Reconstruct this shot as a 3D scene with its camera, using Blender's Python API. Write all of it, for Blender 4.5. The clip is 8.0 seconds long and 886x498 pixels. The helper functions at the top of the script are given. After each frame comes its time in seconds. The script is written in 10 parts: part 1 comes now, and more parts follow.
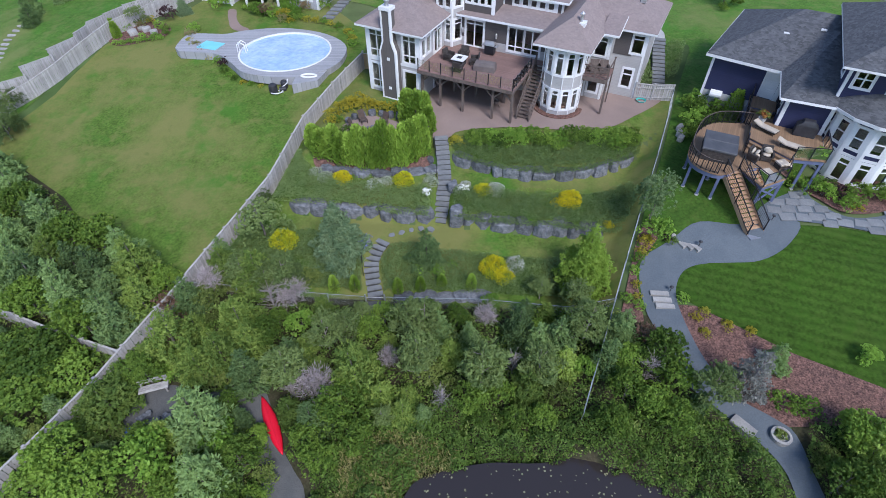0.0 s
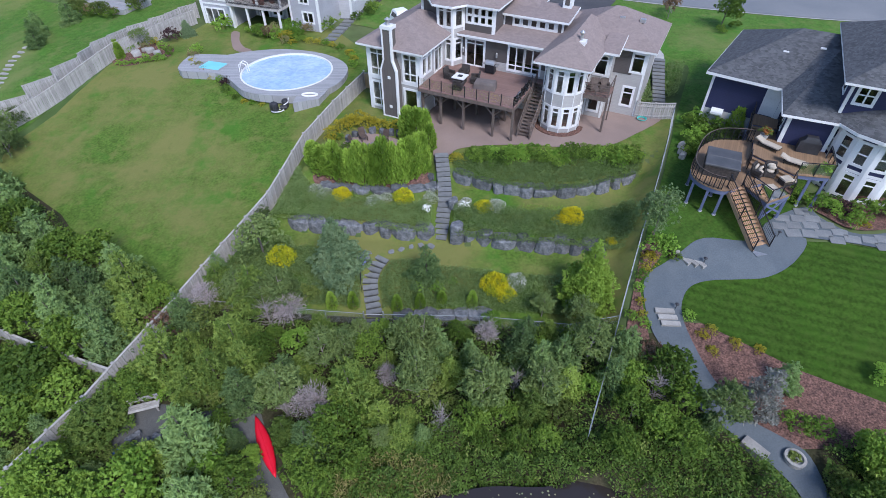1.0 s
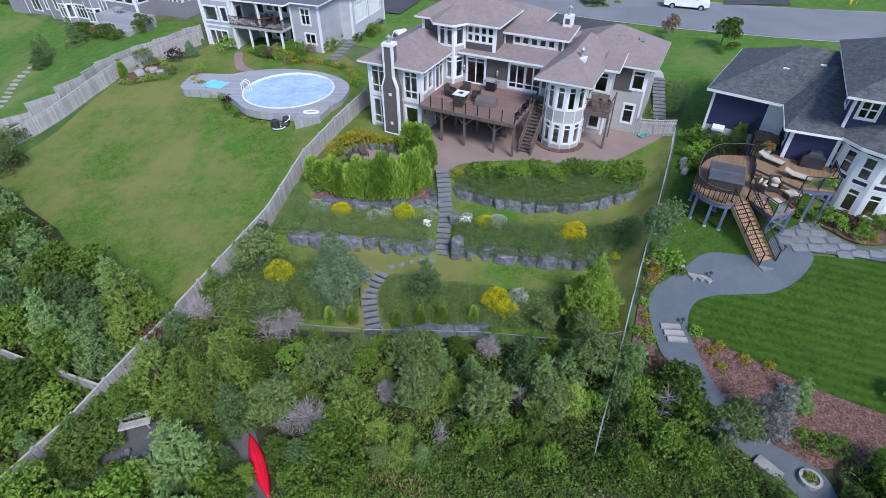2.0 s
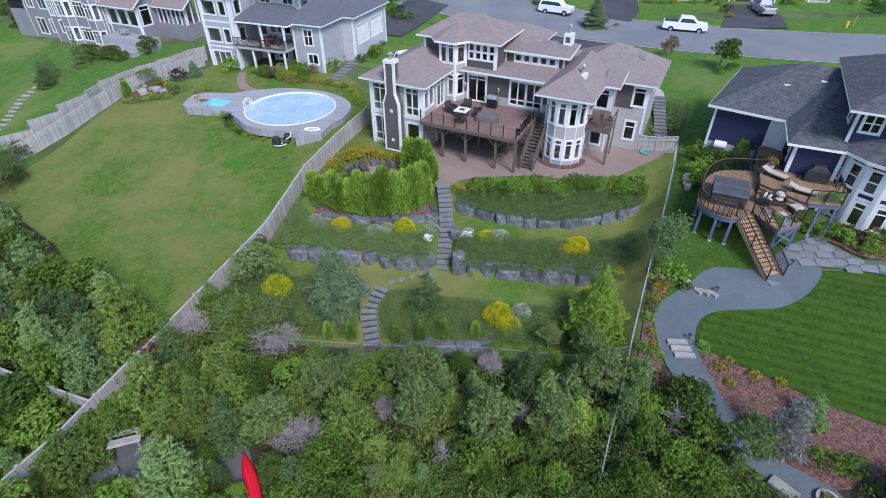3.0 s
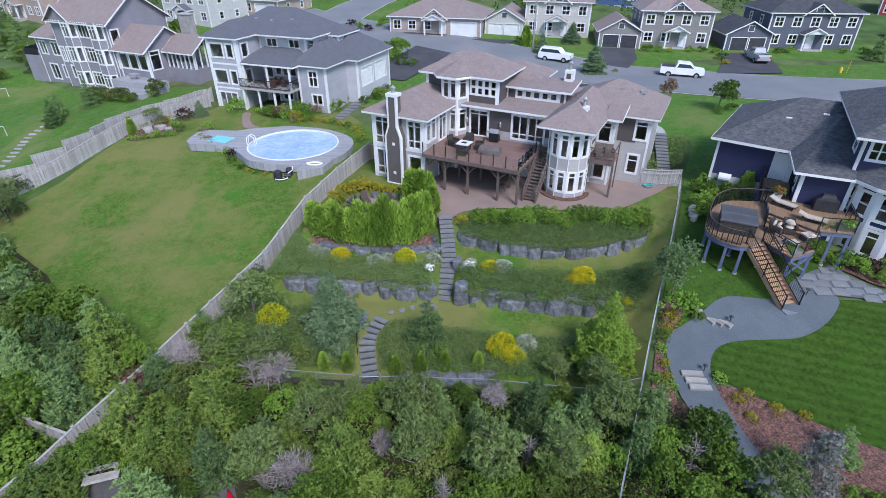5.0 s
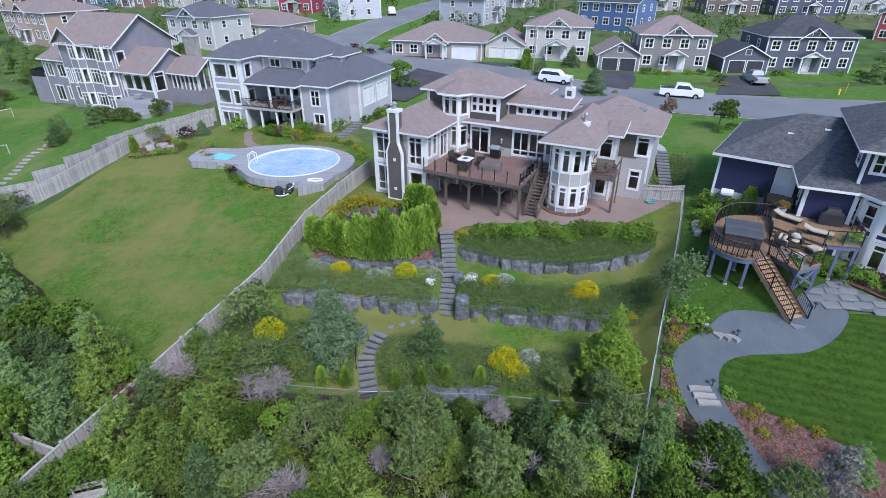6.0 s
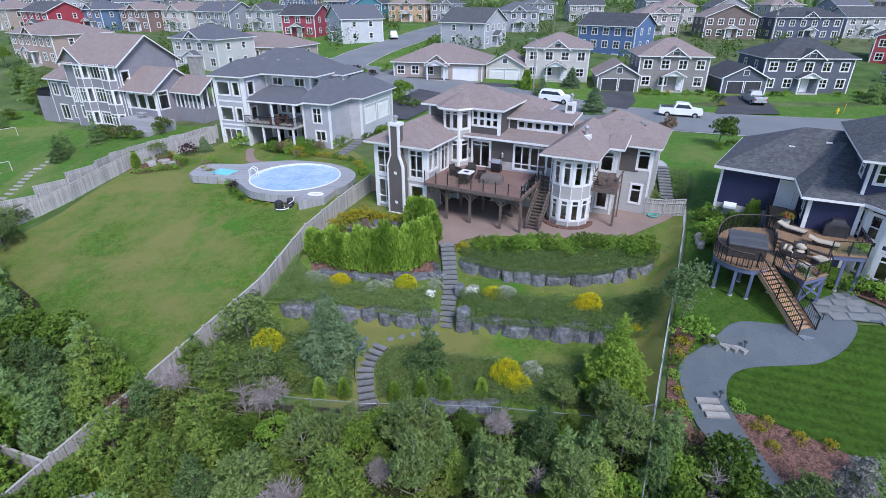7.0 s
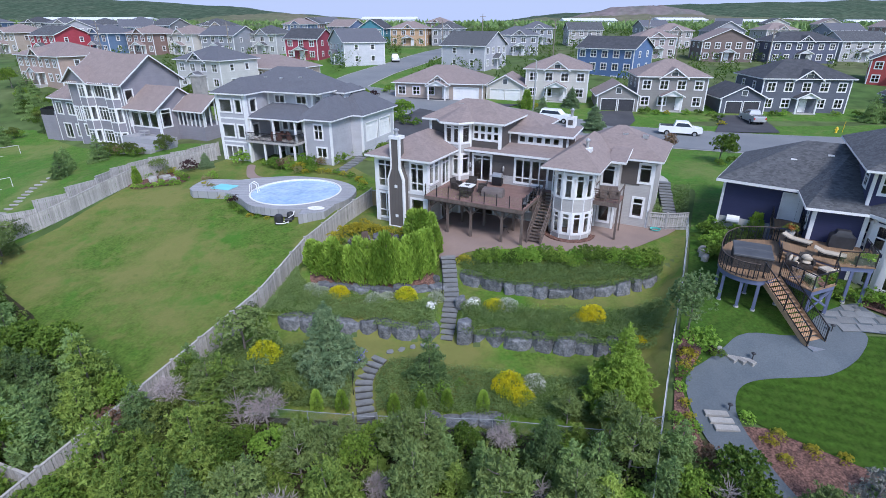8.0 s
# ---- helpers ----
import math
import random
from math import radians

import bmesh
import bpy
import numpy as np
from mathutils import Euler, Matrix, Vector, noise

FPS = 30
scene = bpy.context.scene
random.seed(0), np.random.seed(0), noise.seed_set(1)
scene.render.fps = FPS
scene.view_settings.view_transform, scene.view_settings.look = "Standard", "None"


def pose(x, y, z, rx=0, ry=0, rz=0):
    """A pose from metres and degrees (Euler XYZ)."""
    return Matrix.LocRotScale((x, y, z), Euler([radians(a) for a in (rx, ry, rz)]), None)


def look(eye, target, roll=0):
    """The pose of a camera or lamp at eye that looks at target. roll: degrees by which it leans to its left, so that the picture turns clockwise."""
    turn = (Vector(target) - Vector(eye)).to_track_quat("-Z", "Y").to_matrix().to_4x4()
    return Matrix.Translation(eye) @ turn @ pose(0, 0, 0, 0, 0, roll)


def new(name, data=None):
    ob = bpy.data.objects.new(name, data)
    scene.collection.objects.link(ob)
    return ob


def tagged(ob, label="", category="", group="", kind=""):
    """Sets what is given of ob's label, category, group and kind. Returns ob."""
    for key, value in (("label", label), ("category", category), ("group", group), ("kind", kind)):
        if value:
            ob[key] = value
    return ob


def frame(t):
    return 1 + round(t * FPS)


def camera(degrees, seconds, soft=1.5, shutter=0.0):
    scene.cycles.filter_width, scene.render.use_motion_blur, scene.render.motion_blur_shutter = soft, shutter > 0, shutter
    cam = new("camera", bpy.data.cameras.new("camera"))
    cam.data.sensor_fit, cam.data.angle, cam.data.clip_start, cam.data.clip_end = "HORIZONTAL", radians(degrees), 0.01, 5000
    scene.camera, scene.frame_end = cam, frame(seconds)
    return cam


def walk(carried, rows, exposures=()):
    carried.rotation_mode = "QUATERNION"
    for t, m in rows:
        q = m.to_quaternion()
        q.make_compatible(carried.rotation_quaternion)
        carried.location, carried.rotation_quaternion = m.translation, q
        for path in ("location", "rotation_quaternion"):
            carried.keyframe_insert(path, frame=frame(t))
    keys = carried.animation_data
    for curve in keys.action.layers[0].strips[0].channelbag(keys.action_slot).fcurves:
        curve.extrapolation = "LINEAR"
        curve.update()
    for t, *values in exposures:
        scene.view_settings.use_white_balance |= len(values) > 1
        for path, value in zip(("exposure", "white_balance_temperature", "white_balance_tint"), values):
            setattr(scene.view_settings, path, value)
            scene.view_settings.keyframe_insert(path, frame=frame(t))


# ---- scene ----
cam = camera(80.5, 8.0, 0.75)
METRES, EYE, TILT, LEAN, TURN = 7.0, 20.0, -44.8, 0.0, 0.0
ROWS = [
    (0.0, 0.0, 0.0, 0.0, 0.0, 0.0, -0.0),
    (0.5, 0.0017, 0.0435, -0.0347, 0.04, 1.37, -0.04),
    (1.0, 0.006, 0.0863, -0.0769, 0.09, 2.69, -0.08),
    (1.5, 0.0087, 0.1278, -0.1214, 0.14, 4.02, -0.12),
    (3.0, 0.0093, 0.2579, -0.2565, 0.29, 8.08, -0.26),
    (3.5, 0.0096, 0.3034, -0.3032, 0.34, 9.45, -0.31),
    (4.0, 0.0086, 0.3476, -0.3459, 0.39, 10.82, -0.37),
    (4.5, 0.0097, 0.3916, -0.3899, 0.42, 12.2, -0.41),
    (6.0, 0.0105, 0.5256, -0.52, 0.54, 16.3, -0.56),
    (6.5, 0.0118, 0.5671, -0.5694, 0.56, 17.58, -0.61),
    (7.0, 0.0113, 0.6121, -0.6168, 0.61, 18.86, -0.66),
    (7.5, 0.0087, 0.6617, -0.6596, 0.64, 20.13, -0.71),
    (8.0, 0.0097, 0.7098, -0.7023, 0.65, 21.39, -0.74),
]
walk(cam, [(t, pose(0, 0, EYE, TILT, LEAN, TURN) @ pose(METRES * x, METRES * y, METRES * z, 90 + pitch, roll, yaw)) for t, x, y, z, yaw, pitch, roll in ROWS], [(0.0, 0.96, 5950, 15), (8.0, 0.96, 5950, 15)])


# ---- daylight: bright, thin overcast ----
world = bpy.data.worlds.new("sky")
scene.world = world
world.use_nodes = True
wn, wl = world.node_tree.nodes, world.node_tree.links
wn.clear()
sky = wn.new("ShaderNodeTexSky")
sky.sky_type = "NISHITA"
sky.sun_disc = False
sky.sun_elevation, sky.sun_rotation = radians(48), radians(155)
sky.air_density, sky.dust_density, sky.ozone_density = 1.0, 0.6, 2.0
back = wn.new("ShaderNodeBackground")
back.inputs["Strength"].default_value = 0.115
wout = wn.new("ShaderNodeOutputWorld")
wl.new(sky.outputs[0], back.inputs[0])
wl.new(back.outputs[0], wout.inputs[0])

sun = new("sun", bpy.data.lights.new("sun", "SUN"))
sun.data.energy, sun.data.angle, sun.data.color = 1.9, radians(20), (1.0, 0.97, 0.93)
SUN_AZ, SUN_EL = radians(155), radians(48)
sun.matrix_world = look((0, 0, 0), (-math.sin(SUN_AZ) * math.cos(SUN_EL), -math.cos(SUN_AZ) * math.cos(SUN_EL), -math.sin(SUN_EL)))

# ---- mesh tools ----
from mathutils.geometry import tessellate_polygon


class Shape:
    """Vertices and faces of one mesh, in the local metres of its thing."""

    def __init__(self):
        self.v, self.f = [], []

    def add(self, verts, faces):
        n = len(self.v)
        self.v.extend(tuple(p) for p in verts)
        self.f.extend(tuple(i + n for i in f) for f in faces)
        return self

    def box(self, x0, x1, y0, y1, z0, z1):
        return self.add([(x0, y0, z0), (x1, y0, z0), (x1, y1, z0), (x0, y1, z0), (x0, y0, z1), (x1, y0, z1), (x1, y1, z1), (x0, y1, z1)],
                        [(3, 2, 1, 0), (4, 5, 6, 7), (0, 1, 5, 4), (1, 2, 6, 5), (2, 3, 7, 6), (3, 0, 4, 7)])

    def prism(self, poly, z0, z1):
        n = len(poly)
        return self.add([(x, y, z0) for x, y in poly] + [(x, y, z1) for x, y in poly],
                        [tuple(reversed(range(n))), tuple(range(n, 2 * n))] + [(i, (i + 1) % n, n + (i + 1) % n, n + i) for i in range(n)])

    def rings(self, rings, cap=True):
        """A skin over rings of equally many points."""
        n, m = len(rings[0]), len(rings)
        faces = [(k * n + i, k * n + (i + 1) % n, (k + 1) * n + (i + 1) % n, (k + 1) * n + i) for k in range(m - 1) for i in range(n)]
        if cap:
            faces += [tuple(reversed(range(n))), tuple(range((m - 1) * n, m * n))]
        return self.add([p for r in rings for p in r], faces)

    def tube(self, pts, radii, sides=8):
        """A round tube along points."""
        rings = []
        pts = [Vector(p) for p in pts]
        for i, p in enumerate(pts):
            d = (pts[min(i + 1, len(pts) - 1)] - pts[max(i - 1, 0)]).normalized()
            side = d.cross(Vector((0.31, 0.17, 0.93)) if abs(d.z) < 0.95 else Vector((1, 0.1, 0))).normalized()
            up = d.cross(side)
            r = radii[i] if isinstance(radii, (list, tuple)) else radii
            rings.append([p + r * (math.cos(a) * side + math.sin(a) * up) for a in (6.2832 * k / sides for k in range(sides))])
        return self.rings(rings)

    def beam(self, p, q, w, h):
        """A square bar from p to q, w wide and h high."""
        p, q = Vector(p), Vector(q)
        d = (q - p).normalized()
        side = d.cross(Vector((0, 0, 1)) if abs(d.z) < 0.99 else Vector((0, 1, 0))).normalized() * (w / 2)
        up = side.cross(d).normalized() * (h / 2)
        return self.rings([[e - side - up, e + side - up, e + side + up, e - side + up] for e in (p, q)])

    def quad(self, a, b, c, d):
        return self.add([a, b, c, d], [(0, 1, 2, 3)])

    def lathe(self, cx, cy, profile, sides=16):
        return self.rings([[(cx + r * math.cos(6.2832 * k / sides), cy + r * math.sin(6.2832 * k / sides), z) for k in range(sides)] for r, z in profile])

    def blob(self, c, r, seed=0, rough=0.18, n=8, m=5):
        """An uneven rounded lump."""
        rings = []
        for k in range(m + 1):
            th = math.pi * (0.06 + 0.88 * k / m)
            ring = []
            for i in range(n):
                a = 6.2832 * i / n
                d = Vector((math.sin(th) * math.cos(a), math.sin(th) * math.sin(a), -math.cos(th)))
                j = 1 + rough * noise.noise(d * 1.7 + Vector((seed * 3.1, seed * 1.7, 0)))
                ring.append((c[0] + d.x * r[0] * j, c[1] + d.y * r[1] * j, c[2] + d.z * r[2] * j))
            rings.append(ring)
        return self.rings(rings)

    def lattice(self, p, q, ca, cz, solid, depth0, depth1):
        """One connected plate along p-q with rectangular holes: cuts ca along it and cz up it, from depth0 to depth1 outwards."""
        p, q = Vector(p), Vector(q)
        d = (q - p).normalized()
        out = Vector((d.y, -d.x))
        na, nz = len(ca) - 1, len(cz) - 1
        ids = {}

        def vert(i, j, k):
            if (i, j, k) not in ids:
                e = p + d * ca[i] + out * (depth1 if k else depth0)
                ids[i, j, k] = len(self.v)
                self.v.append((e.x, e.y, cz[j]))
            return ids[i, j, k]

        full = [[solid((ca[i] + ca[i + 1]) / 2, (cz[j] + cz[j + 1]) / 2) for j in range(nz)] for i in range(na)]
        for i in range(na):
            for j in range(nz):
                if not full[i][j]:
                    continue
                self.f.append((vert(i, j, 1), vert(i + 1, j, 1), vert(i + 1, j + 1, 1), vert(i, j + 1, 1)))
                self.f.append((vert(i, j, 0), vert(i, j + 1, 0), vert(i + 1, j + 1, 0), vert(i + 1, j, 0)))
                if i == 0 or not full[i - 1][j]:
                    self.f.append((vert(i, j, 0), vert(i, j, 1), vert(i, j + 1, 1), vert(i, j + 1, 0)))
                if i == na - 1 or not full[i + 1][j]:
                    self.f.append((vert(i + 1, j, 1), vert(i + 1, j, 0), vert(i + 1, j + 1, 0), vert(i + 1, j + 1, 1)))
                if j == 0 or not full[i][j - 1]:
                    self.f.append((vert(i, j, 0), vert(i + 1, j, 0), vert(i + 1, j, 1), vert(i, j, 1)))
                if j == nz - 1 or not full[i][j + 1]:
                    self.f.append((vert(i, j + 1, 1), vert(i + 1, j + 1, 1), vert(i + 1, j + 1, 0), vert(i, j + 1, 0)))
        return self

    def mesh(self, name, smooth_faces=False):
        me = bpy.data.meshes.new(name)
        me.from_pydata(self.v, [], self.f)
        if smooth_faces:
            me.polygons.foreach_set("use_smooth", [True] * len(me.polygons))
        me.update()
        return me


def part(name, shape, material, parent=None, label="", soft=False):
    me = shape if isinstance(shape, bpy.types.Mesh) else shape.mesh(name, soft)
    if not me.materials:
        me.materials.append(material)
    ob = new(name, me)
    if parent is not None:
        ob.parent = parent
    return tagged(ob, label=label)


def thing(name, m, label, category, group="", kind=""):
    ob = new(name)
    ob.empty_display_size = 0.3
    ob.matrix_world = m
    return tagged(ob, label, category, group, kind)


def solo(name, shape, material, label, category="", group="", kind="", m=None, soft=False):
    ob = part(name, shape, material, None, soft=soft)
    if m is not None:
        ob.matrix_world = m
    return tagged(ob, label, category, group, kind)


def inside(poly, x, y):
    hit = False
    for (x0, y0), (x1, y1) in zip(poly, poly[1:] + poly[:1]):
        if (y0 > y) != (y1 > y) and x < (x1 - x0) * (y - y0) / (y1 - y0) + x0:
            hit = not hit
    return hit


def curve_poly(pts, steps=5):
    """A closed smooth outline through the points."""
    n, out = len(pts), []
    for i in range(n):
        p0, p1, p2, p3 = (Vector(pts[(i + k) % n]) for k in (-1, 0, 1, 2))
        for k in range(steps):
            t = k / steps
            q = 0.5 * (2 * p1 + (p2 - p0) * t + (2 * p0 - 5 * p1 + 4 * p2 - p3) * t * t + (3 * p1 - p0 - 3 * p2 + p3) * t ** 3)
            out.append((q.x, q.y))
    return out


def curve_line(pts, steps=5):
    """A smooth open line through the points."""
    ext = [pts[0]] + list(pts) + [pts[-1]]
    out = []
    for i in range(len(pts) - 1):
        p0, p1, p2, p3 = (Vector(ext[i + k]) for k in range(4))
        for k in range(steps):
            t = k / steps
            q = 0.5 * (2 * p1 + (p2 - p0) * t + (2 * p0 - 5 * p1 + 4 * p2 - p3) * t * t + (3 * p1 - p0 - 3 * p2 + p3) * t ** 3)
            out.append(tuple(q))
    return out + [tuple(pts[-1])]


def clip_half(poly, axis, limit, keep_low):
    out = []
    for i, p in enumerate(poly):
        q = poly[(i + 1) % len(poly)]
        pin, qin = (p[axis] <= limit) == keep_low, (q[axis] <= limit) == keep_low
        if pin:
            out.append(p)
        if pin != qin:
            t = (limit - p[axis]) / (q[axis] - p[axis])
            out.append((p[0] + t * (q[0] - p[0]), p[1] + t * (q[1] - p[1])))
    return out


def drape(poly, lift, step=0.5, height=None):
    """A sheet over the ground inside the outline."""
    poly = list(poly)
    height = height or ground
    if sum(a[0] * b[1] - b[0] * a[1] for a, b in zip(poly, poly[1:] + poly[:1])) < 0:
        poly = poly[::-1]
    s = Shape()
    index = {}

    def vert(x, y):
        key = (round(x, 3), round(y, 3))
        if key not in index:
            index[key] = len(s.v)
            s.v.append((x, y, height(x, y) + lift))
        return index[key]

    x0, x1 = min(p[0] for p in poly), max(p[0] for p in poly)
    i0, i1 = math.floor(x0 / step), math.ceil(x1 / step)
    for i in range(i0, i1):
        strip = clip_half(clip_half(poly, 0, i * step, False), 0, (i + 1) * step, True)
        if len(strip) < 3:
            continue
        ys = [p[1] for p in strip]
        for j in range(math.floor(min(ys) / step), math.ceil(max(ys) / step)):
            cell = clip_half(clip_half(strip, 1, j * step, False), 1, (j + 1) * step, True)
            ids = []
            for p in cell:
                k = vert(*p)
                if k not in ids:
                    ids.append(k)
            if len(ids) == 4 and len(cell) == 4:
                s.f.append(tuple(ids))
            elif len(ids) >= 3:
                flat = [Vector((s.v[k][0], s.v[k][1], 0)) for k in ids]
                for tri in tessellate_polygon([flat]):
                    a, b, c = (flat[k] for k in tri)
                    turn = (b - a).cross(c - a).z
                    if abs(turn) > 1e-5:
                        s.f.append(tuple(ids[k] for k in (tri if turn > 0 else tri[::-1])))
    return s


# ---- materials ----
def mat(name, colour, rough=0.8, colour2=None, scale=3.0, fine=0.0, fine_scale=60.0, bump=0.0, bump_scale=40.0, metal=0.0, spec=0.4, stretch=None, vary=0.0, detail=4.0):
    """A surface with a second colour in large patches, fine grain, bump, and a shift from piece to piece."""
    m = bpy.data.materials.new(name)
    m.use_nodes = True
    n, l = m.node_tree.nodes, m.node_tree.links
    b = n["Principled BSDF"]
    b.inputs["Roughness"].default_value, b.inputs["Metallic"].default_value = rough, metal
    b.inputs["Specular IOR Level"].default_value = spec
    geo = n.new("ShaderNodeTexCoord")
    at = geo.outputs["Object"]
    if stretch:
        mp = n.new("ShaderNodeMapping")
        mp.inputs["Scale"].default_value = stretch
        l.new(at, mp.inputs[0])
        at = mp.outputs[0]

    def noise_of(sc, det=detail):
        t = n.new("ShaderNodeTexNoise")
        t.inputs["Scale"].default_value, t.inputs["Detail"].default_value = sc, det
        l.new(at, t.inputs["Vector"])
        return t.outputs["Fac"]

    def mixed(kind, fac, a, c):
        x = n.new("ShaderNodeMix")
        x.data_type, x.blend_type = "RGBA", kind
        for k, v in ((0, fac), (6, a), (7, c)):
            if isinstance(v, (float, int)):
                x.inputs[k].default_value = v
            elif isinstance(v, tuple):
                x.inputs[k].default_value = (*v[:3], 1)
            else:
                l.new(v, x.inputs[k])
        return x.outputs[2]

    def ramp(v, lo, hi, a, c):
        r = n.new("ShaderNodeMapRange")
        r.inputs[1].default_value, r.inputs[2].default_value, r.inputs[3].default_value, r.inputs[4].default_value = lo, hi, a, c
        l.new(v, r.inputs[0])
        return r.outputs[0]

    col = mixed("MIX", ramp(noise_of(scale), 0.35, 0.65, 0.0, 1.0), colour, colour2 or tuple(0.82 * c for c in colour))
    if fine:
        g = ramp(noise_of(fine_scale), 0.3, 0.7, 1 - fine, 1 + fine)
        grey = n.new("ShaderNodeCombineColor")
        for k in range(3):
            l.new(g, grey.inputs[k])
        col = mixed("MULTIPLY", 1.0, col, grey.outputs[0])
    if vary:
        info = n.new("ShaderNodeObjectInfo")
        g = ramp(info.outputs["Random"], 0, 1, 1 - vary, 1 + vary)
        grey = n.new("ShaderNodeCombineColor")
        for k in range(3):
            l.new(g, grey.inputs[k])
        col = mixed("MULTIPLY", 1.0, col, grey.outputs[0])
    l.new(col, b.inputs["Base Color"])
    if bump:
        bp = n.new("ShaderNodeBump")
        bp.inputs["Strength"].default_value, bp.inputs["Distance"].default_value = bump, 0.05
        l.new(noise_of(bump_scale), bp.inputs["Height"])
        l.new(bp.outputs[0], b.inputs["Normal"])
    return m


def banded(name, colour, pitch, depth=0.35, axis="Z", rough=0.7, dark=0.75, vary=0.12, along=None):
    """Boards, siding or shingle courses: even bands along one axis, with joints and a tone for each board."""
    m = mat(name, colour, rough, tuple(0.9 * c for c in colour), 0.7, 0.06, 25)
    n, l = m.node_tree.nodes, m.node_tree.links
    b = n["Principled BSDF"]
    old = b.inputs["Base Color"].links[0].from_socket
    tc = n.new("ShaderNodeTexCoord")
    sep = n.new("ShaderNodeSeparateXYZ")
    l.new(tc.outputs["Object"], sep.inputs[0])
    div = n.new("ShaderNodeMath")
    div.operation, div.inputs[1].default_value = "DIVIDE", pitch
    if along:
        dot = n.new("ShaderNodeVectorMath")
        dot.operation = "DOT_PRODUCT"
        dot.inputs[1].default_value = (*along, 0)
        l.new(tc.outputs["Object"], dot.inputs[0])
        l.new(dot.outputs["Value"], div.inputs[0])
    else:
        l.new(sep.outputs[axis], div.inputs[0])
    fr = n.new("ShaderNodeMath")
    fr.operation = "FRACT"
    l.new(div.outputs[0], fr.inputs[0])
    fl = n.new("ShaderNodeMath")
    fl.operation = "FLOOR"
    l.new(div.outputs[0], fl.inputs[0])
    wn_ = n.new("ShaderNodeTexWhiteNoise")
    wn_.noise_dimensions = "1D"
    l.new(fl.outputs[0], wn_.inputs["W"])
    joint = n.new("ShaderNodeMapRange")
    joint.inputs[1].default_value, joint.inputs[2].default_value, joint.inputs[3].default_value = 0.0, 0.14, dark
    l.new(fr.outputs[0], joint.inputs[0])
    tone = n.new("ShaderNodeMapRange")
    tone.inputs[3].default_value, tone.inputs[4].default_value = 1 - vary, 1 + vary
    l.new(wn_.outputs["Value"], tone.inputs[0])
    mul = n.new("ShaderNodeMath")
    mul.operation = "MULTIPLY"
    l.new(joint.outputs[0], mul.inputs[0])
    l.new(tone.outputs[0], mul.inputs[1])
    vec = n.new("ShaderNodeVectorMath")
    vec.operation = "SCALE"
    l.new(old, vec.inputs[0])
    l.new(mul.outputs[0], vec.inputs["Scale"])
    l.new(vec.outputs[0], b.inputs["Base Color"])
    bp = n.new("ShaderNodeBump")
    bp.inputs["Strength"].default_value, bp.inputs["Distance"].default_value = depth, 0.02
    l.new(fr.outputs[0], bp.inputs["Height"])
    l.new(bp.outputs[0], b.inputs["Normal"])
    return m


def shingle(name, colour, colour2, grain=0.08, size=(5.0, 5.0, 14.0)):
    """Asphalt shingles: small blocks in courses, each with its own tone."""
    m = mat(name, colour, 0.92, colour2, 1.2, 0.10, 30)
    n, l = m.node_tree.nodes, m.node_tree.links
    b = n["Principled BSDF"]
    old = b.inputs["Base Color"].links[0].from_socket
    tc = n.new("ShaderNodeTexCoord")
    mp = n.new("ShaderNodeMapping")
    mp.inputs["Scale"].default_value = size
    l.new(tc.outputs["Object"], mp.inputs[0])
    vo = n.new("ShaderNodeTexVoronoi")
    vo.distance = "CHEBYCHEV"
    vo.inputs["Scale"].default_value = 1.0
    l.new(mp.outputs[0], vo.inputs["Vector"])
    sc = n.new("ShaderNodeSeparateColor")
    l.new(vo.outputs["Color"], sc.inputs[0])
    tone = n.new("ShaderNodeMapRange")
    tone.inputs[3].default_value, tone.inputs[4].default_value = 1 - grain, 1 + grain
    l.new(sc.outputs[0], tone.inputs[0])
    vec = n.new("ShaderNodeVectorMath")
    vec.operation = "SCALE"
    l.new(old, vec.inputs[0])
    l.new(tone.outputs[0], vec.inputs["Scale"])
    l.new(vec.outputs[0], b.inputs["Base Color"])
    bp = n.new("ShaderNodeBump")
    bp.inputs["Strength"].default_value, bp.inputs["Distance"].default_value = 0.4, 0.02
    l.new(sc.outputs[1], bp.inputs["Height"])
    l.new(bp.outputs[0], b.inputs["Normal"])
    return m


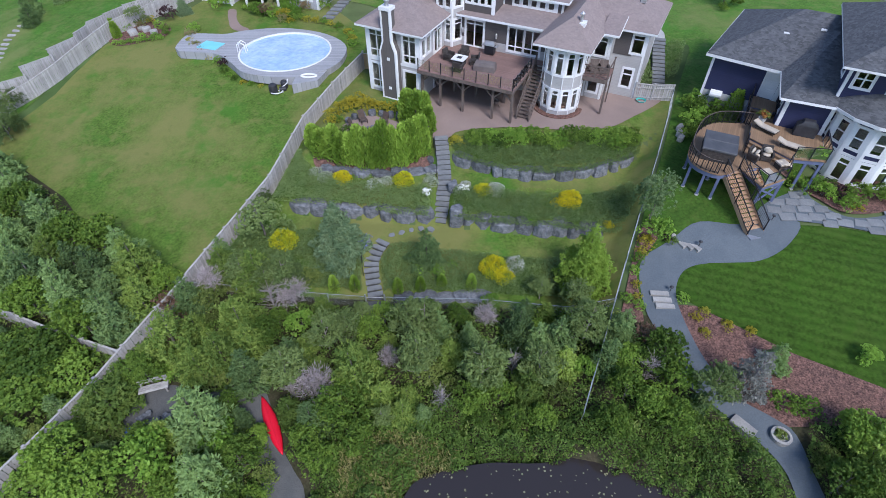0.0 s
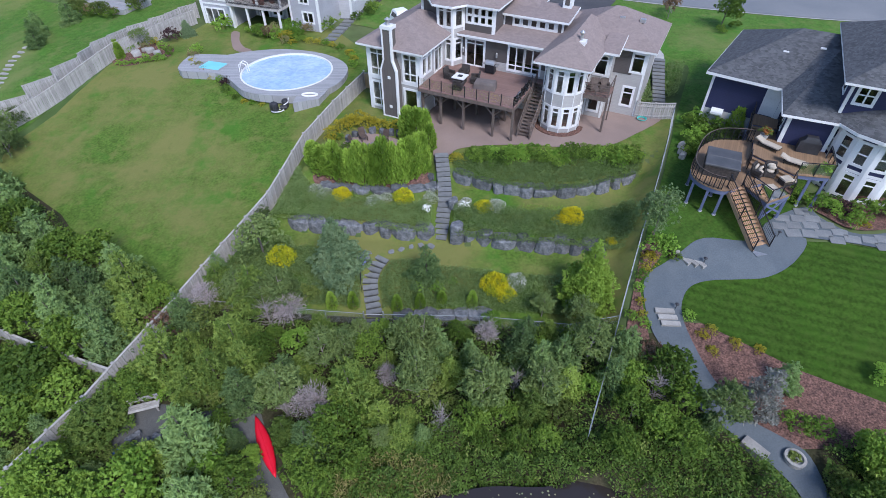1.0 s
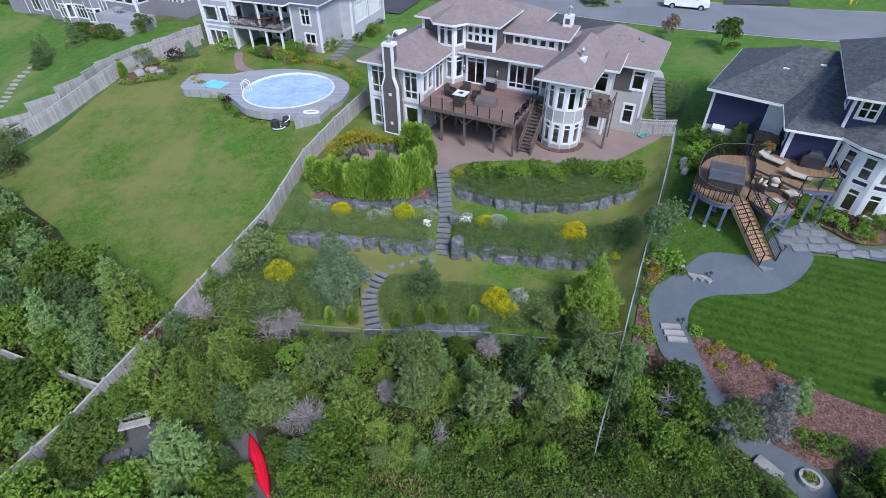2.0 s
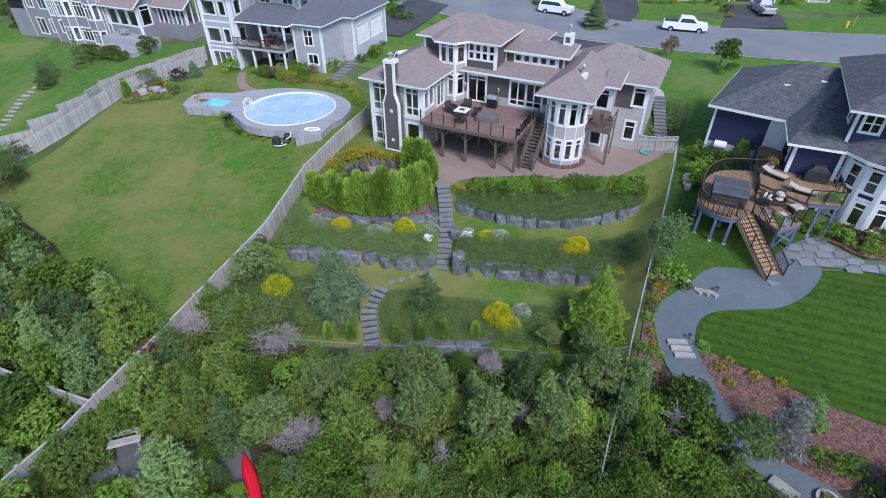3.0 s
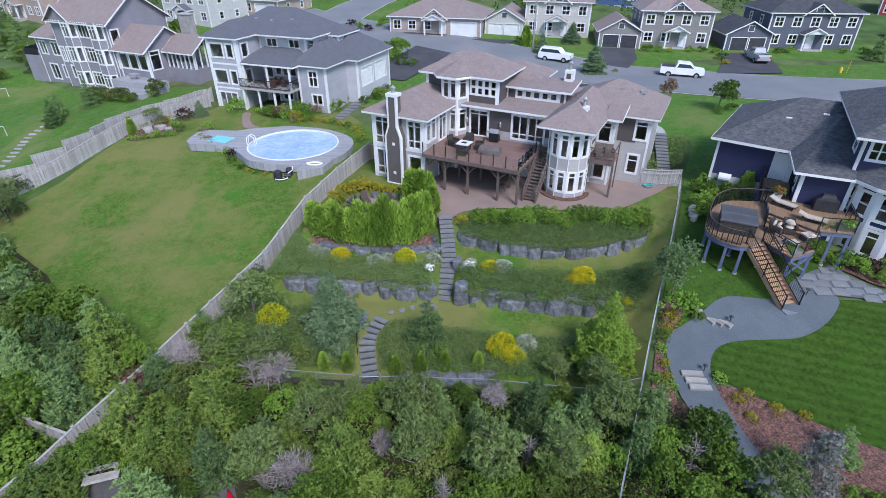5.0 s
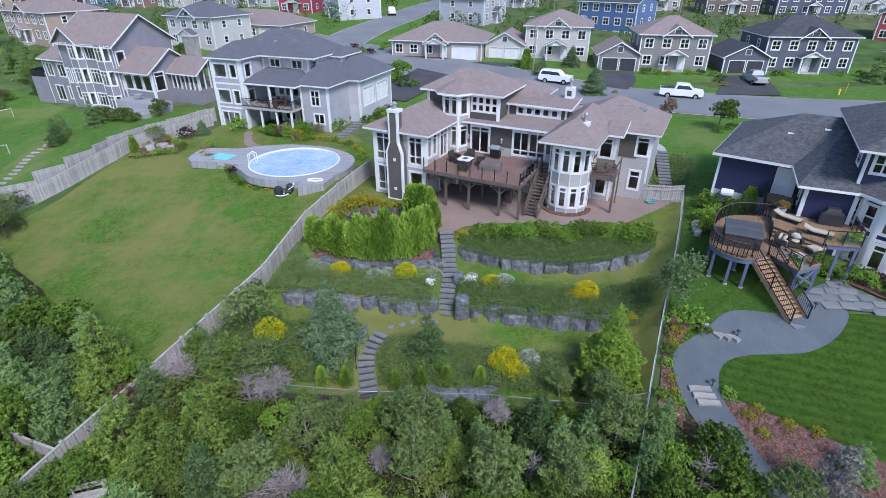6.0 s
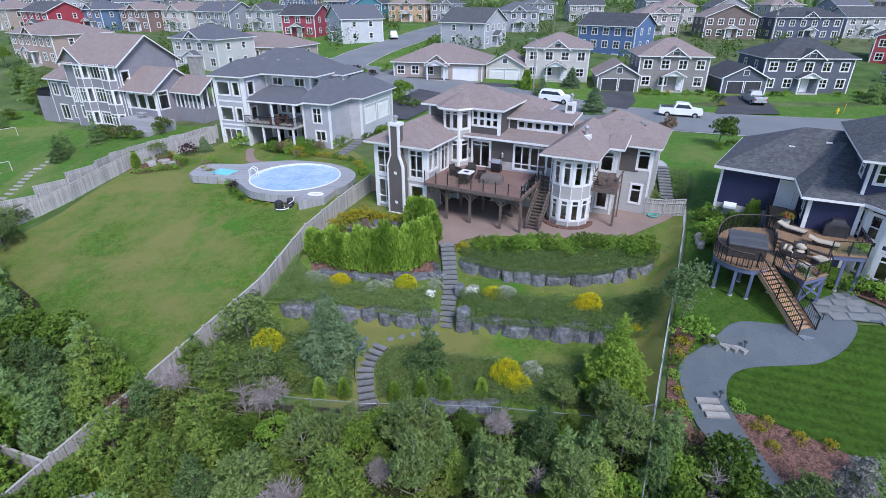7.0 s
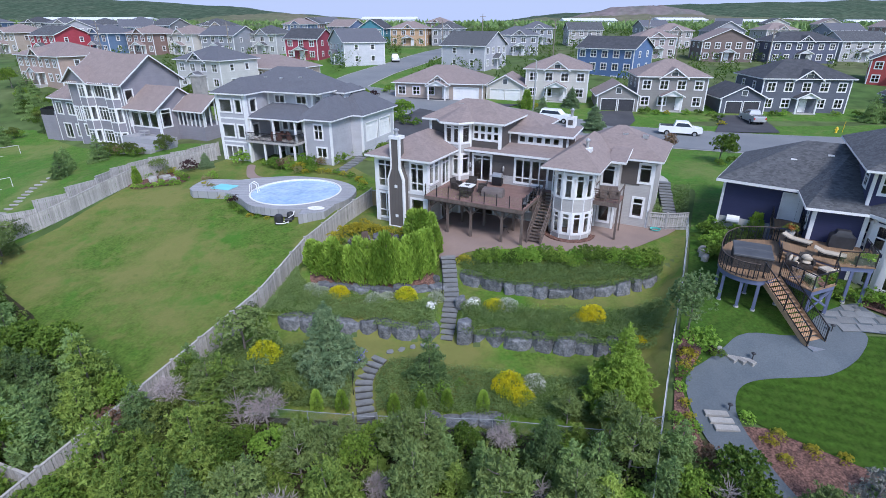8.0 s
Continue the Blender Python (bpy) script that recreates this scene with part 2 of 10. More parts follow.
def foliage(name, colour, colour2, spread=0.25):
    """Leaves: each leaf has its own tone, each plant a slight shift, and some light passes through."""
    m = bpy.data.materials.new(name)
    m.use_nodes = True
    n, l = m.node_tree.nodes, m.node_tree.links
    b = n["Principled BSDF"]
    b.inputs["Roughness"].default_value = 0.65
    b.inputs["Specular IOR Level"].default_value = 0.25
    geo, info = n.new("ShaderNodeNewGeometry"), n.new("ShaderNodeObjectInfo")
    x = n.new("ShaderNodeMix")
    x.data_type = "RGBA"
    x.inputs[6].default_value, x.inputs[7].default_value = (*colour, 1), (*colour2, 1)
    patch, tc = n.new("ShaderNodeTexNoise"), n.new("ShaderNodeTexCoord")
    patch.inputs["Scale"].default_value, patch.inputs["Detail"].default_value = 1.7, 2.0
    l.new(tc.outputs["Object"], patch.inputs["Vector"])
    spread_out = n.new("ShaderNodeMapRange")
    for k, v in ((1, 0.36), (2, 0.64), (3, -0.25), (4, 0.75)):
        spread_out.inputs[k].default_value = v
    l.new(patch.outputs["Fac"], spread_out.inputs[0])
    both = n.new("ShaderNodeMath")
    both.operation = "MULTIPLY_ADD"
    both.use_clamp = True
    both.inputs[1].default_value = 0.5
    l.new(geo.outputs["Random Per Island"], both.inputs[0])
    l.new(spread_out.outputs[0], both.inputs[2])
    own = n.new("ShaderNodeMath")
    own.operation = "MULTIPLY_ADD"
    own.inputs[1].default_value, own.inputs[2].default_value = 1.1, -0.5
    l.new(info.outputs["Random"], own.inputs[0])
    add = n.new("ShaderNodeMath")
    add.use_clamp = True
    l.new(both.outputs[0], add.inputs[0])
    l.new(own.outputs[0], add.inputs[1])
    l.new(add.outputs[0], x.inputs[0])
    r = n.new("ShaderNodeMapRange")
    r.inputs[3].default_value, r.inputs[4].default_value = 1 - spread, 1 + spread
    l.new(info.outputs["Random"], r.inputs[0])
    vec = n.new("ShaderNodeVectorMath")
    vec.operation = "SCALE"
    l.new(x.outputs[2], vec.inputs[0])
    l.new(r.outputs[0], vec.inputs["Scale"])
    l.new(vec.outputs[0], b.inputs["Base Color"])
    tr = n.new("ShaderNodeBsdfTranslucent")
    l.new(vec.outputs[0], tr.inputs["Color"])
    mx = n.new("ShaderNodeMixShader")
    mx.inputs[0].default_value = 0.3
    l.new(b.outputs[0], mx.inputs[1])
    l.new(tr.outputs[0], mx.inputs[2])
    l.new(mx.outputs[0], n["Material Output"].inputs["Surface"])
    return m


def lawn(name, green, dry, lush, dry_share=0.5, scale=0.13):
    """Mown grass: dry and lush patches of several sizes over a fine blade grain."""
    m = mat(name, green, 0.9, tuple(0.8 * c for c in green), 1.3, 0.3, 5, 0.6, 28, spec=0.12, detail=8)
    n, l = m.node_tree.nodes, m.node_tree.links
    b = n["Principled BSDF"]
    col = b.inputs["Base Color"].links[0].from_socket
    tc = n.new("ShaderNodeTexCoord")
    for tint, sc, lo, hi, most, off in ((dry, scale, 0.62 - 0.24 * dry_share, 0.72 - 0.14 * dry_share, 0.85, 0.0), (lush, scale * 2.3, 0.54, 0.68, 0.75, 31.0), (dry, scale * 6, 0.52, 0.68, 0.6, 77.0), (tuple(0.62 * c for c in green), 0.7, 0.62, 0.75, 0.5, 13.0)):
        mp = n.new("ShaderNodeMapping")
        mp.inputs["Location"].default_value = (off, off, 0)
        l.new(tc.outputs["Object"], mp.inputs[0])
        t = n.new("ShaderNodeTexNoise")
        t.inputs["Scale"].default_value, t.inputs["Detail"].default_value, t.inputs["Roughness"].default_value = sc, 6, 0.6
        l.new(mp.outputs[0], t.inputs["Vector"])
        r = n.new("ShaderNodeMapRange")
        for k, v in ((1, lo), (2, hi), (3, 0.0), (4, most)):
            r.inputs[k].default_value = v
        l.new(t.outputs["Fac"], r.inputs[0])
        x = n.new("ShaderNodeMix")
        x.data_type = "RGBA"
        l.new(r.outputs[0], x.inputs[0])
        l.new(col, x.inputs[6])
        x.inputs[7].default_value = (*tint, 1)
        col = x.outputs[2]
    l.new(col, b.inputs["Base Color"])
    return m


def glass_mat(name, tint=(0.85, 0.9, 0.9), rough=0.02):
    m = bpy.data.materials.new(name)
    m.use_nodes = True
    b = m.node_tree.nodes["Principled BSDF"]
    b.inputs["Base Color"].default_value = (*tint, 1)
    b.inputs["Transmission Weight"].default_value = 1.0
    b.inputs["Roughness"].default_value, b.inputs["IOR"].default_value = rough, 1.5
    return m


WHITE = mat("white_paint", (0.73, 0.73, 0.73), 0.55, (0.66, 0.66, 0.665), 0.8, 0.05, 20)
GLASS = glass_mat("window_glass")
RAIL_GLASS = glass_mat("rail_glass", (0.95, 0.97, 0.97))
DARK_METAL = mat("dark_metal", (0.03, 0.03, 0.035), 0.45, None, 5, 0.1, 40, metal=0.4)
BLACK = mat("black_plastic", (0.025, 0.025, 0.028), 0.5, (0.04, 0.04, 0.045), 2)
RAIL_STEEL = mat("dull_grey_rail", (0.27, 0.30, 0.31), 0.7, (0.2, 0.23, 0.24), 4)
STEEL = mat("galvanised_steel", (0.5, 0.5, 0.5), 0.45, (0.4, 0.4, 0.42), 4, metal=0.7)
LAWN = lawn("lawn_grass", (0.092, 0.16, 0.025), (0.185, 0.182, 0.058), (0.058, 0.16, 0.018), 0.85)
LAWN_LUSH = lawn("lush_lawn", (0.052, 0.108, 0.015), (0.08, 0.12, 0.022), (0.036, 0.1, 0.012), 0.3, 0.25)
EARTH = mat("forest_floor", (0.035, 0.04, 0.018), 0.95, (0.06, 0.05, 0.03), 0.8, 0.3, 8, 0.8, 12, spec=0.1)
FAR_LAND = mat("far_land", (0.07, 0.122, 0.034), 0.95, (0.115, 0.13, 0.06), 0.03, 0.3, 0.3, spec=0.1)
GRAVEL = mat("blue_grey_gravel", (0.1, 0.118, 0.132), 0.95, (0.12, 0.137, 0.15), 0.7, 0.11, 13, 0.25, 30, spec=0.15, detail=7)
DIRT_PATH = mat("grey_path", (0.085, 0.087, 0.085), 0.95, (0.115, 0.113, 0.107), 0.7, 0.2, 20, 0.5, 30, spec=0.2)
MULCH = mat("red_mulch", (0.195, 0.108, 0.085), 0.95, (0.1, 0.06, 0.05), 4.0, 0.6, 11, 0.9, 20, spec=0.1, detail=8)
ASPHALT = mat("asphalt", (0.17, 0.18, 0.19), 0.9, (0.21, 0.215, 0.22), 0.15, 0.1, 12, 0.2, 40, spec=0.2)
DRIVE = mat("driveway_asphalt", (0.06, 0.06, 0.066), 0.9, (0.08, 0.08, 0.085), 0.3, 0.1, 12, spec=0.2)
CONCRETE = mat("concrete", (0.42, 0.41, 0.39), 0.9, (0.34, 0.335, 0.32), 0.8, 0.08, 20, 0.2, 30)
PATIO = mat("tan_patio", (0.27, 0.20, 0.17), 0.9, (0.235, 0.175, 0.15), 0.5, 0.06, 15, 0.2, 20)
ROCK = mat("blue_grey_rock", (0.085, 0.09, 0.098), 0.9, (0.17, 0.175, 0.185), 2.4, 0.35, 9, 1.0, 7, vary=0.25, detail=8)
STEP_STONE = mat("grey_step_stone", (0.2, 0.205, 0.205), 0.9, (0.15, 0.155, 0.155), 1.6, 0.15, 14, 0.4, 12, vary=0.12)
PALE_STONE = mat("pale_stone", (0.36, 0.345, 0.315), 0.9, (0.25, 0.24, 0.225), 1.2, 0.15, 12, 0.4, 12, vary=0.12)
FENCE_WOOD = mat("weathered_fence_wood", (0.42, 0.40, 0.38), 0.9, (0.31, 0.295, 0.28), 1.5, 0.25, 6, 0.3, 14, stretch=(6, 6, 0.7), vary=0.16)
NEW_WOOD = mat("fresh_wood", (0.42, 0.31, 0.17), 0.8, (0.36, 0.26, 0.14), 2, 0.15, 8, stretch=(5, 5, 0.7))
POOL_DECK = banded("grey_deck_boards", (0.33, 0.33, 0.34), 0.14, axis="Y", dark=0.6)
BARK = mat("bark", (0.10, 0.085, 0.07), 0.95, (0.16, 0.145, 0.13), 4, 0.25, 15, 0.6, 12)
DEAD_WOOD = mat("dead_grey_twigs", (0.22, 0.19, 0.18), 0.95, (0.30, 0.27, 0.25), 4, 0.2, 15)
WATER = mat("dark_pond_water", (0.03, 0.024, 0.022), 0.12, (0.03, 0.024, 0.022), 0.5, spec=0.5)
ROOF_BROWN = shingle("taupe_shingles", (0.25, 0.2, 0.185), (0.225, 0.18, 0.167), 0.09)
ROOF_GREY = shingle("grey_shingles", (0.078, 0.08, 0.086), (0.09, 0.093, 0.098), 0.3, (4.6, 4.6, 13.0))
ROOF_SLATE = shingle("slate_grey_shingles", (0.105, 0.108, 0.125), (0.115, 0.118, 0.135), 0.06)
ROOF_DARK = shingle("charcoal_shingles", (0.05, 0.052, 0.058), (0.07, 0.072, 0.08))


def siding(name, colour, pitch=0.13):
    return banded(name, colour, pitch, 0.3, "Z", 0.7, 0.72, 0.03)


GREIGE = siding("greige_siding", (0.43, 0.415, 0.405))
TAUPE = siding("dark_taupe_siding", (0.095, 0.082, 0.078))
TAUPE_BOARD = banded("taupe_board_wall", (0.12, 0.105, 0.098), 0.3, 0.3, "X", 0.75, 0.8, 0.04)
SIDING_GREY = siding("grey_siding", (0.40, 0.40, 0.435))
SIDING_PALE = siding("pale_grey_siding", (0.5, 0.5, 0.53))
SIDING_SLATE = siding("slate_siding", (0.255, 0.243, 0.275))
SIDING_NAVY = siding("navy_siding", (0.026, 0.03, 0.08))
LAWN_BRIGHT = lawn("bright_lawn", (0.085, 0.175, 0.028), (0.16, 0.19, 0.06), (0.066, 0.18, 0.024), 0.5)
LAWN_STRIPES = lawn("mown_stripes", (0.042, 0.088, 0.010), (0.055, 0.098, 0.014), (0.036, 0.088, 0.008), 0.2, 0.3)


def add_stripes(m, direction, scale, dark):
    """Faint mowing stripes across a lawn."""
    n, l = m.node_tree.nodes, m.node_tree.links
    b = n["Principled BSDF"]
    old = b.inputs["Base Color"].links[0].from_socket
    tc, mp, wave, r, vec = n.new("ShaderNodeTexCoord"), n.new("ShaderNodeMapping"), n.new("ShaderNodeTexWave"), n.new("ShaderNodeMapRange"), n.new("ShaderNodeVectorMath")
    mp.inputs["Rotation"].default_value = (0, 0, radians(direction))
    wave.inputs["Scale"].default_value, wave.inputs["Distortion"].default_value = scale, 2.2
    wave.inputs["Detail Scale"].default_value = 0.12
    r.inputs[3].default_value, r.inputs[4].default_value = dark, 1.12
    vec.operation = "SCALE"
    l.new(tc.outputs["Object"], mp.inputs[0])
    l.new(mp.outputs[0], wave.inputs["Vector"])
    l.new(wave.outputs["Fac"], r.inputs[0])
    l.new(old, vec.inputs[0])
    l.new(r.outputs[0], vec.inputs["Scale"])
    l.new(vec.outputs[0], b.inputs["Base Color"])


add_stripes(LAWN_STRIPES, -68, 0.5, 0.84)


# ---- the lie of the land ----
def lerp_table(table, v):
    if v <= table[0][0]:
        return table[0][1]
    for (a, za), (b, zb) in zip(table, table[1:]):
        if v <= b:
            return za + (zb - za) * (v - a) / (b - a)
    return table[-1][1]


def smooth(a, b, v):
    k = min(1.0, max(0.0, (v - a) / (b - a)))
    return k * k * (3 - 2 * k)


LEFT_LOT = ((6, -7.9), (10, -7.3), (14, -7.0), (24, -5.6), (29, -4.6), (36, -3.5), (44, -3.2), (62, -2.6), (72, -2.2))
RIGHT_LOT = ((9, -7.9), (13, -7.2), (18, -6.5), (24.6, -5.5), (28.5, -4.7), (30.5, -3.7), (33.5, -3.2), (42, -3.0), (56, -2.5), (70, -2.2))


FAR_RISE = ((82, 0.0), (96, 1.2), (130, 4.0), (180, 6.6), (250, 9.0), (450, 11.5), (900, 13.0), (3000, 13.0))


def wall_upper(x):
    return 32.5 + 0.045 * (x - 8) ** 2


def wall_middle(x):
    return 28.7 - 0.13 * x


def fence_left_x(y):
    return lerp_table(((0, -26.6), (12, -21.7), (18, -19.1), (23, -16.9), (27, -15.3), (32, -13.2), (38.5, -11.5), (45, -8.6), (48, -7.6), (60, -2.5)), y)


def fence_right_x(y):
    return lerp_table(((0, 1.6), (13.6, 7.5), (20, 10.4), (27.2, 13.5), (33, 16.2), (38.4, 18.6), (44.5, 21.3), (60, 28)), y)


def garden_height(x, y):
    ym, yu = wall_middle(x), wall_upper(x)
    if y < ym:
        return lerp_table(((8, -8.6), (11, -8.0), (14, -7.6), (20, -7.15), (22.6, -6.95), (25.6, -6.2), (ym, -5.85)), y)
    if x < -1.2:
        return lerp_table(((ym, -4.95), (ym + 1.2, -4.8), (33.6, -4.45), (35.0, -3.7), (38, -3.3), (44, -3.2), (60, -2.5), (70, -2.2)), y)
    if y < yu:
        return lerp_table(((ym, -4.95), (ym + 1.5, -4.85), (yu, -4.55)), y)
    return lerp_table(((yu, -3.75), (yu + 1.2, -3.55), (yu + 3.5, -3.2), (46, -3.2), (60, -2.4), (70, -2.2)), y)


STEP_LINE = ((22.5, -4.5), (23.2, -4.6), (24.2, -4.85), (25.2, -4.98), (26.2, -4.7), (27.1, -4.2))


def ground(x, y):
    s = 0.423 * x + 0.906 * y
    left, right = lerp_table(LEFT_LOT, s), lerp_table(RIGHT_LOT, s)
    left -= 0.11 * min(26.0, max(0.0, -38.5 - x)) * smooth(38, 48, y) * (1 - smooth(92, 112, y))
    fl, fr = fence_left_x(y), fence_right_x(y)
    z = garden_height(min(max(x, fl + 0.3), fr - 0.3), y)
    z = left + (z - left) * smooth(fl - 0.2, fl + 1.8, x)
    z = z + (right - z) * smooth(fr - 2.2, fr + 0.6, x)
    if 28.3 < y < 36.4:
        z += (lerp_table(((28.4, -5.95), (36.4, -3.32)), y) - z) * (1 - smooth(0.55, 0.85, abs(x + 0.05)))
    elif 22.3 < y < 27.4:
        z += (lerp_table(((22.5, -7.12), (27.2, -6.1)), y) - z) * (1 - smooth(0.5, 0.8, abs(x - lerp_table(STEP_LINE, y))))
    if y < 16:
        d = ((x - 5) / 9.4) ** 2 + ((y - 5.6) / 6.4) ** 2
        z += (min(z, -8.3) - z) * (1 - smooth(0.8, 1.1, d))
    return z + lerp_table(FAR_RISE, y - 0.1 * x)

# ---- the ground: one sheet to the horizon ----
def ground_sheet():
    def ticks(lo, hi, fine_lo, fine_hi, step):
        inner = list(np.arange(fine_lo, fine_hi + 0.01, step))
        out, v, d = [], fine_lo, 2.0
        while v > lo:
            v -= d
            d *= 1.25
            out.append(v)
        out2, v, d = [], fine_hi, 2.0
        while v < hi:
            v += d
            d *= 1.25
            out2.append(v)
        return out[::-1] + inner + out2

    xs, ys = ticks(-3200, 3200, -62, 48, 0.5), ticks(-800, 3600, 2, 68, 0.5)
    s = Shape()
    s.v = [(float(x), float(y), ground(x, y)) for y in ys for x in xs]
    n = len(xs)
    s.f = [(j * n + i, j * n + i + 1, (j + 1) * n + i + 1, (j + 1) * n + i) for j in range(len(ys) - 1) for i in range(n - 1)]
    return s


solo("ground", ground_sheet(), FAR_LAND, "rough green and tan earth of the whole neighbourhood", kind="structure", soft=True)


def sheet(name, pts, lift, material, label, steps=5, step=0.5, smooth_line=True):
    poly = curve_poly(pts, steps) if smooth_line else list(pts)
    return solo(name, drape(poly, lift, step), material, label, kind="structure", soft=True)


FOREST = [(-62, 2), (48, 2), (48, 12), (24, 13.2), (18.6, 13.4), (17.5, 10), (13.7, 15.6), (12.7, 20), (10.6, 20.2), (4, 21.6), (-17, 23.2), (-17.8, 24.6), (-24.4, 27.7), (-30.3, 32.6), (-39, 38.6), (-48, 46), (-62, 50)]
sheet("forest_floor", FOREST, 0.03, EARTH, "dark shrubby forest floor between the lots and the pond", smooth_line=False)
LEFT_LAWN = [(-17.2, 23.6), (-21.4, 26.3), (-27.3, 29.5), (-30.3, 32.6), (-39, 38.6), (-40, 41.8), (-37.6, 46.4), (-35.8, 54.4), (-30, 62), (-28.5, 66), (-15, 66), (-8, 56), (-7.8, 48), (-9, 45), (-11.9, 38.5), (-13.5, 32.4), (-15.6, 26.8)]
sheet("left_lawn", LEFT_LAWN, 0.06, LAWN, "wide mown green lawn with dry yellowish patches", smooth_line=False)
OUTER_LAWN = [(-41.5, 41), (-39, 46.8), (-37.2, 54.6), (-31, 64), (-33, 74), (-48, 74), (-58, 80), (-74, 92), (-96, 98), (-98, 40)]
sheet("outer_lawn", OUTER_LAWN, 0.06, LAWN_BRIGHT, "bright green mown lawn with worn strips behind the fence", smooth_line=False)
GARDEN = [(-17, 23.1), (10.9, 21.2), (13.4, 27.2), (16.1, 33), (18.5, 38.4), (21.2, 44.6), (16.5, 43), (-2, 43), (-8, 47.6), (-8.8, 45), (-11.7, 38.5), (-13.4, 32)]
sheet("garden_lawn", GARDEN, 0.05, LAWN, "terraced mown lawn strips of the garden", smooth_line=False)
BLUE_LAWN = [(10.9, 19.6), (13.8, 27.2), (16.5, 33), (18.9, 38.4), (19.8, 40.6), (36, 41), (25, 30), (22, 25), (17, 23)]
sheet("side_lawn", BLUE_LAWN, 0.055, LAWN_LUSH, "lush green lawn beside and under the deck", smooth_line=False)
sheet("front_lawn", [(19.8, 40.6), (21.6, 44.6), (26, 54), (31, 66), (36, 64), (36, 41)], 0.055, LAWN_BRIGHT, "green lawn between the two houses", smooth_line=False)
STRIPED = [(14.5, 21.4), (15.1, 22.7), (16.5, 23.6), (18.2, 23.4), (19.8, 23.2), (21.4, 23.5), (23.4, 25.6), (26, 25.3), (29, 24.4), (48, 20), (48, 8), (24.2, 14.9), (20.1, 17.2)]
sheet("striped_lawn", STRIPED, 0.075, LAWN_STRIPES, "rounded lush lawn with faint curved mowing stripes", smooth_line=False)
PATH = [(17.3, 26.3), (15.3, 25.3), (13.4, 24.3), (12.7, 22.8), (12.6, 20), (13.4, 17.7), (13.7, 15.6), (15, 14.0), (16.4, 12.4), (17.3, 10.6), (17.2, 8), (18.6, 8), (18.6, 10.6), (18.5, 12.6), (17.7, 13.5), (15.9, 14.9), (15.4, 16.2), (14.9, 18), (14.6, 20.7), (14.9, 22.1), (15.7, 23.1), (17.0, 23.45), (18.6, 23.3), (20.3, 23.2), (22, 23.9), (23.6, 25.8), (21.2, 26.5), (19.7, 25.9)]
sheet("gravel_path", PATH, 0.09, GRAVEL, "winding blue-grey fine gravel path", 4)
MULCH_BED = [(14.25, 20.7), (15.6, 20.5), (20.1, 17.3), (24.2, 15.0), (48, 8.2), (48, 5), (23.4, 13), (18.0, 13.0), (15.5, 14.9), (14.9, 16.2), (14.45, 18)]
sheet("mulch_bed", MULCH_BED, 0.07, MULCH, "sloping bed of reddish bark mulch", smooth_line=False)
MULCH_STRIP = [(14.6, 25.6), (12.6, 23.6), (12.4, 21), (12.3, 19.6), (10.7, 19.4), (11.2, 20.6), (13.2, 25.8), (14.2, 27.2)]
sheet("mulch_strip", MULCH_STRIP, 0.07, MULCH, "strip of reddish mulch along the fence", smooth_line=False)
PATIO_EDGE = [(-1.2, 43), (-0.9, 38), (-0.7, 36.1), (0.4, 36.1), (1.0, 36.9), (2.8, 37.2), (6.5, 37.4), (9.8, 37.0), (13.4, 37.3), (16.2, 39.2), (19.3, 41.8), (18.6, 43.2), (16.5, 46), (6, 48), (-1, 47)]
sheet("patio", PATIO_EDGE, 0.12, PATIO, "tan stamped-concrete patio below the raised deck", 4)
LEFT_TRACK = [(-13.8, 15.7), (-12.4, 16.1), (-11.1, 16.6), (-10.2, 15.6), (-8.8, 12.7), (-7.9, 11.4), (-7.1, 10.1), (-6.6, 6), (-9.4, 6), (-9.4, 10.1), (-10.1, 12.4), (-10.9, 14.1), (-12.1, 15.0), (-14.2, 13.9), (-14.9, 13.4), (-16.8, 13.3), (-18.0, 14.1), (-17.7, 15.8), (-16.1, 16.2), (-14.9, 15.9), (-14.3, 15.1)]
sheet("woodland_path", LEFT_TRACK, 0.08, DIRT_PATH, "bare grey dirt path in the bushes beside the pond", 4)

pond_edge = curve_poly([(-3.4, 6), (-2.0, 9.8), (-0.9, 10.9), (2.2, 11.6), (5.1, 11.6), (8.2, 12.0), (10.0, 10.8), (12.6, 9.9), (13.5, 6)], 5)
solo("pond", Shape().add([(x, y, -7.42) for x, y in pond_edge], [tuple(range(len(pond_edge)))]), WATER, "still dark pond water with scattered lily pads", kind="structure")

# ---- house kit: walls with openings, windows, roofs ----
def wall_cells(s, p, q, z0, z1, openings=(), th=0.2):
    length = (Vector(q) - Vector(p)).length
    ca = sorted({0.0, length, *(round(c, 4) for o in openings for c in o[:2])})
    cz = sorted({z0, z1, *(round(c, 4) for o in openings for c in o[2:4] if z0 < c < z1)})
    return s.lattice(p, q, ca, cz, lambda a, z: not any(o[0] < a < o[1] and o[2] < z < o[3] for o in openings), -th, 0.0)


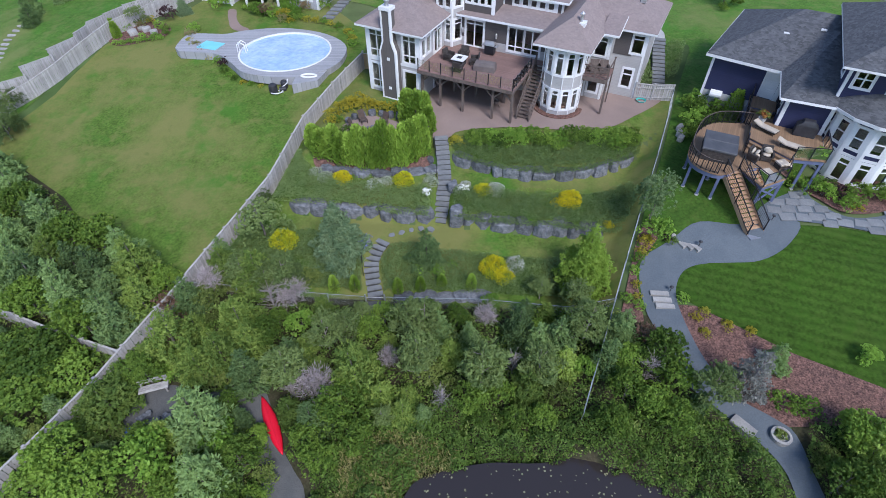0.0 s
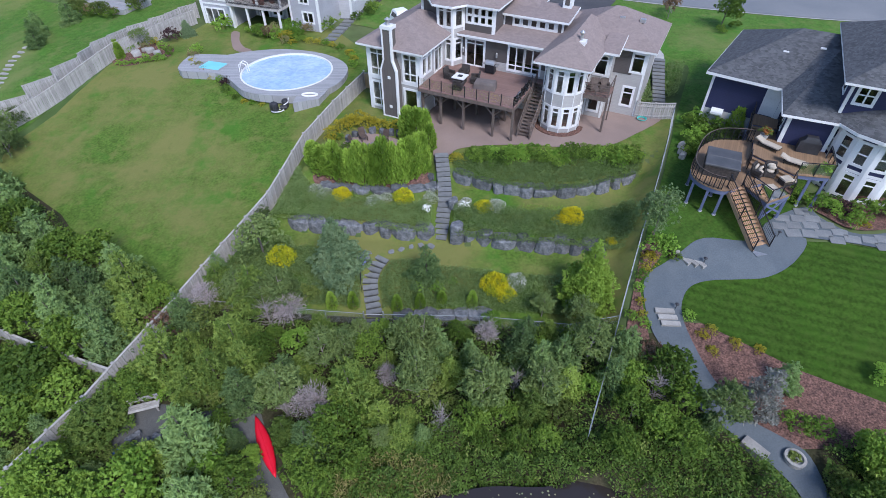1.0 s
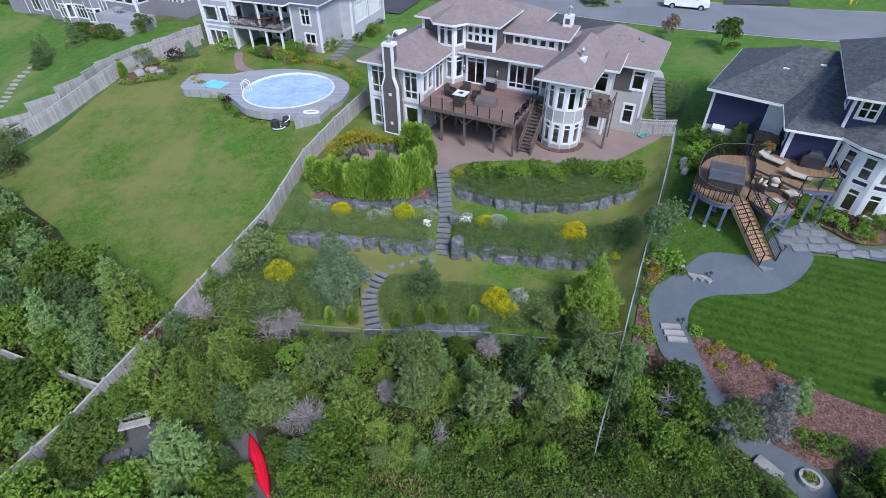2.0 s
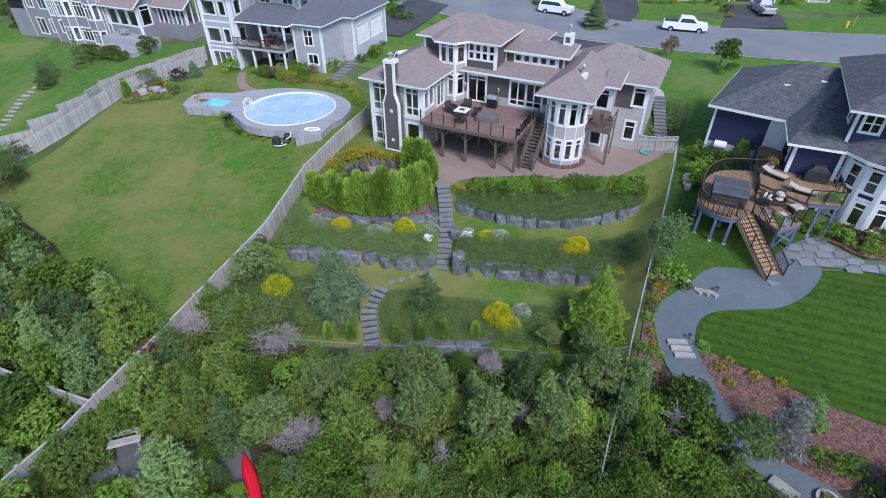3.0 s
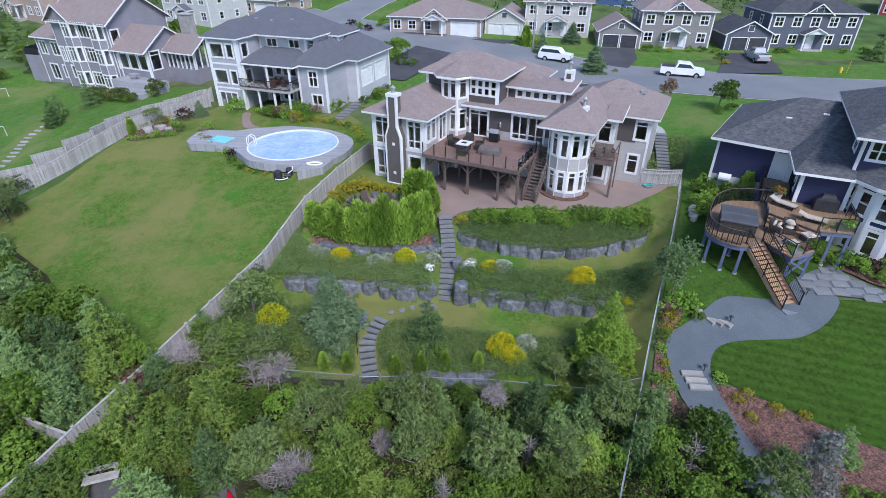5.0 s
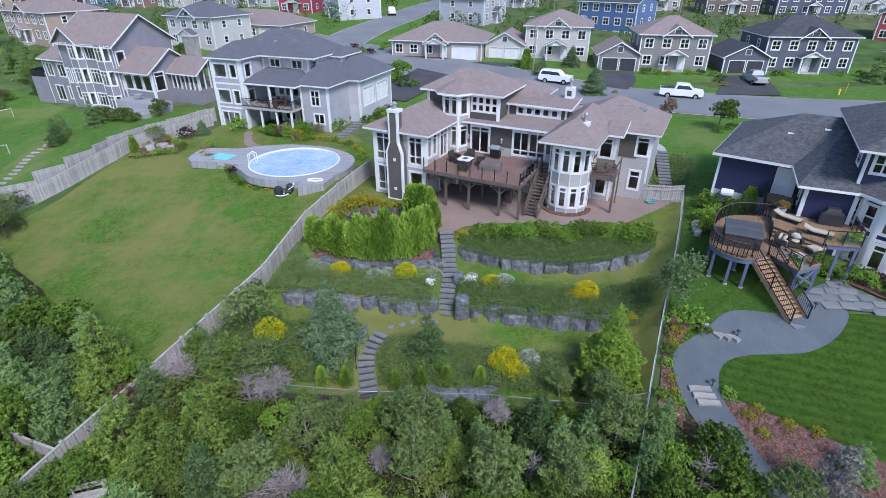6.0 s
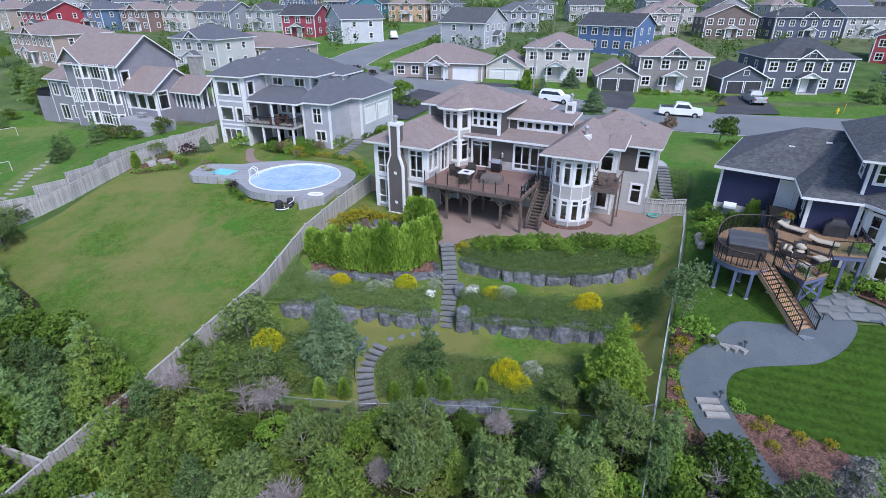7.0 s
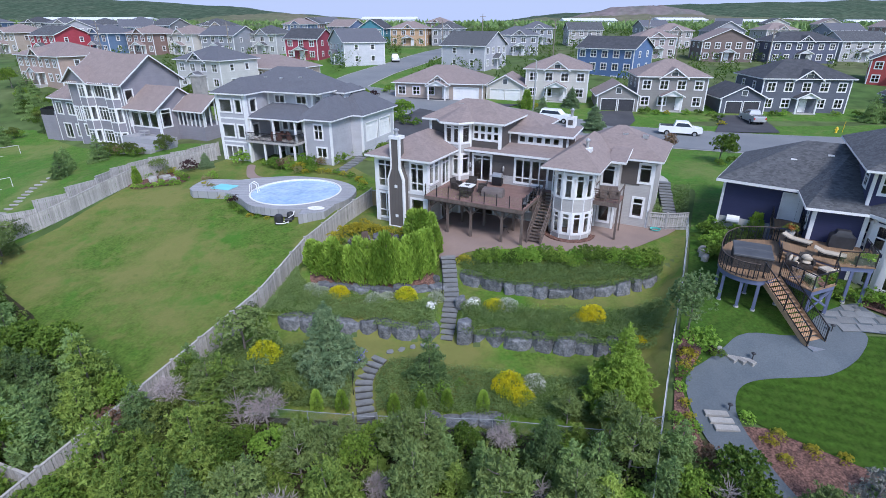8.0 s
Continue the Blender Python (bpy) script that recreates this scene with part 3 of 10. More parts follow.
def window(house, p, q, o, cols=1, rows=(), casing=0.14, bar=0.05, name="window", frame_mat=None, pane_mat=None, sash=0.05):
    """o: from, to along the wall, sill and head. rows: heights of cross bars as fractions."""
    p, q = Vector(p), Vector(q)
    d = (q - p).normalized()
    out = Vector((d.y, -d.x))
    d0, d1, z0, z1 = o

    def bar_at(s, a0, a1, b0, b1, depth0, depth1):
        e, f = p + d * a0, p + d * a1
        s.prism([tuple(e + out * depth1), tuple(f + out * depth1), tuple(f + out * depth0), tuple(e + out * depth0)], b0, b1)

    c = casing
    holes = []
    ea = [d0 + sash] + [d0 + (d1 - d0) * k / cols for k in range(1, cols)] + [d1 - sash]
    ez = [z0 + sash] + [z0 + (z1 - z0) * r for r in rows] + [z1 - sash]
    for i in range(cols):
        for j in range(len(ez) - 1):
            holes.append((ea[i] + (bar if i else 0), ea[i + 1] - (bar if i < cols - 1 else 0), ez[j] + (bar * 0.8 if j else 0), ez[j + 1] - (bar * 0.8 if j < len(ez) - 2 else 0)))
    ca = sorted({d0 - c, d1 + c, *(v for o in holes for v in o[:2])})
    cz = sorted({z0 - c, z1 + c, *(v for o in holes for v in o[2:])})
    s = Shape().lattice(p, q, ca, cz, lambda a, z: not any(o[0] < a < o[1] and o[2] < z < o[3] for o in holes), 0.003, 0.05)
    w = part(name, s, frame_mat or WHITE, house)
    g = Shape()
    bar_at(g, d0 + 0.004, d1 - 0.004, z0 + 0.004, z1 - 0.004, -0.03, -0.015)
    pane = part("pane", g, pane_mat or GLASS, w)
    pane.visible_shadow = False
    return w


def panel_door(house, p, q, o, material, name="door", rows=4, cols=1, casing=0.12, frame_mat=None):
    """A solid door, or a garage door of panels."""
    p, q = Vector(p), Vector(q)
    d = (q - p).normalized()
    out = Vector((d.y, -d.x))
    d0, d1, z0, z1 = o
    s = Shape()

    def bar_at(s, a0, a1, b0, b1, depth0, depth1):
        e, f = p + d * a0, p + d * a1
        s.prism([tuple(e + out * depth1), tuple(f + out * depth1), tuple(f + out * depth0), tuple(e + out * depth0)], b0, b1)

    bar_at(s, d0, d1, z0, z1, -0.14, -0.10)
    holes = [(d0 + (d1 - d0) * k / cols + 0.06, d0 + (d1 - d0) * (k + 1) / cols - 0.06, z0 + (z1 - z0) * r / rows + 0.05, z0 + (z1 - z0) * (r + 1) / rows - 0.05) for r in range(rows) for k in range(cols)]
    s.lattice(p, q, sorted({d0, d1, *(v for o in holes for v in o[:2])}), sorted({z0, z1, *(v for o in holes for v in o[2:])}), lambda a, z: not any(o[0] < a < o[1] and o[2] < z < o[3] for o in holes), -0.099, -0.07)
    leaf = part(name, s, material, house)
    f = Shape()
    for a0, a1, b0, b1 in ((d0 - casing, d0, z0, z1 + casing), (d1, d1 + casing, z0, z1 + casing), (d0, d1, z1, z1 + casing)):
        bar_at(f, a0, a1, b0, b1, -0.1, 0.05)
    part("frame", f, frame_mat or WHITE, leaf)
    return leaf


def block(house, poly, z0, z1, material, openings=None, corners=True, base=0.0, skip=(), corner_w=0.14, low=None, belt=None):
    """Walls round an outline (counter-clockwise). openings: edge -> rows of (kind, from, to, sill, head, cols, rows). low: (height, material) of a lower cladding."""
    openings = openings or {}
    n = len(poly)
    for i in range(n):
        if i in skip:
            continue
        p, q = poly[i], poly[(i + 1) % n]
        holes = [o[1:5] for o in openings.get(i, ())]
        if low and z0 < low[0] < z1:
            part("wall", wall_cells(Shape(), p, q, z0, low[0], [(a, b, c, min(d, low[0])) for a, b, c, d in holes if c < low[0]]), low[1], house)
            part("wall", wall_cells(Shape(), p, q, low[0], z1, [(a, b, max(c, low[0]), d) for a, b, c, d in holes if d > low[0]]), material, house)
        else:
            part("wall", wall_cells(Shape(), p, q, z0, z1, holes), material, house)
        for o in openings.get(i, ()):
            kind = o[0]
            if kind == "w":
                window(house, p, q, o[1:5], *o[5:])
            elif kind == "g":
                panel_door(house, p, q, o[1:5], o[5], "garage_door", 4, 4)
            else:
                panel_door(house, p, q, o[1:5], o[5], "door", 3, 1)
        if belt:
            d = (Vector(q) - Vector(p)).normalized()
            out = Vector((d.y, -d.x)) * 0.03
            for z in belt:
                part("trim", Shape().prism([tuple(Vector(p) + out), tuple(Vector(q) + out), tuple(Vector(q) + out * 0.06), tuple(Vector(p) + out * 0.06)], z, z + 0.2), WHITE, house)
    if corners:
        for i in range(n):
            if i in skip and (i - 1) % n in skip:
                continue
            c, a, b = Vector(poly[i]), Vector(poly[i - 1]), Vector(poly[(i + 1) % n])
            da, db = (a - c).normalized(), (b - c).normalized()
            na, nb = Vector((-da.y, da.x)), Vector((db.y, -db.x))
            if da.x * db.y - da.y * db.x > 0:
                continue
            t, w = 0.028, corner_w
            mid = c + (na + nb).normalized() * t * 1.45
            part("corner_board", Shape().prism([tuple(c + da * w), tuple(c + da * w + na * t), tuple(mid), tuple(c + db * w + nb * t), tuple(c + db * w), tuple(c)][::1], z0 + base, z1), WHITE, house)


def fascia(house, ring, z, h=0.2, t=0.06):
    """White boards under a roof's edge."""
    n = len(ring)
    cx, cy = sum(p[0] for p in ring) / n, sum(p[1] for p in ring) / n

    def moved(k):
        out = []
        for i in range(n):
            a, c, b = (Vector(ring[(i + j) % n]) for j in (-1, 0, 1))
            d1, d2 = (c - a).normalized(), (b - c).normalized()
            m = Vector((d1.y + d2.y, -d1.x - d2.x)).normalized()
            out.append(c + m * k / max(0.4, math.sqrt((1 + d1.dot(d2)) / 2)))
        return out

    outer, inner = moved(t / 2), moved(-t / 2)
    s = Shape()
    s.v = [(v.x, v.y, zz) for zz in (z, z + h) for line in (outer, inner) for v in line]
    for i in range(n):
        j = (i + 1) % n
        s.f += [(i, j, 2 * n + j, 2 * n + i), (n + j, n + i, 3 * n + i, 3 * n + j), (2 * n + i, 2 * n + j, 3 * n + j, 3 * n + i), (j, i, n + i, n + j)]
    return part("fascia", s, WHITE, house)


def hip(house, a0, a1, b0, b1, z, rise, material, over=0.5, ridge=None, soffit=True):
    """A hipped roof. ridge: how far the ridge's ends stand in from the eaves' ends."""
    x0, x1, y0, y1 = a0 - over, a1 + over, b0 - over, b1 + over
    lx, ly = x1 - x0, y1 - y0
    zt = z + 0.2
    inset = ridge if ridge is not None else min(lx, ly) / 2
    if lx >= ly:
        r0, r1 = (x0 + inset, (y0 + y1) / 2, zt + rise), (x1 - inset, (y0 + y1) / 2, zt + rise)
        faces = [(0, 1, 5, 4), (1, 2, 5), (2, 3, 4, 5), (3, 0, 4), (3, 2, 1, 0)]
    else:
        r0, r1 = ((x0 + x1) / 2, y0 + inset, zt + rise), ((x0 + x1) / 2, y1 - inset, zt + rise)
        faces = [(0, 1, 4), (1, 2, 5, 4), (2, 3, 5), (3, 0, 4, 5), (3, 2, 1, 0)]
    e = 0.04
    s = Shape().add([(x0 - e, y0 - e, zt), (x1 + e, y0 - e, zt), (x1 + e, y1 + e, zt), (x0 - e, y1 + e, zt), r0, r1], faces)
    roof = part("roof", s, material, house)
    fascia(house, [(x0, y0), (x1, y0), (x1, y1), (x0, y1)], z + 0.04, 0.15)
    if soffit:
        part("soffit", Shape().box(x0, x1, y0, y1, z + 0.01, z + 0.04), WHITE, house)
    return roof


def roof_slab(house, pts, material, th=0.14, edges=(), name="roof", drop=0.17):
    """A flat roof plane through the points; edges get white boards."""
    n = len(pts)
    s = Shape().add([tuple(p) for p in pts] + [(p[0], p[1], p[2] - th) for p in pts],
                    [tuple(range(n)), tuple(reversed(range(n, 2 * n)))] + [(n + i, n + (i + 1) % n, (i + 1) % n, i) for i in range(n)])
    roof = part(name, s, material, house)
    for i in edges:
        p, q = Vector(pts[i]), Vector(pts[(i + 1) % n])
        off = Vector((0, 0, drop / 2 + 0.015))
        part("fascia", Shape().beam(p - off, q - off, 0.07, drop), WHITE, house)
    return roof


def gable(house, a0, a1, b0, b1, z, rise, material, wall_mat, axis="a", over=0.45, ends=(True, True), window_front=None):
    """A gabled roof with its ridge along a or b, and the gable walls."""
    zt = z + 0.15
    if axis == "a":
        m = (b0 + b1) / 2
        half = m - b0
        k = rise / half
        x0, x1 = a0 - over, a1 + over
        roof_slab(house, [(x0, b0 - over, zt - k * over), (x1, b0 - over, zt - k * over), (x1, m, zt + rise), (x0, m, zt + rise)], material, edges=(0, 1, 3))
        roof_slab(house, [(x1, b1 + over, zt - k * over), (x0, b1 + over, zt - k * over), (x0, m, zt + rise), (x1, m, zt + rise)], material, edges=(0, 1, 3))
        for on, x in zip(ends, (a0, a1 - 0.2)):
            if on:
                part("gable_wall", Shape().add([(x, b0, z), (x, b1, z), (x, m, zt + rise - 0.15), (x + 0.2, b0, z), (x + 0.2, b1, z), (x + 0.2, m, zt + rise - 0.15)],
                                               [(0, 2, 1), (3, 4, 5), (0, 1, 4, 3), (1, 2, 5, 4), (2, 0, 3, 5)]), wall_mat, house)
    else:
        m = (a0 + a1) / 2
        half = m - a0
        k = rise / half
        y0, y1 = b0 - over, b1 + over
        roof_slab(house, [(a0 - over, y1, zt - k * over), (a0 - over, y0, zt - k * over), (m, y0, zt + rise), (m, y1, zt + rise)], material, edges=(0, 1, 3))
        roof_slab(house, [(a1 + over, y0, zt - k * over), (a1 + over, y1, zt - k * over), (m, y1, zt + rise), (m, y0, zt + rise)], material, edges=(0, 1, 3))
        for on, y in zip(ends, (b0, b1 - 0.2)):
            if on:
                part("gable_wall", Shape().add([(a0, y, z), (a1, y, z), (m, y, zt + rise - 0.15), (a0, y + 0.2, z), (a1, y + 0.2, z), (m, y + 0.2, zt + rise - 0.15)],
                                               [(0, 1, 2), (3, 5, 4), (0, 3, 4, 1), (1, 4, 5, 2), (2, 5, 3, 0)]), wall_mat, house)
        if window_front:
            w, sill, head = window_front
            s = Shape()
            s.box(m - w / 2 - 0.1, m + w / 2 + 0.1, b0 - 0.05, b0 - 0.002, sill - 0.1, head + 0.1)
            f = part("window", s, WHITE, house)
            part("pane", Shape().box(m - w / 2, m + w / 2, b0 - 0.07, b0 - 0.052, sill, head), GABLE_GLASS, f)


GABLE_GLASS = mat("dim_window_glass", (0.05, 0.06, 0.07), 0.06, (0.08, 0.09, 0.1), 1, spec=0.6)


def rect(a0, a1, b0, b1):
    return [(a0, b0), (a1, b0), (a1, b1), (a0, b1)]

# ---- the taupe house with the raised deck ----
HOUSE_AT = pose(-1.6, 41.1, 0, 0, 0, -26)
house = thing("house", HOUSE_AT, "large greige and dark taupe house with brown roofs and white trim", "house")


def taupe_house(h):
    W = "w"
    # sunroom wing with the chimney
    wing = rect(-5.7, -0.6, 0.5, 7.0)
    block(h, wing, -3.4, 2.62, GREIGE, {
        0: [(W, 0.35, 1.75, 0.05, 2.35, 2, (0.28, 0.82)), (W, 0.35, 1.75, -2.75, -0.55, 2, (0.3,)),
            (W, 3.55, 4.75, 0.05, 2.35, 2, (0.28, 0.82)), (W, 3.55, 4.75, -2.75, -0.7, 1, ())],
        1: [(W, 0.35, 1.0, 0.6, 2.35, 1, (0.8,)), (W, 1.25, 1.9, 0.6, 2.35, 1, (0.8,)), (W, 2.6, 3.9, 0.05, 2.35, 2, (0.82,)), (W, 2.5, 4.4, -3.0, -0.7, 2, ())],
        3: [(W, 2.0, 4.0, 0.05, 2.35, 3, (0.3, 0.82))]}, corner_w=0.3, belt=(-0.28,))
    hip(h, -5.7, -0.6, 0.5, 8.0, 2.62, 1.5, ROOF_BROWN, 0.6)
    # chimney: broad below, drawn in at the shoulders, with white edges
    ch = part("chimney", Shape().add(
        [(x, y, z) for y in (-0.25, 0.48) for x, z in ((-3.95, -3.4), (-2.45, -3.4), (-2.45, 1.0), (-2.78, 1.9), (-2.78, 4.55), (-3.62, 4.55), (-3.62, 1.9), (-3.95, 1.0))],
        [tuple(range(8)), tuple(reversed(range(8, 16)))] + [(i + 8, (i + 1) % 8 + 8, (i + 1) % 8, i) for i in range(8)]), TAUPE_BOARD, h, "dark taupe chimney with white edge boards")
    outline = [(-2.45, -3.4), (-2.45, 1.0), (-2.78, 1.9), (-2.78, 4.55)]
    for side in (1, -1):
        pts = [(x if side > 0 else -6.4 - x, z) for x, z in outline]
        rings = [[(x - side * 0.1, -0.31, z), (x + side * 0.03, -0.31, z), (x + side * 0.03, -0.02, z), (x + side * 0.004, -0.02, z), (x + side * 0.004, -0.254, z), (x - side * 0.1, -0.254, z)] for x, z in pts]
        part("edge_board", Shape().rings(rings), WHITE, ch)
    part("crown_band", Shape().box(-3.70, -2.70, -0.33, 0.54, 4.35, 4.6), WHITE, ch)
    part("base_band", Shape().box(-4.0, -2.4, -0.33, -0.255, -3.4, -3.1), WHITE, ch)
    part("cap", Shape().lathe(-3.2, 0.1, [(0.16, 4.6), (0.16, 4.95), (0.24, 5.0), (0.24, 5.05), (0.05, 5.2)], 10), STEEL, ch)
    for z in (0.3, -2.3):
        part("vent", Shape().box(-3.3, -3.05, -0.3, -0.25, z, z + 0.24), WHITE, ch)

    # main body behind the deck
    part("wall", wall_cells(Shape(), (0.7, 6.0), (9.0, 6.0), 0.75, 2.62, [(0.4, 2.05, 0.75, 2.3), (4.35, 7.15, 0.75, 2.3)]), TAUPE, h)
    part("wall", wall_cells(Shape(), (0.7, 6.0), (9.0, 6.0), -3.4, 0.75, [(0.4, 2.05, 0.05, 0.75), (4.35, 7.15, 0.3, 0.75), (0.6, 2.4, -3.1, -0.9), (4.0, 6.6, -2.2, -0.9)]), GREIGE, h)
    P, Q = (0.7, 6.0), (9.0, 6.0)
    window(h, P, Q, (0.4, 2.05, 0.05, 2.3), 2, (0.86,), name="patio_door")
    window(h, P, Q, (4.35, 5.7, 0.3, 2.3), 2, (0.22,))
    window(h, P, Q, (5.8, 7.15, 0.3, 2.3), 2, (0.22,))
    window(h, P, Q, (0.6, 2.4, -3.1, -0.9), 2, (), name="patio_door")
    window(h, P, Q, (4.0, 6.6, -2.2, -0.9), 3, ())
    # two-storey bay
    bay = [(-1.9, 6.2), (-1.3, 5.1), (0.15, 5.1), (0.75, 6.2)]
    bw = [(W, 0.26, 0.98, 0.55, 2.3, 1, (0.8,)), (W, 0.26, 0.98, 3.35, 4.85, 1, (0.85,))]
    bc = [(W, 0.12, 0.64, 0.55, 2.3, 1, (0.8,)), (W, 0.81, 1.33, 0.55, 2.3, 1, (0.8,)), (W, 0.12, 0.64, 3.35, 4.85, 1, (0.85,)), (W, 0.81, 1.33, 3.35, 4.85, 1, (0.85,))]
    block(h, bay, -3.4, 5.0, GREIGE, {0: bw, 1: bc, 2: bw}, skip=(3,), corner_w=0.12)
    # upper storey
    up = rect(-3.4, 3.5, 6.2, 11.0)
    grid8 = [(W, 4.4 + 0.62 * k, 4.83 + 0.62 * k, z, z + 0.52, 1, (), 0.05, 0.04, "window", None, None, 0.03) for k in range(4) for z in (3.65, 4.3)]
    block(h, up, 2.4, 5.0, TAUPE, {0: grid8}, corner_w=0.22)
    part("window_surround", wall_cells(Shape(), (0.85, 6.165), (3.4, 6.165), 3.5, 4.95, [(0.15 + 0.62 * k - 0.02, 0.58 + 0.62 * k + 0.02, z - 0.02, z + 0.54) for k in range(4) for z in (3.65, 4.3)], 0.03), WHITE, h)
    hip(h, -3.4, 3.5, 6.2, 11.0, 5.0, 1.5, ROOF_BROWN, 0.5)
    block(h, rect(-1.5, 5.6, 11.0, 14.5), 2.4, 4.2, TAUPE)
    hip(h, -1.5, 5.6, 10.4, 14.5, 4.2, 1.1, ROOF_BROWN, 0.5)
    part("roof", Shape().add([(-2.35, 5.6, 5.2), (-1.5, 4.5, 5.2), (0.35, 4.5, 5.2), (1.15, 5.6, 5.2), (-0.5, 8.2, 6.4)], [(0, 1, 4), (1, 2, 4), (2, 3, 4), (0, 4, 3), (3, 2, 1, 0)]), ROOF_BROWN, h)
    fascia(h, [(-2.35, 5.6), (-1.5, 4.5), (0.35, 4.5), (1.15, 5.6)], 5.03, 0.17)
    # clerestory over the living room
    cl = rect(3.5, 8.8, 8.4, 10.9)
    block(h, cl, 2.4, 4.0, TAUPE, {0: [(W, 0.95 + 0.76 * k, 1.5 + 0.76 * k, 3.28, 3.85, 1, ()) for k in range(5)]}, corner_w=0.14)
    part("window_surround", wall_cells(Shape(), (4.35, 8.365), (8.35, 8.365), 3.12, 4.0, [(0.1 + 0.76 * k - 0.02, 0.65 + 0.76 * k + 0.02, 3.26, 3.87) for k in range(5)], 0.03), WHITE, h)
    roof_slab(h, [(3.5, 8.0, 4.2), (9.3, 8.0, 4.2), (9.3, 11.3, 4.55), (3.5, 11.3, 4.55)], ROOF_BROWN, 0.14, (0, 1))
    # low roof over the rear rooms
    roof_slab(h, [(0.4, 5.4, 2.84), (9.4, 5.4, 2.84), (9.4, 8.4, 3.1), (0.4, 8.4, 3.1)], ROOF_BROWN, 0.16, (0,))
    part("soffit", Shape().box(0.4, 9.4, 5.42, 6.0, 2.62, 2.66), WHITE, h)
    # round bay tower of narrow faces
    n = 12
    tower = [(10.45 + 1.68 * math.cos(a), 4.75 + 1.68 * math.sin(a)) for a in (radians(15 + 30 * k) for k in range(n))]
    tw = [(W, 0.17, 0.70, 0.45, 2.25, 1, (0.78,), 0.13), (W, 0.17, 0.70, -2.5, -0.85, 1, (0.78,), 0.13)]
    block(h, tower, -3.4, 2.62, GREIGE, {k: tw for k in (4, 5, 6, 7, 8, 9, 10, 11)}, skip=(0, 1, 2), corner_w=0.03, belt=(-3.2,))
    hip(h, 8.9, 12.1, 3.3, 12.0, 2.62, 1.6, ROOF_BROWN, 0.65)
    # bedroom end
    end = [(11.8, 7.4), (13.4, 7.4), (13.4, 9.0), (16.0, 9.0), (16.0, 15.0), (11.8, 15.0)]
    block(h, end, -3.4, 2.62, GREIGE, {
        0: [(W, 0.35, 1.3, 0.75, 2.3, 1, (0.78,)), (W, 0.35, 1.2, -2.5, -1.0, 1, ())],
        2: [(W, 1.45, 2.35, 0.8, 2.3, 1, (0.78,)), (W, 1.25, 2.05, -2.2, -0.6, 1, (0.7,))]}, corner_w=0.14, belt=(-3.35,))
    part("wall_panel", Shape().box(13.44, 14.95, 8.955, 8.998, 0.5, 2.6), TAUPE, h)
    hip(h, 9.0, 16.0, 9.0, 15.4, 2.62, 2.0, ROOF_BROWN, 0.6)
    roof_slab(h, [(12.4, 6.8, 2.84), (13.95, 6.8, 2.84), (13.95, 10.2, 3.6), (12.4, 10.2, 3.6)], ROOF_BROWN, 0.16, (0, 1))
    # street side closes the body
    part("wall", wall_cells(Shape(), (11.8, 15.0), (-5.7, 15.0), -2.8, 2.62), GREIGE, h)
    part("wall", wall_cells(Shape(), (-5.7, 15.0), (-5.7, 7.0), -3.4, 2.62), GREIGE, h)
    hip(h, -5.7, 9.0, 8.0, 15.0, 2.62, 1.4, ROOF_BROWN, 0.5)
    # flue boxes on the roofs
    for x, y, z in ((11.1, 5.2, 3.05), (8.3, 11.0, 4.4)):
        fl = part("flue_box", Shape().box(x - 0.38, x + 0.38, y - 0.38, y + 0.38, z, z + 1.0), WHITE, h)
        part("hatch", Shape().box(x - 0.2, x + 0.2, y - 0.4, y - 0.382, z + 0.3, z + 0.75), TAUPE, fl)
        part("pipe", Shape().lathe(x, y, [(0.12, z + 1.0), (0.12, z + 1.5), (0.2, z + 1.52), (0.2, z + 1.6), (0.04, z + 1.75)], 10), STEEL, fl)
    for x, y, z in ((13.0, 11.2, 4.2), (14.6, 11.6, 4.1), (-1.0, 8.0, 6.2), (-3.2, 3.6, 3.75)):
        part("roof_vent", Shape().prism([(x - 0.22, y - 0.18), (x + 0.22, y - 0.18), (x + 0.22, y + 0.18), (x - 0.22, y + 0.18)], z - 0.15, z + 0.13), STEEL, h)


taupe_house(house)

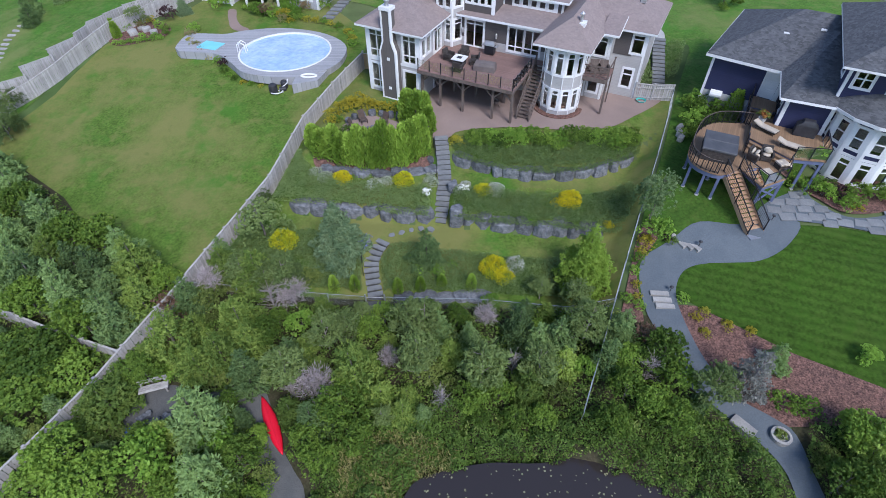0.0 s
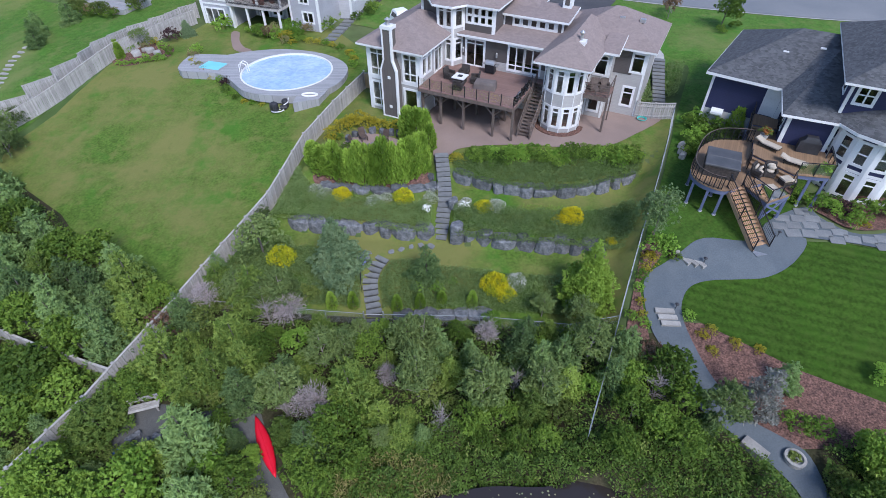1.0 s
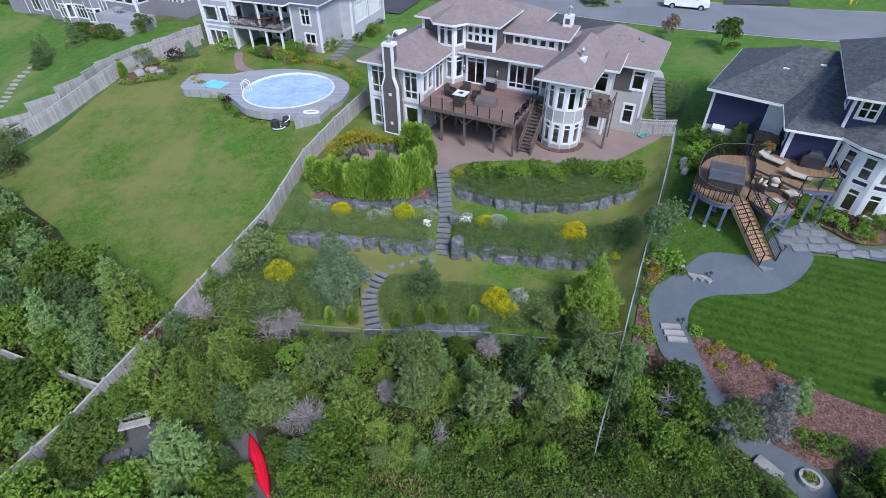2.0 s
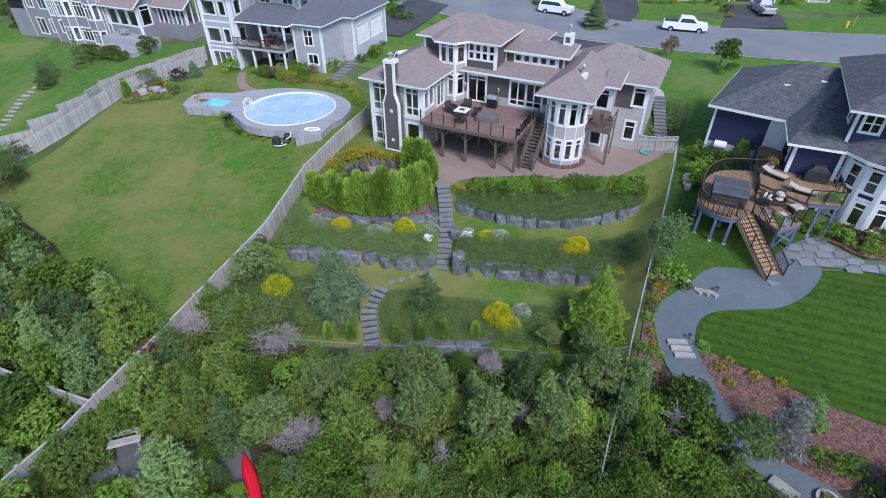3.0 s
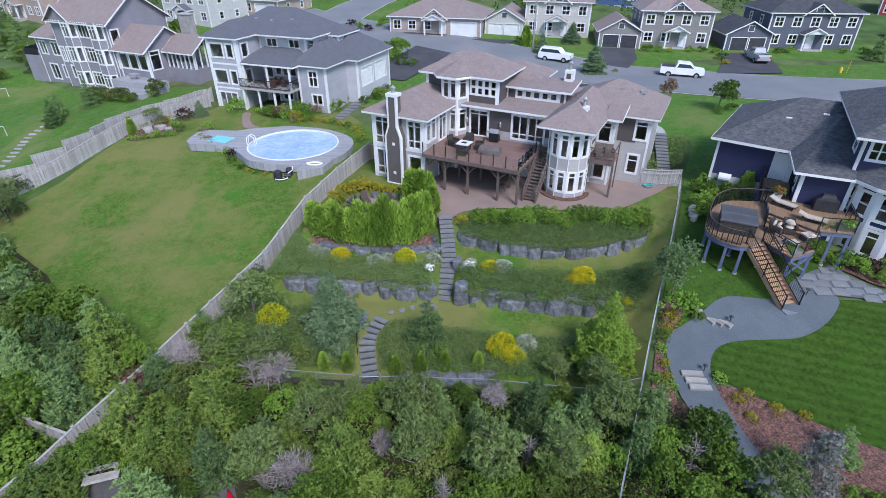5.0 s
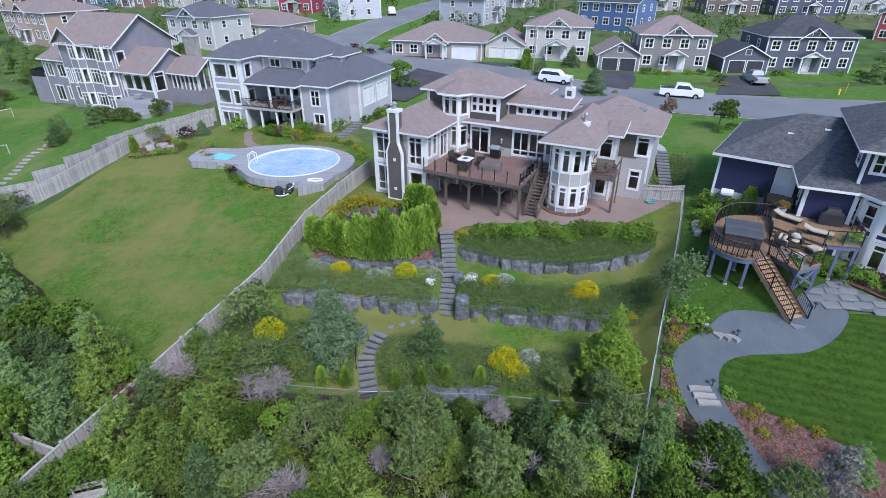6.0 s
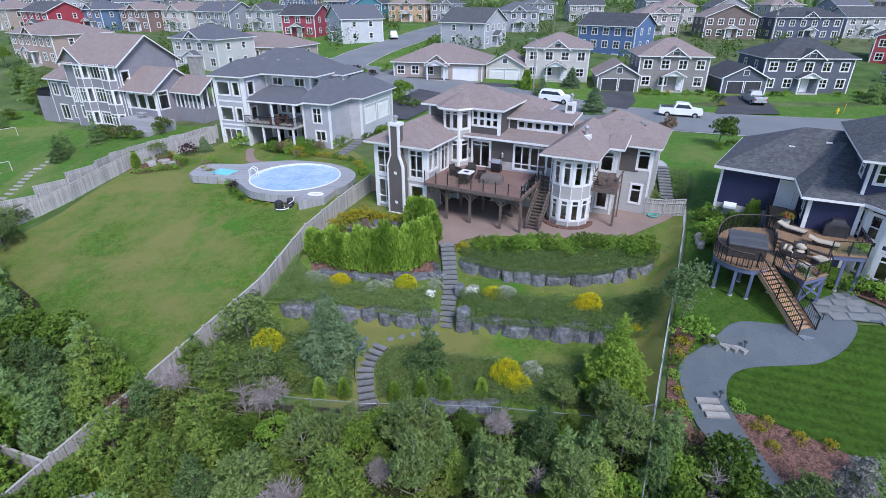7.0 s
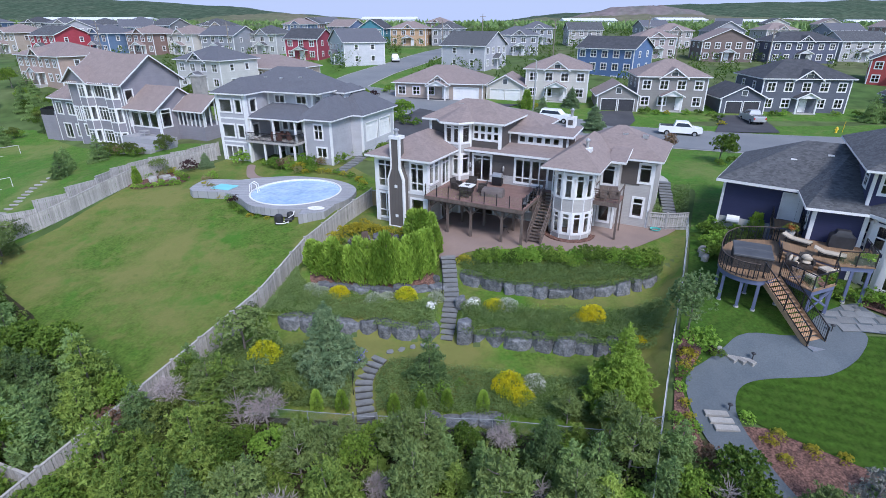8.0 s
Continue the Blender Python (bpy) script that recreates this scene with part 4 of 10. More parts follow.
# ---- the grey house behind the pool ----
def grey_house():
    h = thing("house", pose(-28.9, 65.6, 0, 0, 0, -20), "three-level grey house with slate roofs, white trim and rear balcony", "house")
    W = "w"
    # window tower at the corner
    block(h, rect(0, 4.4, 0, 9), -3.3, 5.0, SIDING_GREY, {
        0: [(W, 0.5, 2.3, 2.95, 4.45, 1, ()), (W, 2.85, 3.75, 2.95, 4.45, 1, ()), (W, 0.5, 2.3, -0.1, 1.45, 1, ()), (W, 2.85, 3.75, -0.1, 1.45, 1, ()), (W, 0.6, 3.2, -2.9, -1.2, 3, ())],
        1: [(W, 0.8, 1.9, 2.95, 4.45, 1, ()), (W, 0.8, 1.9, -0.1, 1.45, 1, ())]}, corner_w=0.36, belt=(2.1, -0.75))
    # main body behind the balcony
    block(h, rect(4.4, 11.2, 4.2, 11), -3.3, 5.0, SIDING_PALE, {
        0: [(W, 1.2, 2.6, 3.75, 4.65, 2, ()), (W, 4.4, 5.8, 3.75, 4.65, 2, ()), (W, 0.4, 1.4, 0.0, 2.2, 1, (0.75,)), (W, 1.9, 2.7, 0.4, 2.1, 1, ()), (W, 2.95, 3.75, 0.4, 2.1, 1, ()), (W, 4.0, 4.8, 0.4, 2.1, 1, ()), (W, 5.4, 6.4, 0.0, 2.2, 1, (0.75,)),
            (W, 0.6, 1.9, -3.0, -1.0, 1, ()), (W, 2.5, 3.9, -2.6, -1.0, 2, ()), (W, 4.6, 5.9, -3.0, -1.0, 1, ())]}, corner_w=0.3)
    block(h, rect(9.6, 12.1, 4.9, 11), 2.0, 5.0, SIDING_PALE, {0: [(W, 0.3, 1.1, 3.7, 4.65, 1, (0.5,)), (W, 1.5, 2.2, 3.7, 4.65, 1, (0.5,))], 1: [(W, 0.5, 1.5, 3.6, 4.6, 2, (0.5,))]}, corner_w=0.2)
    hip(h, 0, 12.1, 3.6, 11.5, 5.0, 2.6, ROOF_SLATE, 0.45)
    hip(h, 0, 4.4, 0, 8, 5.0, 1.6, ROOF_SLATE, 0.42)
    # low wing at the pool side
    block(h, rect(11.2, 15.0, 1.7, 12), -3.3, 2.3, SIDING_GREY, {0: [(W, 1.5, 2.6, 0.1, 1.8, 2, (0.6,)), (W, 1.7, 3.0, -2.0, -0.9, 2, ())]}, corner_w=0.22)
    hip(h, 11.2, 15.0, 1.7, 13, 2.3, 2.2, ROOF_SLATE, 0.5)
    block(h, rect(12.0, 16.6, 6.4, 15.2), -3.0, 2.3, SIDING_PALE, {0: [], 1: [("g", 0.9, 3.9, -1.0, 1.3, WHITE), ("g", 4.6, 7.6, -1.0, 1.3, WHITE)]}, corner_w=0.2)
    hip(h, 10.6, 16.6, 6.4, 15.2, 2.3, 2.3, ROOF_SLATE, 0.45)
    block(h, rect(11.6, 13.6, 7.6, 11), 2.6, 4.75, SIDING_PALE, {0: [(W, 0.3, 0.9, 3.6, 4.5, 1, ()), (W, 1.1, 1.7, 3.6, 4.5, 1, ())]})
    hip(h, 11.6, 13.6, 7.6, 12, 4.75, 0.8, ROOF_SLATE, 0.35)
    # balcony between the tower and the low wing, under its own hipped roof
    roof_slab(h, [(3.8, 0.1, 2.45), (11.7, 0.1, 2.45), (9.9, 4.3, 3.75), (5.2, 4.3, 3.75)], ROOF_SLATE, 0.15, (0,))
    roof_slab(h, [(11.7, 0.1, 2.45), (11.7, 4.2, 2.45), (9.9, 4.3, 3.75)], ROOF_SLATE, 0.15, (0,))
    deck = part("balcony", Shape().box(4.2, 11.18, -0.45, 4.18, -0.5, -0.24), FENCE_WOOD, h)
    for x in (4.5, 6.7, 8.9, 11.0):
        part("post", Shape().box(x - 0.1, x + 0.1, -0.35, -0.15, -3.3, -0.5), WHITE, deck)
    for x in (4.6, 7.9, 11.0):
        part("post", Shape().box(x - 0.1, x + 0.1, 0.2, 0.4, -0.24, 2.25), WHITE, deck)
    rail = Shape()
    rail.beam((4.2, -0.4, 0.75), (11.15, -0.4, 0.75), 0.06, 0.06).beam((4.2, -0.4, -0.1), (11.15, -0.4, -0.1), 0.05, 0.05).beam((11.15, -0.4, 0.75), (11.15, 1.65, 0.75), 0.06, 0.06)
    for k in range(56):
        x = 4.2 + 6.95 * k / 55
        rail.box(x - 0.015, x + 0.015, -0.415, -0.385, -0.24, 0.75)
    for k in range(14):
        y = -0.4 + 2.05 * k / 13
        rail.box(11.135, 11.165, y - 0.015, y + 0.015, -0.24, 0.75)
    part("railing", rail, DARK_METAL, deck)
    part("balcony_table", Shape().box(7.2, 8.8, 0.9, 1.8, 0.45, 0.5).box(7.9, 8.1, 1.25, 1.45, -0.24, 0.45), TIMBER_RED, deck, "reddish wooden balcony table")
    for x, y in ((6.8, 1.4), (9.2, 1.4), (7.6, 0.5), (8.4, 0.5), (7.6, 2.2), (8.4, 2.2)):
        part("chair_seat", Shape().box(x - 0.22, x + 0.22, y - 0.22, y + 0.22, -0.2, 0.22).box(x - 0.22, x + 0.22, y - 0.05, y + 0.0, 0.22, 0.65), TIMBER_RED, deck)
    for x, y, z in ((3.5, 5.6, 6.5), (6.0, 5.4, 6.45), (8.6, 5.8, 6.6)):
        part("roof_vent", Shape().box(x - 0.2, x + 0.2, y - 0.2, y + 0.2, z - 0.2, z + 0.2), STEEL, h)
    return h


TIMBER_RED = mat("reddish_patio_wood", (0.14, 0.065, 0.05), 0.8, (0.1, 0.05, 0.04), 3)
CUSHION_PALE = mat("pale_cushion", (0.5, 0.48, 0.46), 0.9)


# ---- the slate house with the gable and the screened porch ----
def gable_house():
    h = thing("house", pose(-47.3, 77.0, 0, 0, 0, -24), "large slate-grey gabled house with brown roof and white windows", "house")
    W = "w"
    floors = ((-3.75, -2.05), (-0.5, 1.4), (2.85, 4.6))
    block(h, rect(-12, 0, 0, 10), -6.5, 5.0, SIDING_SLATE, {
        0: [(W, 6.0, 8.1, z0, z1, 3, (0.75,) if z0 < 2 else ()) for z0, z1 in floors] + [(W, 0.3, 1.1, -0.9, 1.1, 2, (0.75,)), (W, 1.7, 2.5, -0.9, 1.1, 2, (0.75,)), (W, 1.5, 2.3, -3.2, -1.5, 1, ())],
        1: [(W, 0.4, 1.6, 2.2, 4.0, 1, ()), (W, 0.4, 1.6, -1.0, 0.8, 1, ())]}, corner_w=0.08)
    for a0 in (-9.5, -3.7):
        bay = [(a0 + 0.2, 0.0), (a0 + 0.9, -0.75), (a0 + 2.4, -0.75), (a0 + 3.1, 0.0)]
        block(h, bay, -6.5, 4.98, SIDING_SLATE, {0: [(W, 0.2, 0.85, z0, z1, 1, ()) for z0, z1 in floors], 1: [(W, 0.1, 1.4, z0, z1, 2, (0.75,)) for z0, z1 in floors], 2: [(W, 0.2, 0.85, z0, z1, 1, ()) for z0, z1 in floors]}, skip=(3,), corner_w=0.05)
    for k in range(26):
        part("bracket", Shape().box(-11.9 + 0.475 * k, -11.68 + 0.475 * k, -0.5, -0.1, 4.7, 4.88), WHITE, h)
    gable(h, -12, 0, 0, 10, 5.0, 3.5, ROOF_BROWN, SIDING_SLATE, "a", 0.6)
    gable(h, -11.9, -7.0, -0.3, 4.0, 5.0, 1.9, ROOF_BROWN, SIDING_SLATE, "b", 0.5, (True, False))
    block(h, rect(-19, -12, 1.0, 9), -6.5, 1.9, SIDING_SLATE, {0: [(W, 0.8, 2.2, -0.5, 1.3, 2, ()), (W, 3.6, 5.2, -0.5, 1.3, 2, ()), (W, 1.6, 3.4, -4.2, -2.0, 2, ()), (W, 4.6, 5.8, -3.8, -2.0, 2, ())]})
    roof_slab(h, [(-19.5, 0.5, 2.0), (-12, 0.5, 2.0), (-12, 6, 4.3), (-19.5, 6, 4.3)], ROOF_BROWN, 0.16, (0, 3))
    terrace = part("terrace", Shape().prism([(-23.6, 2.5), (-22.0, 0.4), (-19.2, 0.8), (-19.02, 3), (-23.2, 8)], -7, -0.9), SIDING_SLATE, h, "slate-sided terrace with a dark railing")
    rl = Shape()
    for (x0, y0), (x1, y1) in zip([(-23.2, 7.8), (-23.5, 2.6), (-22.0, 0.5)], [(-23.5, 2.6), (-22.0, 0.5), (-19.2, 0.85)]):
        rl.beam((x0, y0, -0.42), (x1, y1, -0.42), 0.04, 0.95)
    part("railing", rl, DARK_METAL, terrace)
    # sunroom with a gable towards the garden side
    block(h, rect(0, 6.0, 0.5, 8), -4.4, 1.75, SIDING_SLATE, {0: [(W, 0.4, 1.9, -0.9, 1.5, 1, (0.8,)), (W, 2.3, 3.8, -0.9, 1.5, 1, (0.8,)), (W, 4.2, 5.7, -0.9, 1.5, 1, (0.8,))], 1: [(W, 0.5, 2.0, -0.9, 1.5, 1, (0.8,))]}, corner_w=0.24)
    gable(h, 0, 6.0, 0.1, 8, 1.75, 2.6, ROOF_BROWN, SIDING_SLATE, "a", 0.5, (False, True))
    # screened porch: white posts
    porch = part("porch_floor", Shape().box(6.02, 11.4, 3.4, 8.4, -5.0, -0.9), SIDING_SLATE, h)
    for k in range(7):
        x = 6.3 + 0.83 * k
        part("post", Shape().box(x - 0.08, x + 0.08, 3.5, 3.66, -0.9, 1.4), WHITE, porch)
    for k in range(5):
        y = 3.9 + 1.0 * k
        part("post", Shape().box(11.15, 11.31, y - 0.08, y + 0.08, -0.9, 1.4 + 1.5 * (1 - abs(k - 2) / 2.4)), WHITE, porch)
    for k in range(3):
        part("porch_seat", Shape().box(7.0 + 1.3 * k, 7.7 + 1.3 * k, 4.2, 4.8, -0.9, -0.2), CUSHION_PALE, porch)
    part("beam", Shape().box(6.02, 11.4, 3.46, 3.7, 1.4, 1.62), WHITE, porch)
    gable(h, 6.5, 11.4, 3.4, 8.4, 1.5, 1.7, ROOF_BROWN, SIDING_SLATE, "a", 0.5, (False, False))
    st = part("chimney", Shape().box(6.6, 8.4, 6.6, 7.8, -1.6, 5.7), PALE_STONE, h, "pale stone chimney")
    part("cap", Shape().box(6.5, 8.5, 6.5, 7.9, 5.7, 5.85), CONCRETE, st)
    part("deck", Shape().box(1.0, 9.0, -2.2, 0.48, -4.6, -1.95), POOL_DECK, h, "low grey wooden deck")
    part("lower_deck", Shape().box(2.4, 9.4, -4.4, -2.22, -4.8, -2.7), POOL_DECK, h, "lower step of the grey wooden deck")
    for k in range(4):
        part("step", Shape().box(9.02, 10.4, -2.2 + 0.35 * k, -1.85 + 0.35 * k, -4.4, -2.6 + 0.16 * k), POOL_DECK, h)
    part("deck_table", Shape().box(3.4, 4.6, -1.2, -0.3, -1.3, -1.2), POOL_DECK, h)
    for x, y in ((3.5, -1.1), (4.5, -1.1), (3.5, -0.4), (4.5, -0.4)):
        part("table_leg", Shape().box(x - 0.04, x + 0.04, y - 0.04, y + 0.04, -1.85, -1.3), POOL_DECK, h)
    return h


# ---- the navy house ----
NAVY_AT = pose(24.3, 33.6, 0, 0, 0, -28)


def navy_house():
    h = thing("house", NAVY_AT, "navy-blue house with grey shingle roofs and a white window tower", "house")
    W = "w"
    garage = [(-5.6, 4.75), (-0.3, 4.1), (9, 4.1), (9, 15), (-4.0, 15)]
    block(h, garage, -3.2, 1.68, SIDING_NAVY, {0: [("d", 4.15, 5.05, -0.7, 1.3, WHITE)]}, low=(-1.2, CONCRETE), corner_w=0.16)
    block(h, rect(0, 3.0, 0.0, 5.2), -3.3, 1.68, SIDING_NAVY, {3: [(W, 3.1, 3.8, -0.2, 1.4, 1, (0.5,))]}, corner_w=0.22)
    eave = [(-6.15, 4.25), (-0.8, 3.55), (9.5, 3.5), (9.5, 15.5), (-4.5, 15.5)]
    part("roof", Shape().add([(x, y, 1.87) for x, y in eave] + [(-0.4, 10.0, 4.35), (6.0, 9.6, 4.35)], [(0, 1, 5), (1, 2, 6, 5), (2, 3, 6), (3, 4, 5, 6), (4, 0, 5), (4, 3, 2, 1, 0)]), ROOF_GREY, h)
    fascia(h, eave, 1.66, 0.2)
    roof_slab(h, [(-0.55, -0.75, 1.87), (3.2, -0.45, 1.87), (3.6, 7.5, 3.95), (2.2, 7.5, 3.95)], ROOF_GREY, 0.16, (0,))
    roof_slab(h, [(-0.8, 4.4, 1.87), (-0.55, -0.75, 1.87), (2.2, 7.5, 3.95), (1.6, 8.0, 3.9)], ROOF_GREY, 0.16, (0,))
    # round tower of narrow facets: white posts, two bands of windows, navy panels between
    cx, cy, r, n = 6.1, 1.75, 3.3, 16
    tower = [(cx + r * math.cos(a), cy + r * math.sin(a)) for a in (radians(11.25 + 22.5 * k) for k in range(n))]
    L = (Vector(tower[0]) - Vector(tower[1])).length
    shown = range(6, n)
    lights = [(W, 0.3, L - 0.3, z0, z1, 1, rr) for z0, z1, rr in ((-0.35, 1.2, (0.5,)), (-2.8, -1.15, (0.76,)))]
    block(h, tower, -3.3, 1.72, SIDING_NAVY, {k: lights for k in shown}, skip=tuple(range(6)), corner_w=0.2, belt=(-3.25, -0.98, 1.42))
    for k in shown:
        p, q = Vector(tower[k]), Vector(tower[(k + 1) % n])
        d = (q - p).normalized()
        out = Vector((d.y, -d.x))
        for t in (0.02, L - 0.2):
            e, f = p + d * t, p + d * (t + 0.18)
            part("post", Shape().prism([tuple(e + out * 0.06), tuple(f + out * 0.06), tuple(f + out * 0.002), tuple(e + out * 0.002)], -3.04, 1.41), WHITE, h)
    ring = [(cx + (r + 0.6) * math.cos(a), cy + (r + 0.6) * math.sin(a)) for a in (radians(11.25 + 22.5 * k) for k in range(n))]
    part("roof", Shape().add([(x, y, 1.9) for x, y in ring] + [(cx, cy + 1.0, 3.9)], [(k, (k + 1) % n, n) for k in range(n)] + [tuple(reversed(range(n)))]), ROOF_GREY, h)
    fascia(h, ring, 1.69, 0.2)
    # upper storey
    block(h, rect(2.7, 13, 0.6, 11), 1.9, 4.5, SIDING_NAVY, {3: [(W, 8.0, 9.0, 3.0, 4.2, 1, (0.5,))], 0: [(W, 0.5, 1.5, 3.0, 4.2, 2, (0.5,)), (W, 2.6, 4.0, 3.0, 4.2, 2, ())]}, corner_w=0.16)
    hip(h, 2.7, 13, 0.0, 11, 4.5, 3.0, ROOF_GREY, 0.7)
    for x, y, z in ((-1.2, 7.4, 3.2), (1.2, 8.2, 3.6)):
        part("roof_vent", Shape().box(x - 0.2, x + 0.2, y - 0.18, y + 0.18, z - 0.3, z + 0.12), WHITE, h)
    part("oil_tank", Shape().tube([(-4.9, 4.55, -1.35), (-4.0, 4.55, -1.35)], 0.32, 12), WHITE, h)
    return h


grey_house()
gable_house()
navy_house()

# ---- street and the houses beyond ----
def strip(name, pts, width, lift, material, label, m=24):
    line = [Vector(p) for p in curve_line(pts, 8)]
    s = Shape()
    for i, p in enumerate(line):
        d = (line[min(i + 1, len(line) - 1)] - line[max(i - 1, 0)]).normalized()
        o = Vector((-d.y, d.x)) * width / 2
        for k in range(m + 1):
            e = p + o * (1 - 2 * k / m)
            s.v.append((e.x, e.y, ground(e.x, e.y) + lift))
    for i in range(len(line) - 1):
        for k in range(m):
            s.f.append((i * (m + 1) + k, i * (m + 1) + k + 1, i * (m + 1) + k + m + 2, i * (m + 1) + k + m + 1))
    return solo(name, s, material, label, kind="structure", soft=True)


STREET = [(-34, 118), (-27, 111.5), (-16, 104.5), (-6, 98.4), (8, 89.5), (22, 79.8), (37, 73.8), (52, 70), (70, 68), (100, 67)]
SIDE_STREET = [(-24, 107), (-22.5, 114), (-20.7, 122), (-17, 135), (-12.3, 149), (-8, 165), (-2, 182), (6, 205)]
strip("verge", [(-40, 190), (-34, 150), (-24, 122)] + STREET[3:], 62, 0.05, LAWN_BRIGHT, "green front lawns on both sides of the street", 40)
strip("kerb", STREET, 14.6, 0.1, CONCRETE, "pale concrete kerb along the street")
strip("road", STREET, 14.0, 0.14, ASPHALT, "wide grey asphalt residential street")
strip("kerb", SIDE_STREET, 10.0, 0.11, CONCRETE, "pale concrete kerb of the side street")
strip("side_road", SIDE_STREET, 9.4, 0.15, ASPHALT, "grey asphalt side street curving between houses")

SIDING = {}


def far_siding(colour):
    if colour not in SIDING:
        SIDING[colour] = siding("far_siding", colour, 0.2)
    return SIDING[colour]


def far_house(x, y, turn, w, d, storeys, colour, roof_mat, style, label, garage=0, porch=True, rise=2.4, group="houses beyond the street", dz=0.0):
    """A suburban house whose front looks towards the street. garage: width of the garage block at its side (minus: other side)."""
    z = ground(x, y) - 0.3 + dz
    h = thing("house", pose(x, y, z, 0, 0, turn), label, "house", group)
    m = far_siding(colour)
    top = 0.4 + 2.75 * storeys
    ops = {0: [], 1: [], 3: []}
    n = max(2, round(w / 3.0))
    for st in range(storeys):
        zb = 0.4 + 2.75 * st
        for k in range(n):
            c = w * (k + 0.5) / n
            if st == 0 and k == n // 2:
                ops[0].append(("d", c - 0.5, c + 0.5, zb, zb + 2.1, WHITE))
            elif st == 0 and storeys == 1 and garage == 0 and w > 16 and k == n - 2:
                ops[0].append(("g", c - 1.2, c + 3.4, zb - 0.3, zb + 2.15, WHITE))
            elif st == 0 and storeys == 1 and garage == 0 and w > 16 and k == n - 1:
                continue
            else:
                ops[0].append(("w", c - 0.65, c + 0.65, zb + 0.8, zb + 2.2, 2, (0.5,)))
        for e in (1, 3):
            for c in (d * 0.3, d * 0.7):
                ops[e].append(("w", c - 0.45, c + 0.45, zb + 0.9, zb + 2.1, 1, (0.5,)))
    block(h, rect(-w / 2, w / 2, 0, d), -1.0, top, m, ops, corner_w=0.16)
    if style == "hip":
        hip(h, -w / 2, w / 2, 0, d, top, rise, roof_mat, 0.5)
        gw = min(4.2, w * 0.4)
        gable(h, -gw / 2, gw / 2, -0.25, d * 0.5, top, 1.5, roof_mat, m, "b", 0.35, (True, False), (1.0, top + 0.25, top + 0.9) if w > 11 else None)
    elif style == "gable_side":
        gable(h, -w / 2, w / 2, 0, d, top, rise, roof_mat, m, "a", 0.45)
    else:
        gable(h, -w / 2, w / 2, 0, d, top, rise, roof_mat, m, "b", 0.45)
    if porch:
        p = part("porch", Shape().box(-1.8, 1.8, -1.5, 0, -0.6, 0.35), CONCRETE, h)
        for px in (-1.6, 1.6):
            part("post", Shape().box(px - 0.12, px + 0.12, -1.4, -1.16, 0.35, 2.9), WHITE, p)
        gable(h, -1.8, 1.8, -1.5, 0.3, 2.9, 0.9, roof_mat, WHITE, "b", 0.25, (True, False))
    if garage:
        g0, g1 = (w / 2, w / 2 + garage) if garage > 0 else (-w / 2 + garage, -w / 2)
        gw = g1 - g0
        doors = [("g", gw / 2 - 2.75, gw / 2 - 0.2, 0.05, 2.35, GARAGE_DARK if sum(colour) < 0.9 else WHITE), ("g", gw / 2 + 0.2, gw / 2 + 2.75, 0.05, 2.35, GARAGE_DARK if sum(colour) < 0.9 else WHITE)] if gw > 5.9 else [("g", 0.5, gw - 0.5, 0.05, 2.35, WHITE)]
        block(h, rect(g0, g1, -2.2, 6.5), -1.0, 3.0, m, {0: doors}, corner_w=0.16)
        gable(h, g0, g1, -2.2, 6.5, 3.0, 1.9, roof_mat, m, "b", 0.4, (True, True), (0.8, 3.4, 4.2))
    return h


GARAGE_DARK = mat("charcoal_garage_door", (0.05, 0.05, 0.06), 0.6, None, 1)
# the row across the street
far_house(-2.6, 102.5, -12, 17, 13, 1, (0.36, 0.30, 0.26), ROOF_BROWN, "hip", "beige bungalow with brown hipped roof and a white garage door", 0, True, 2.8)
far_house(19.5, 102.5, -14, 11.5, 11, 2, (0.52, 0.50, 0.46), ROOF_BROWN, "hip", "cream two-storey house with brown roof and twin garage doors", -7, True, 2.4)
far_house(38.6, 96.0, -8, 11.6, 10, 2, (0.235, 0.225, 0.215), ROOF_BROWN, "hip", "taupe two-storey house with white trim and dark twin garage doors", -7, True, 2.6)
far_house(61.5, 95.5, -4, 14.6, 11, 2, (0.10, 0.11, 0.14), ROOF_DARK, "hip", "charcoal two-storey house with gables, white trim and twin garage doors", -7.4, True, 2.9)
far_house(86, 93, -2, 10, 11, 1, (0.16, 0.16, 0.18), ROOF_DARK, "gable_front", "dark grey house with a white garage door", 0, False, 2.6)
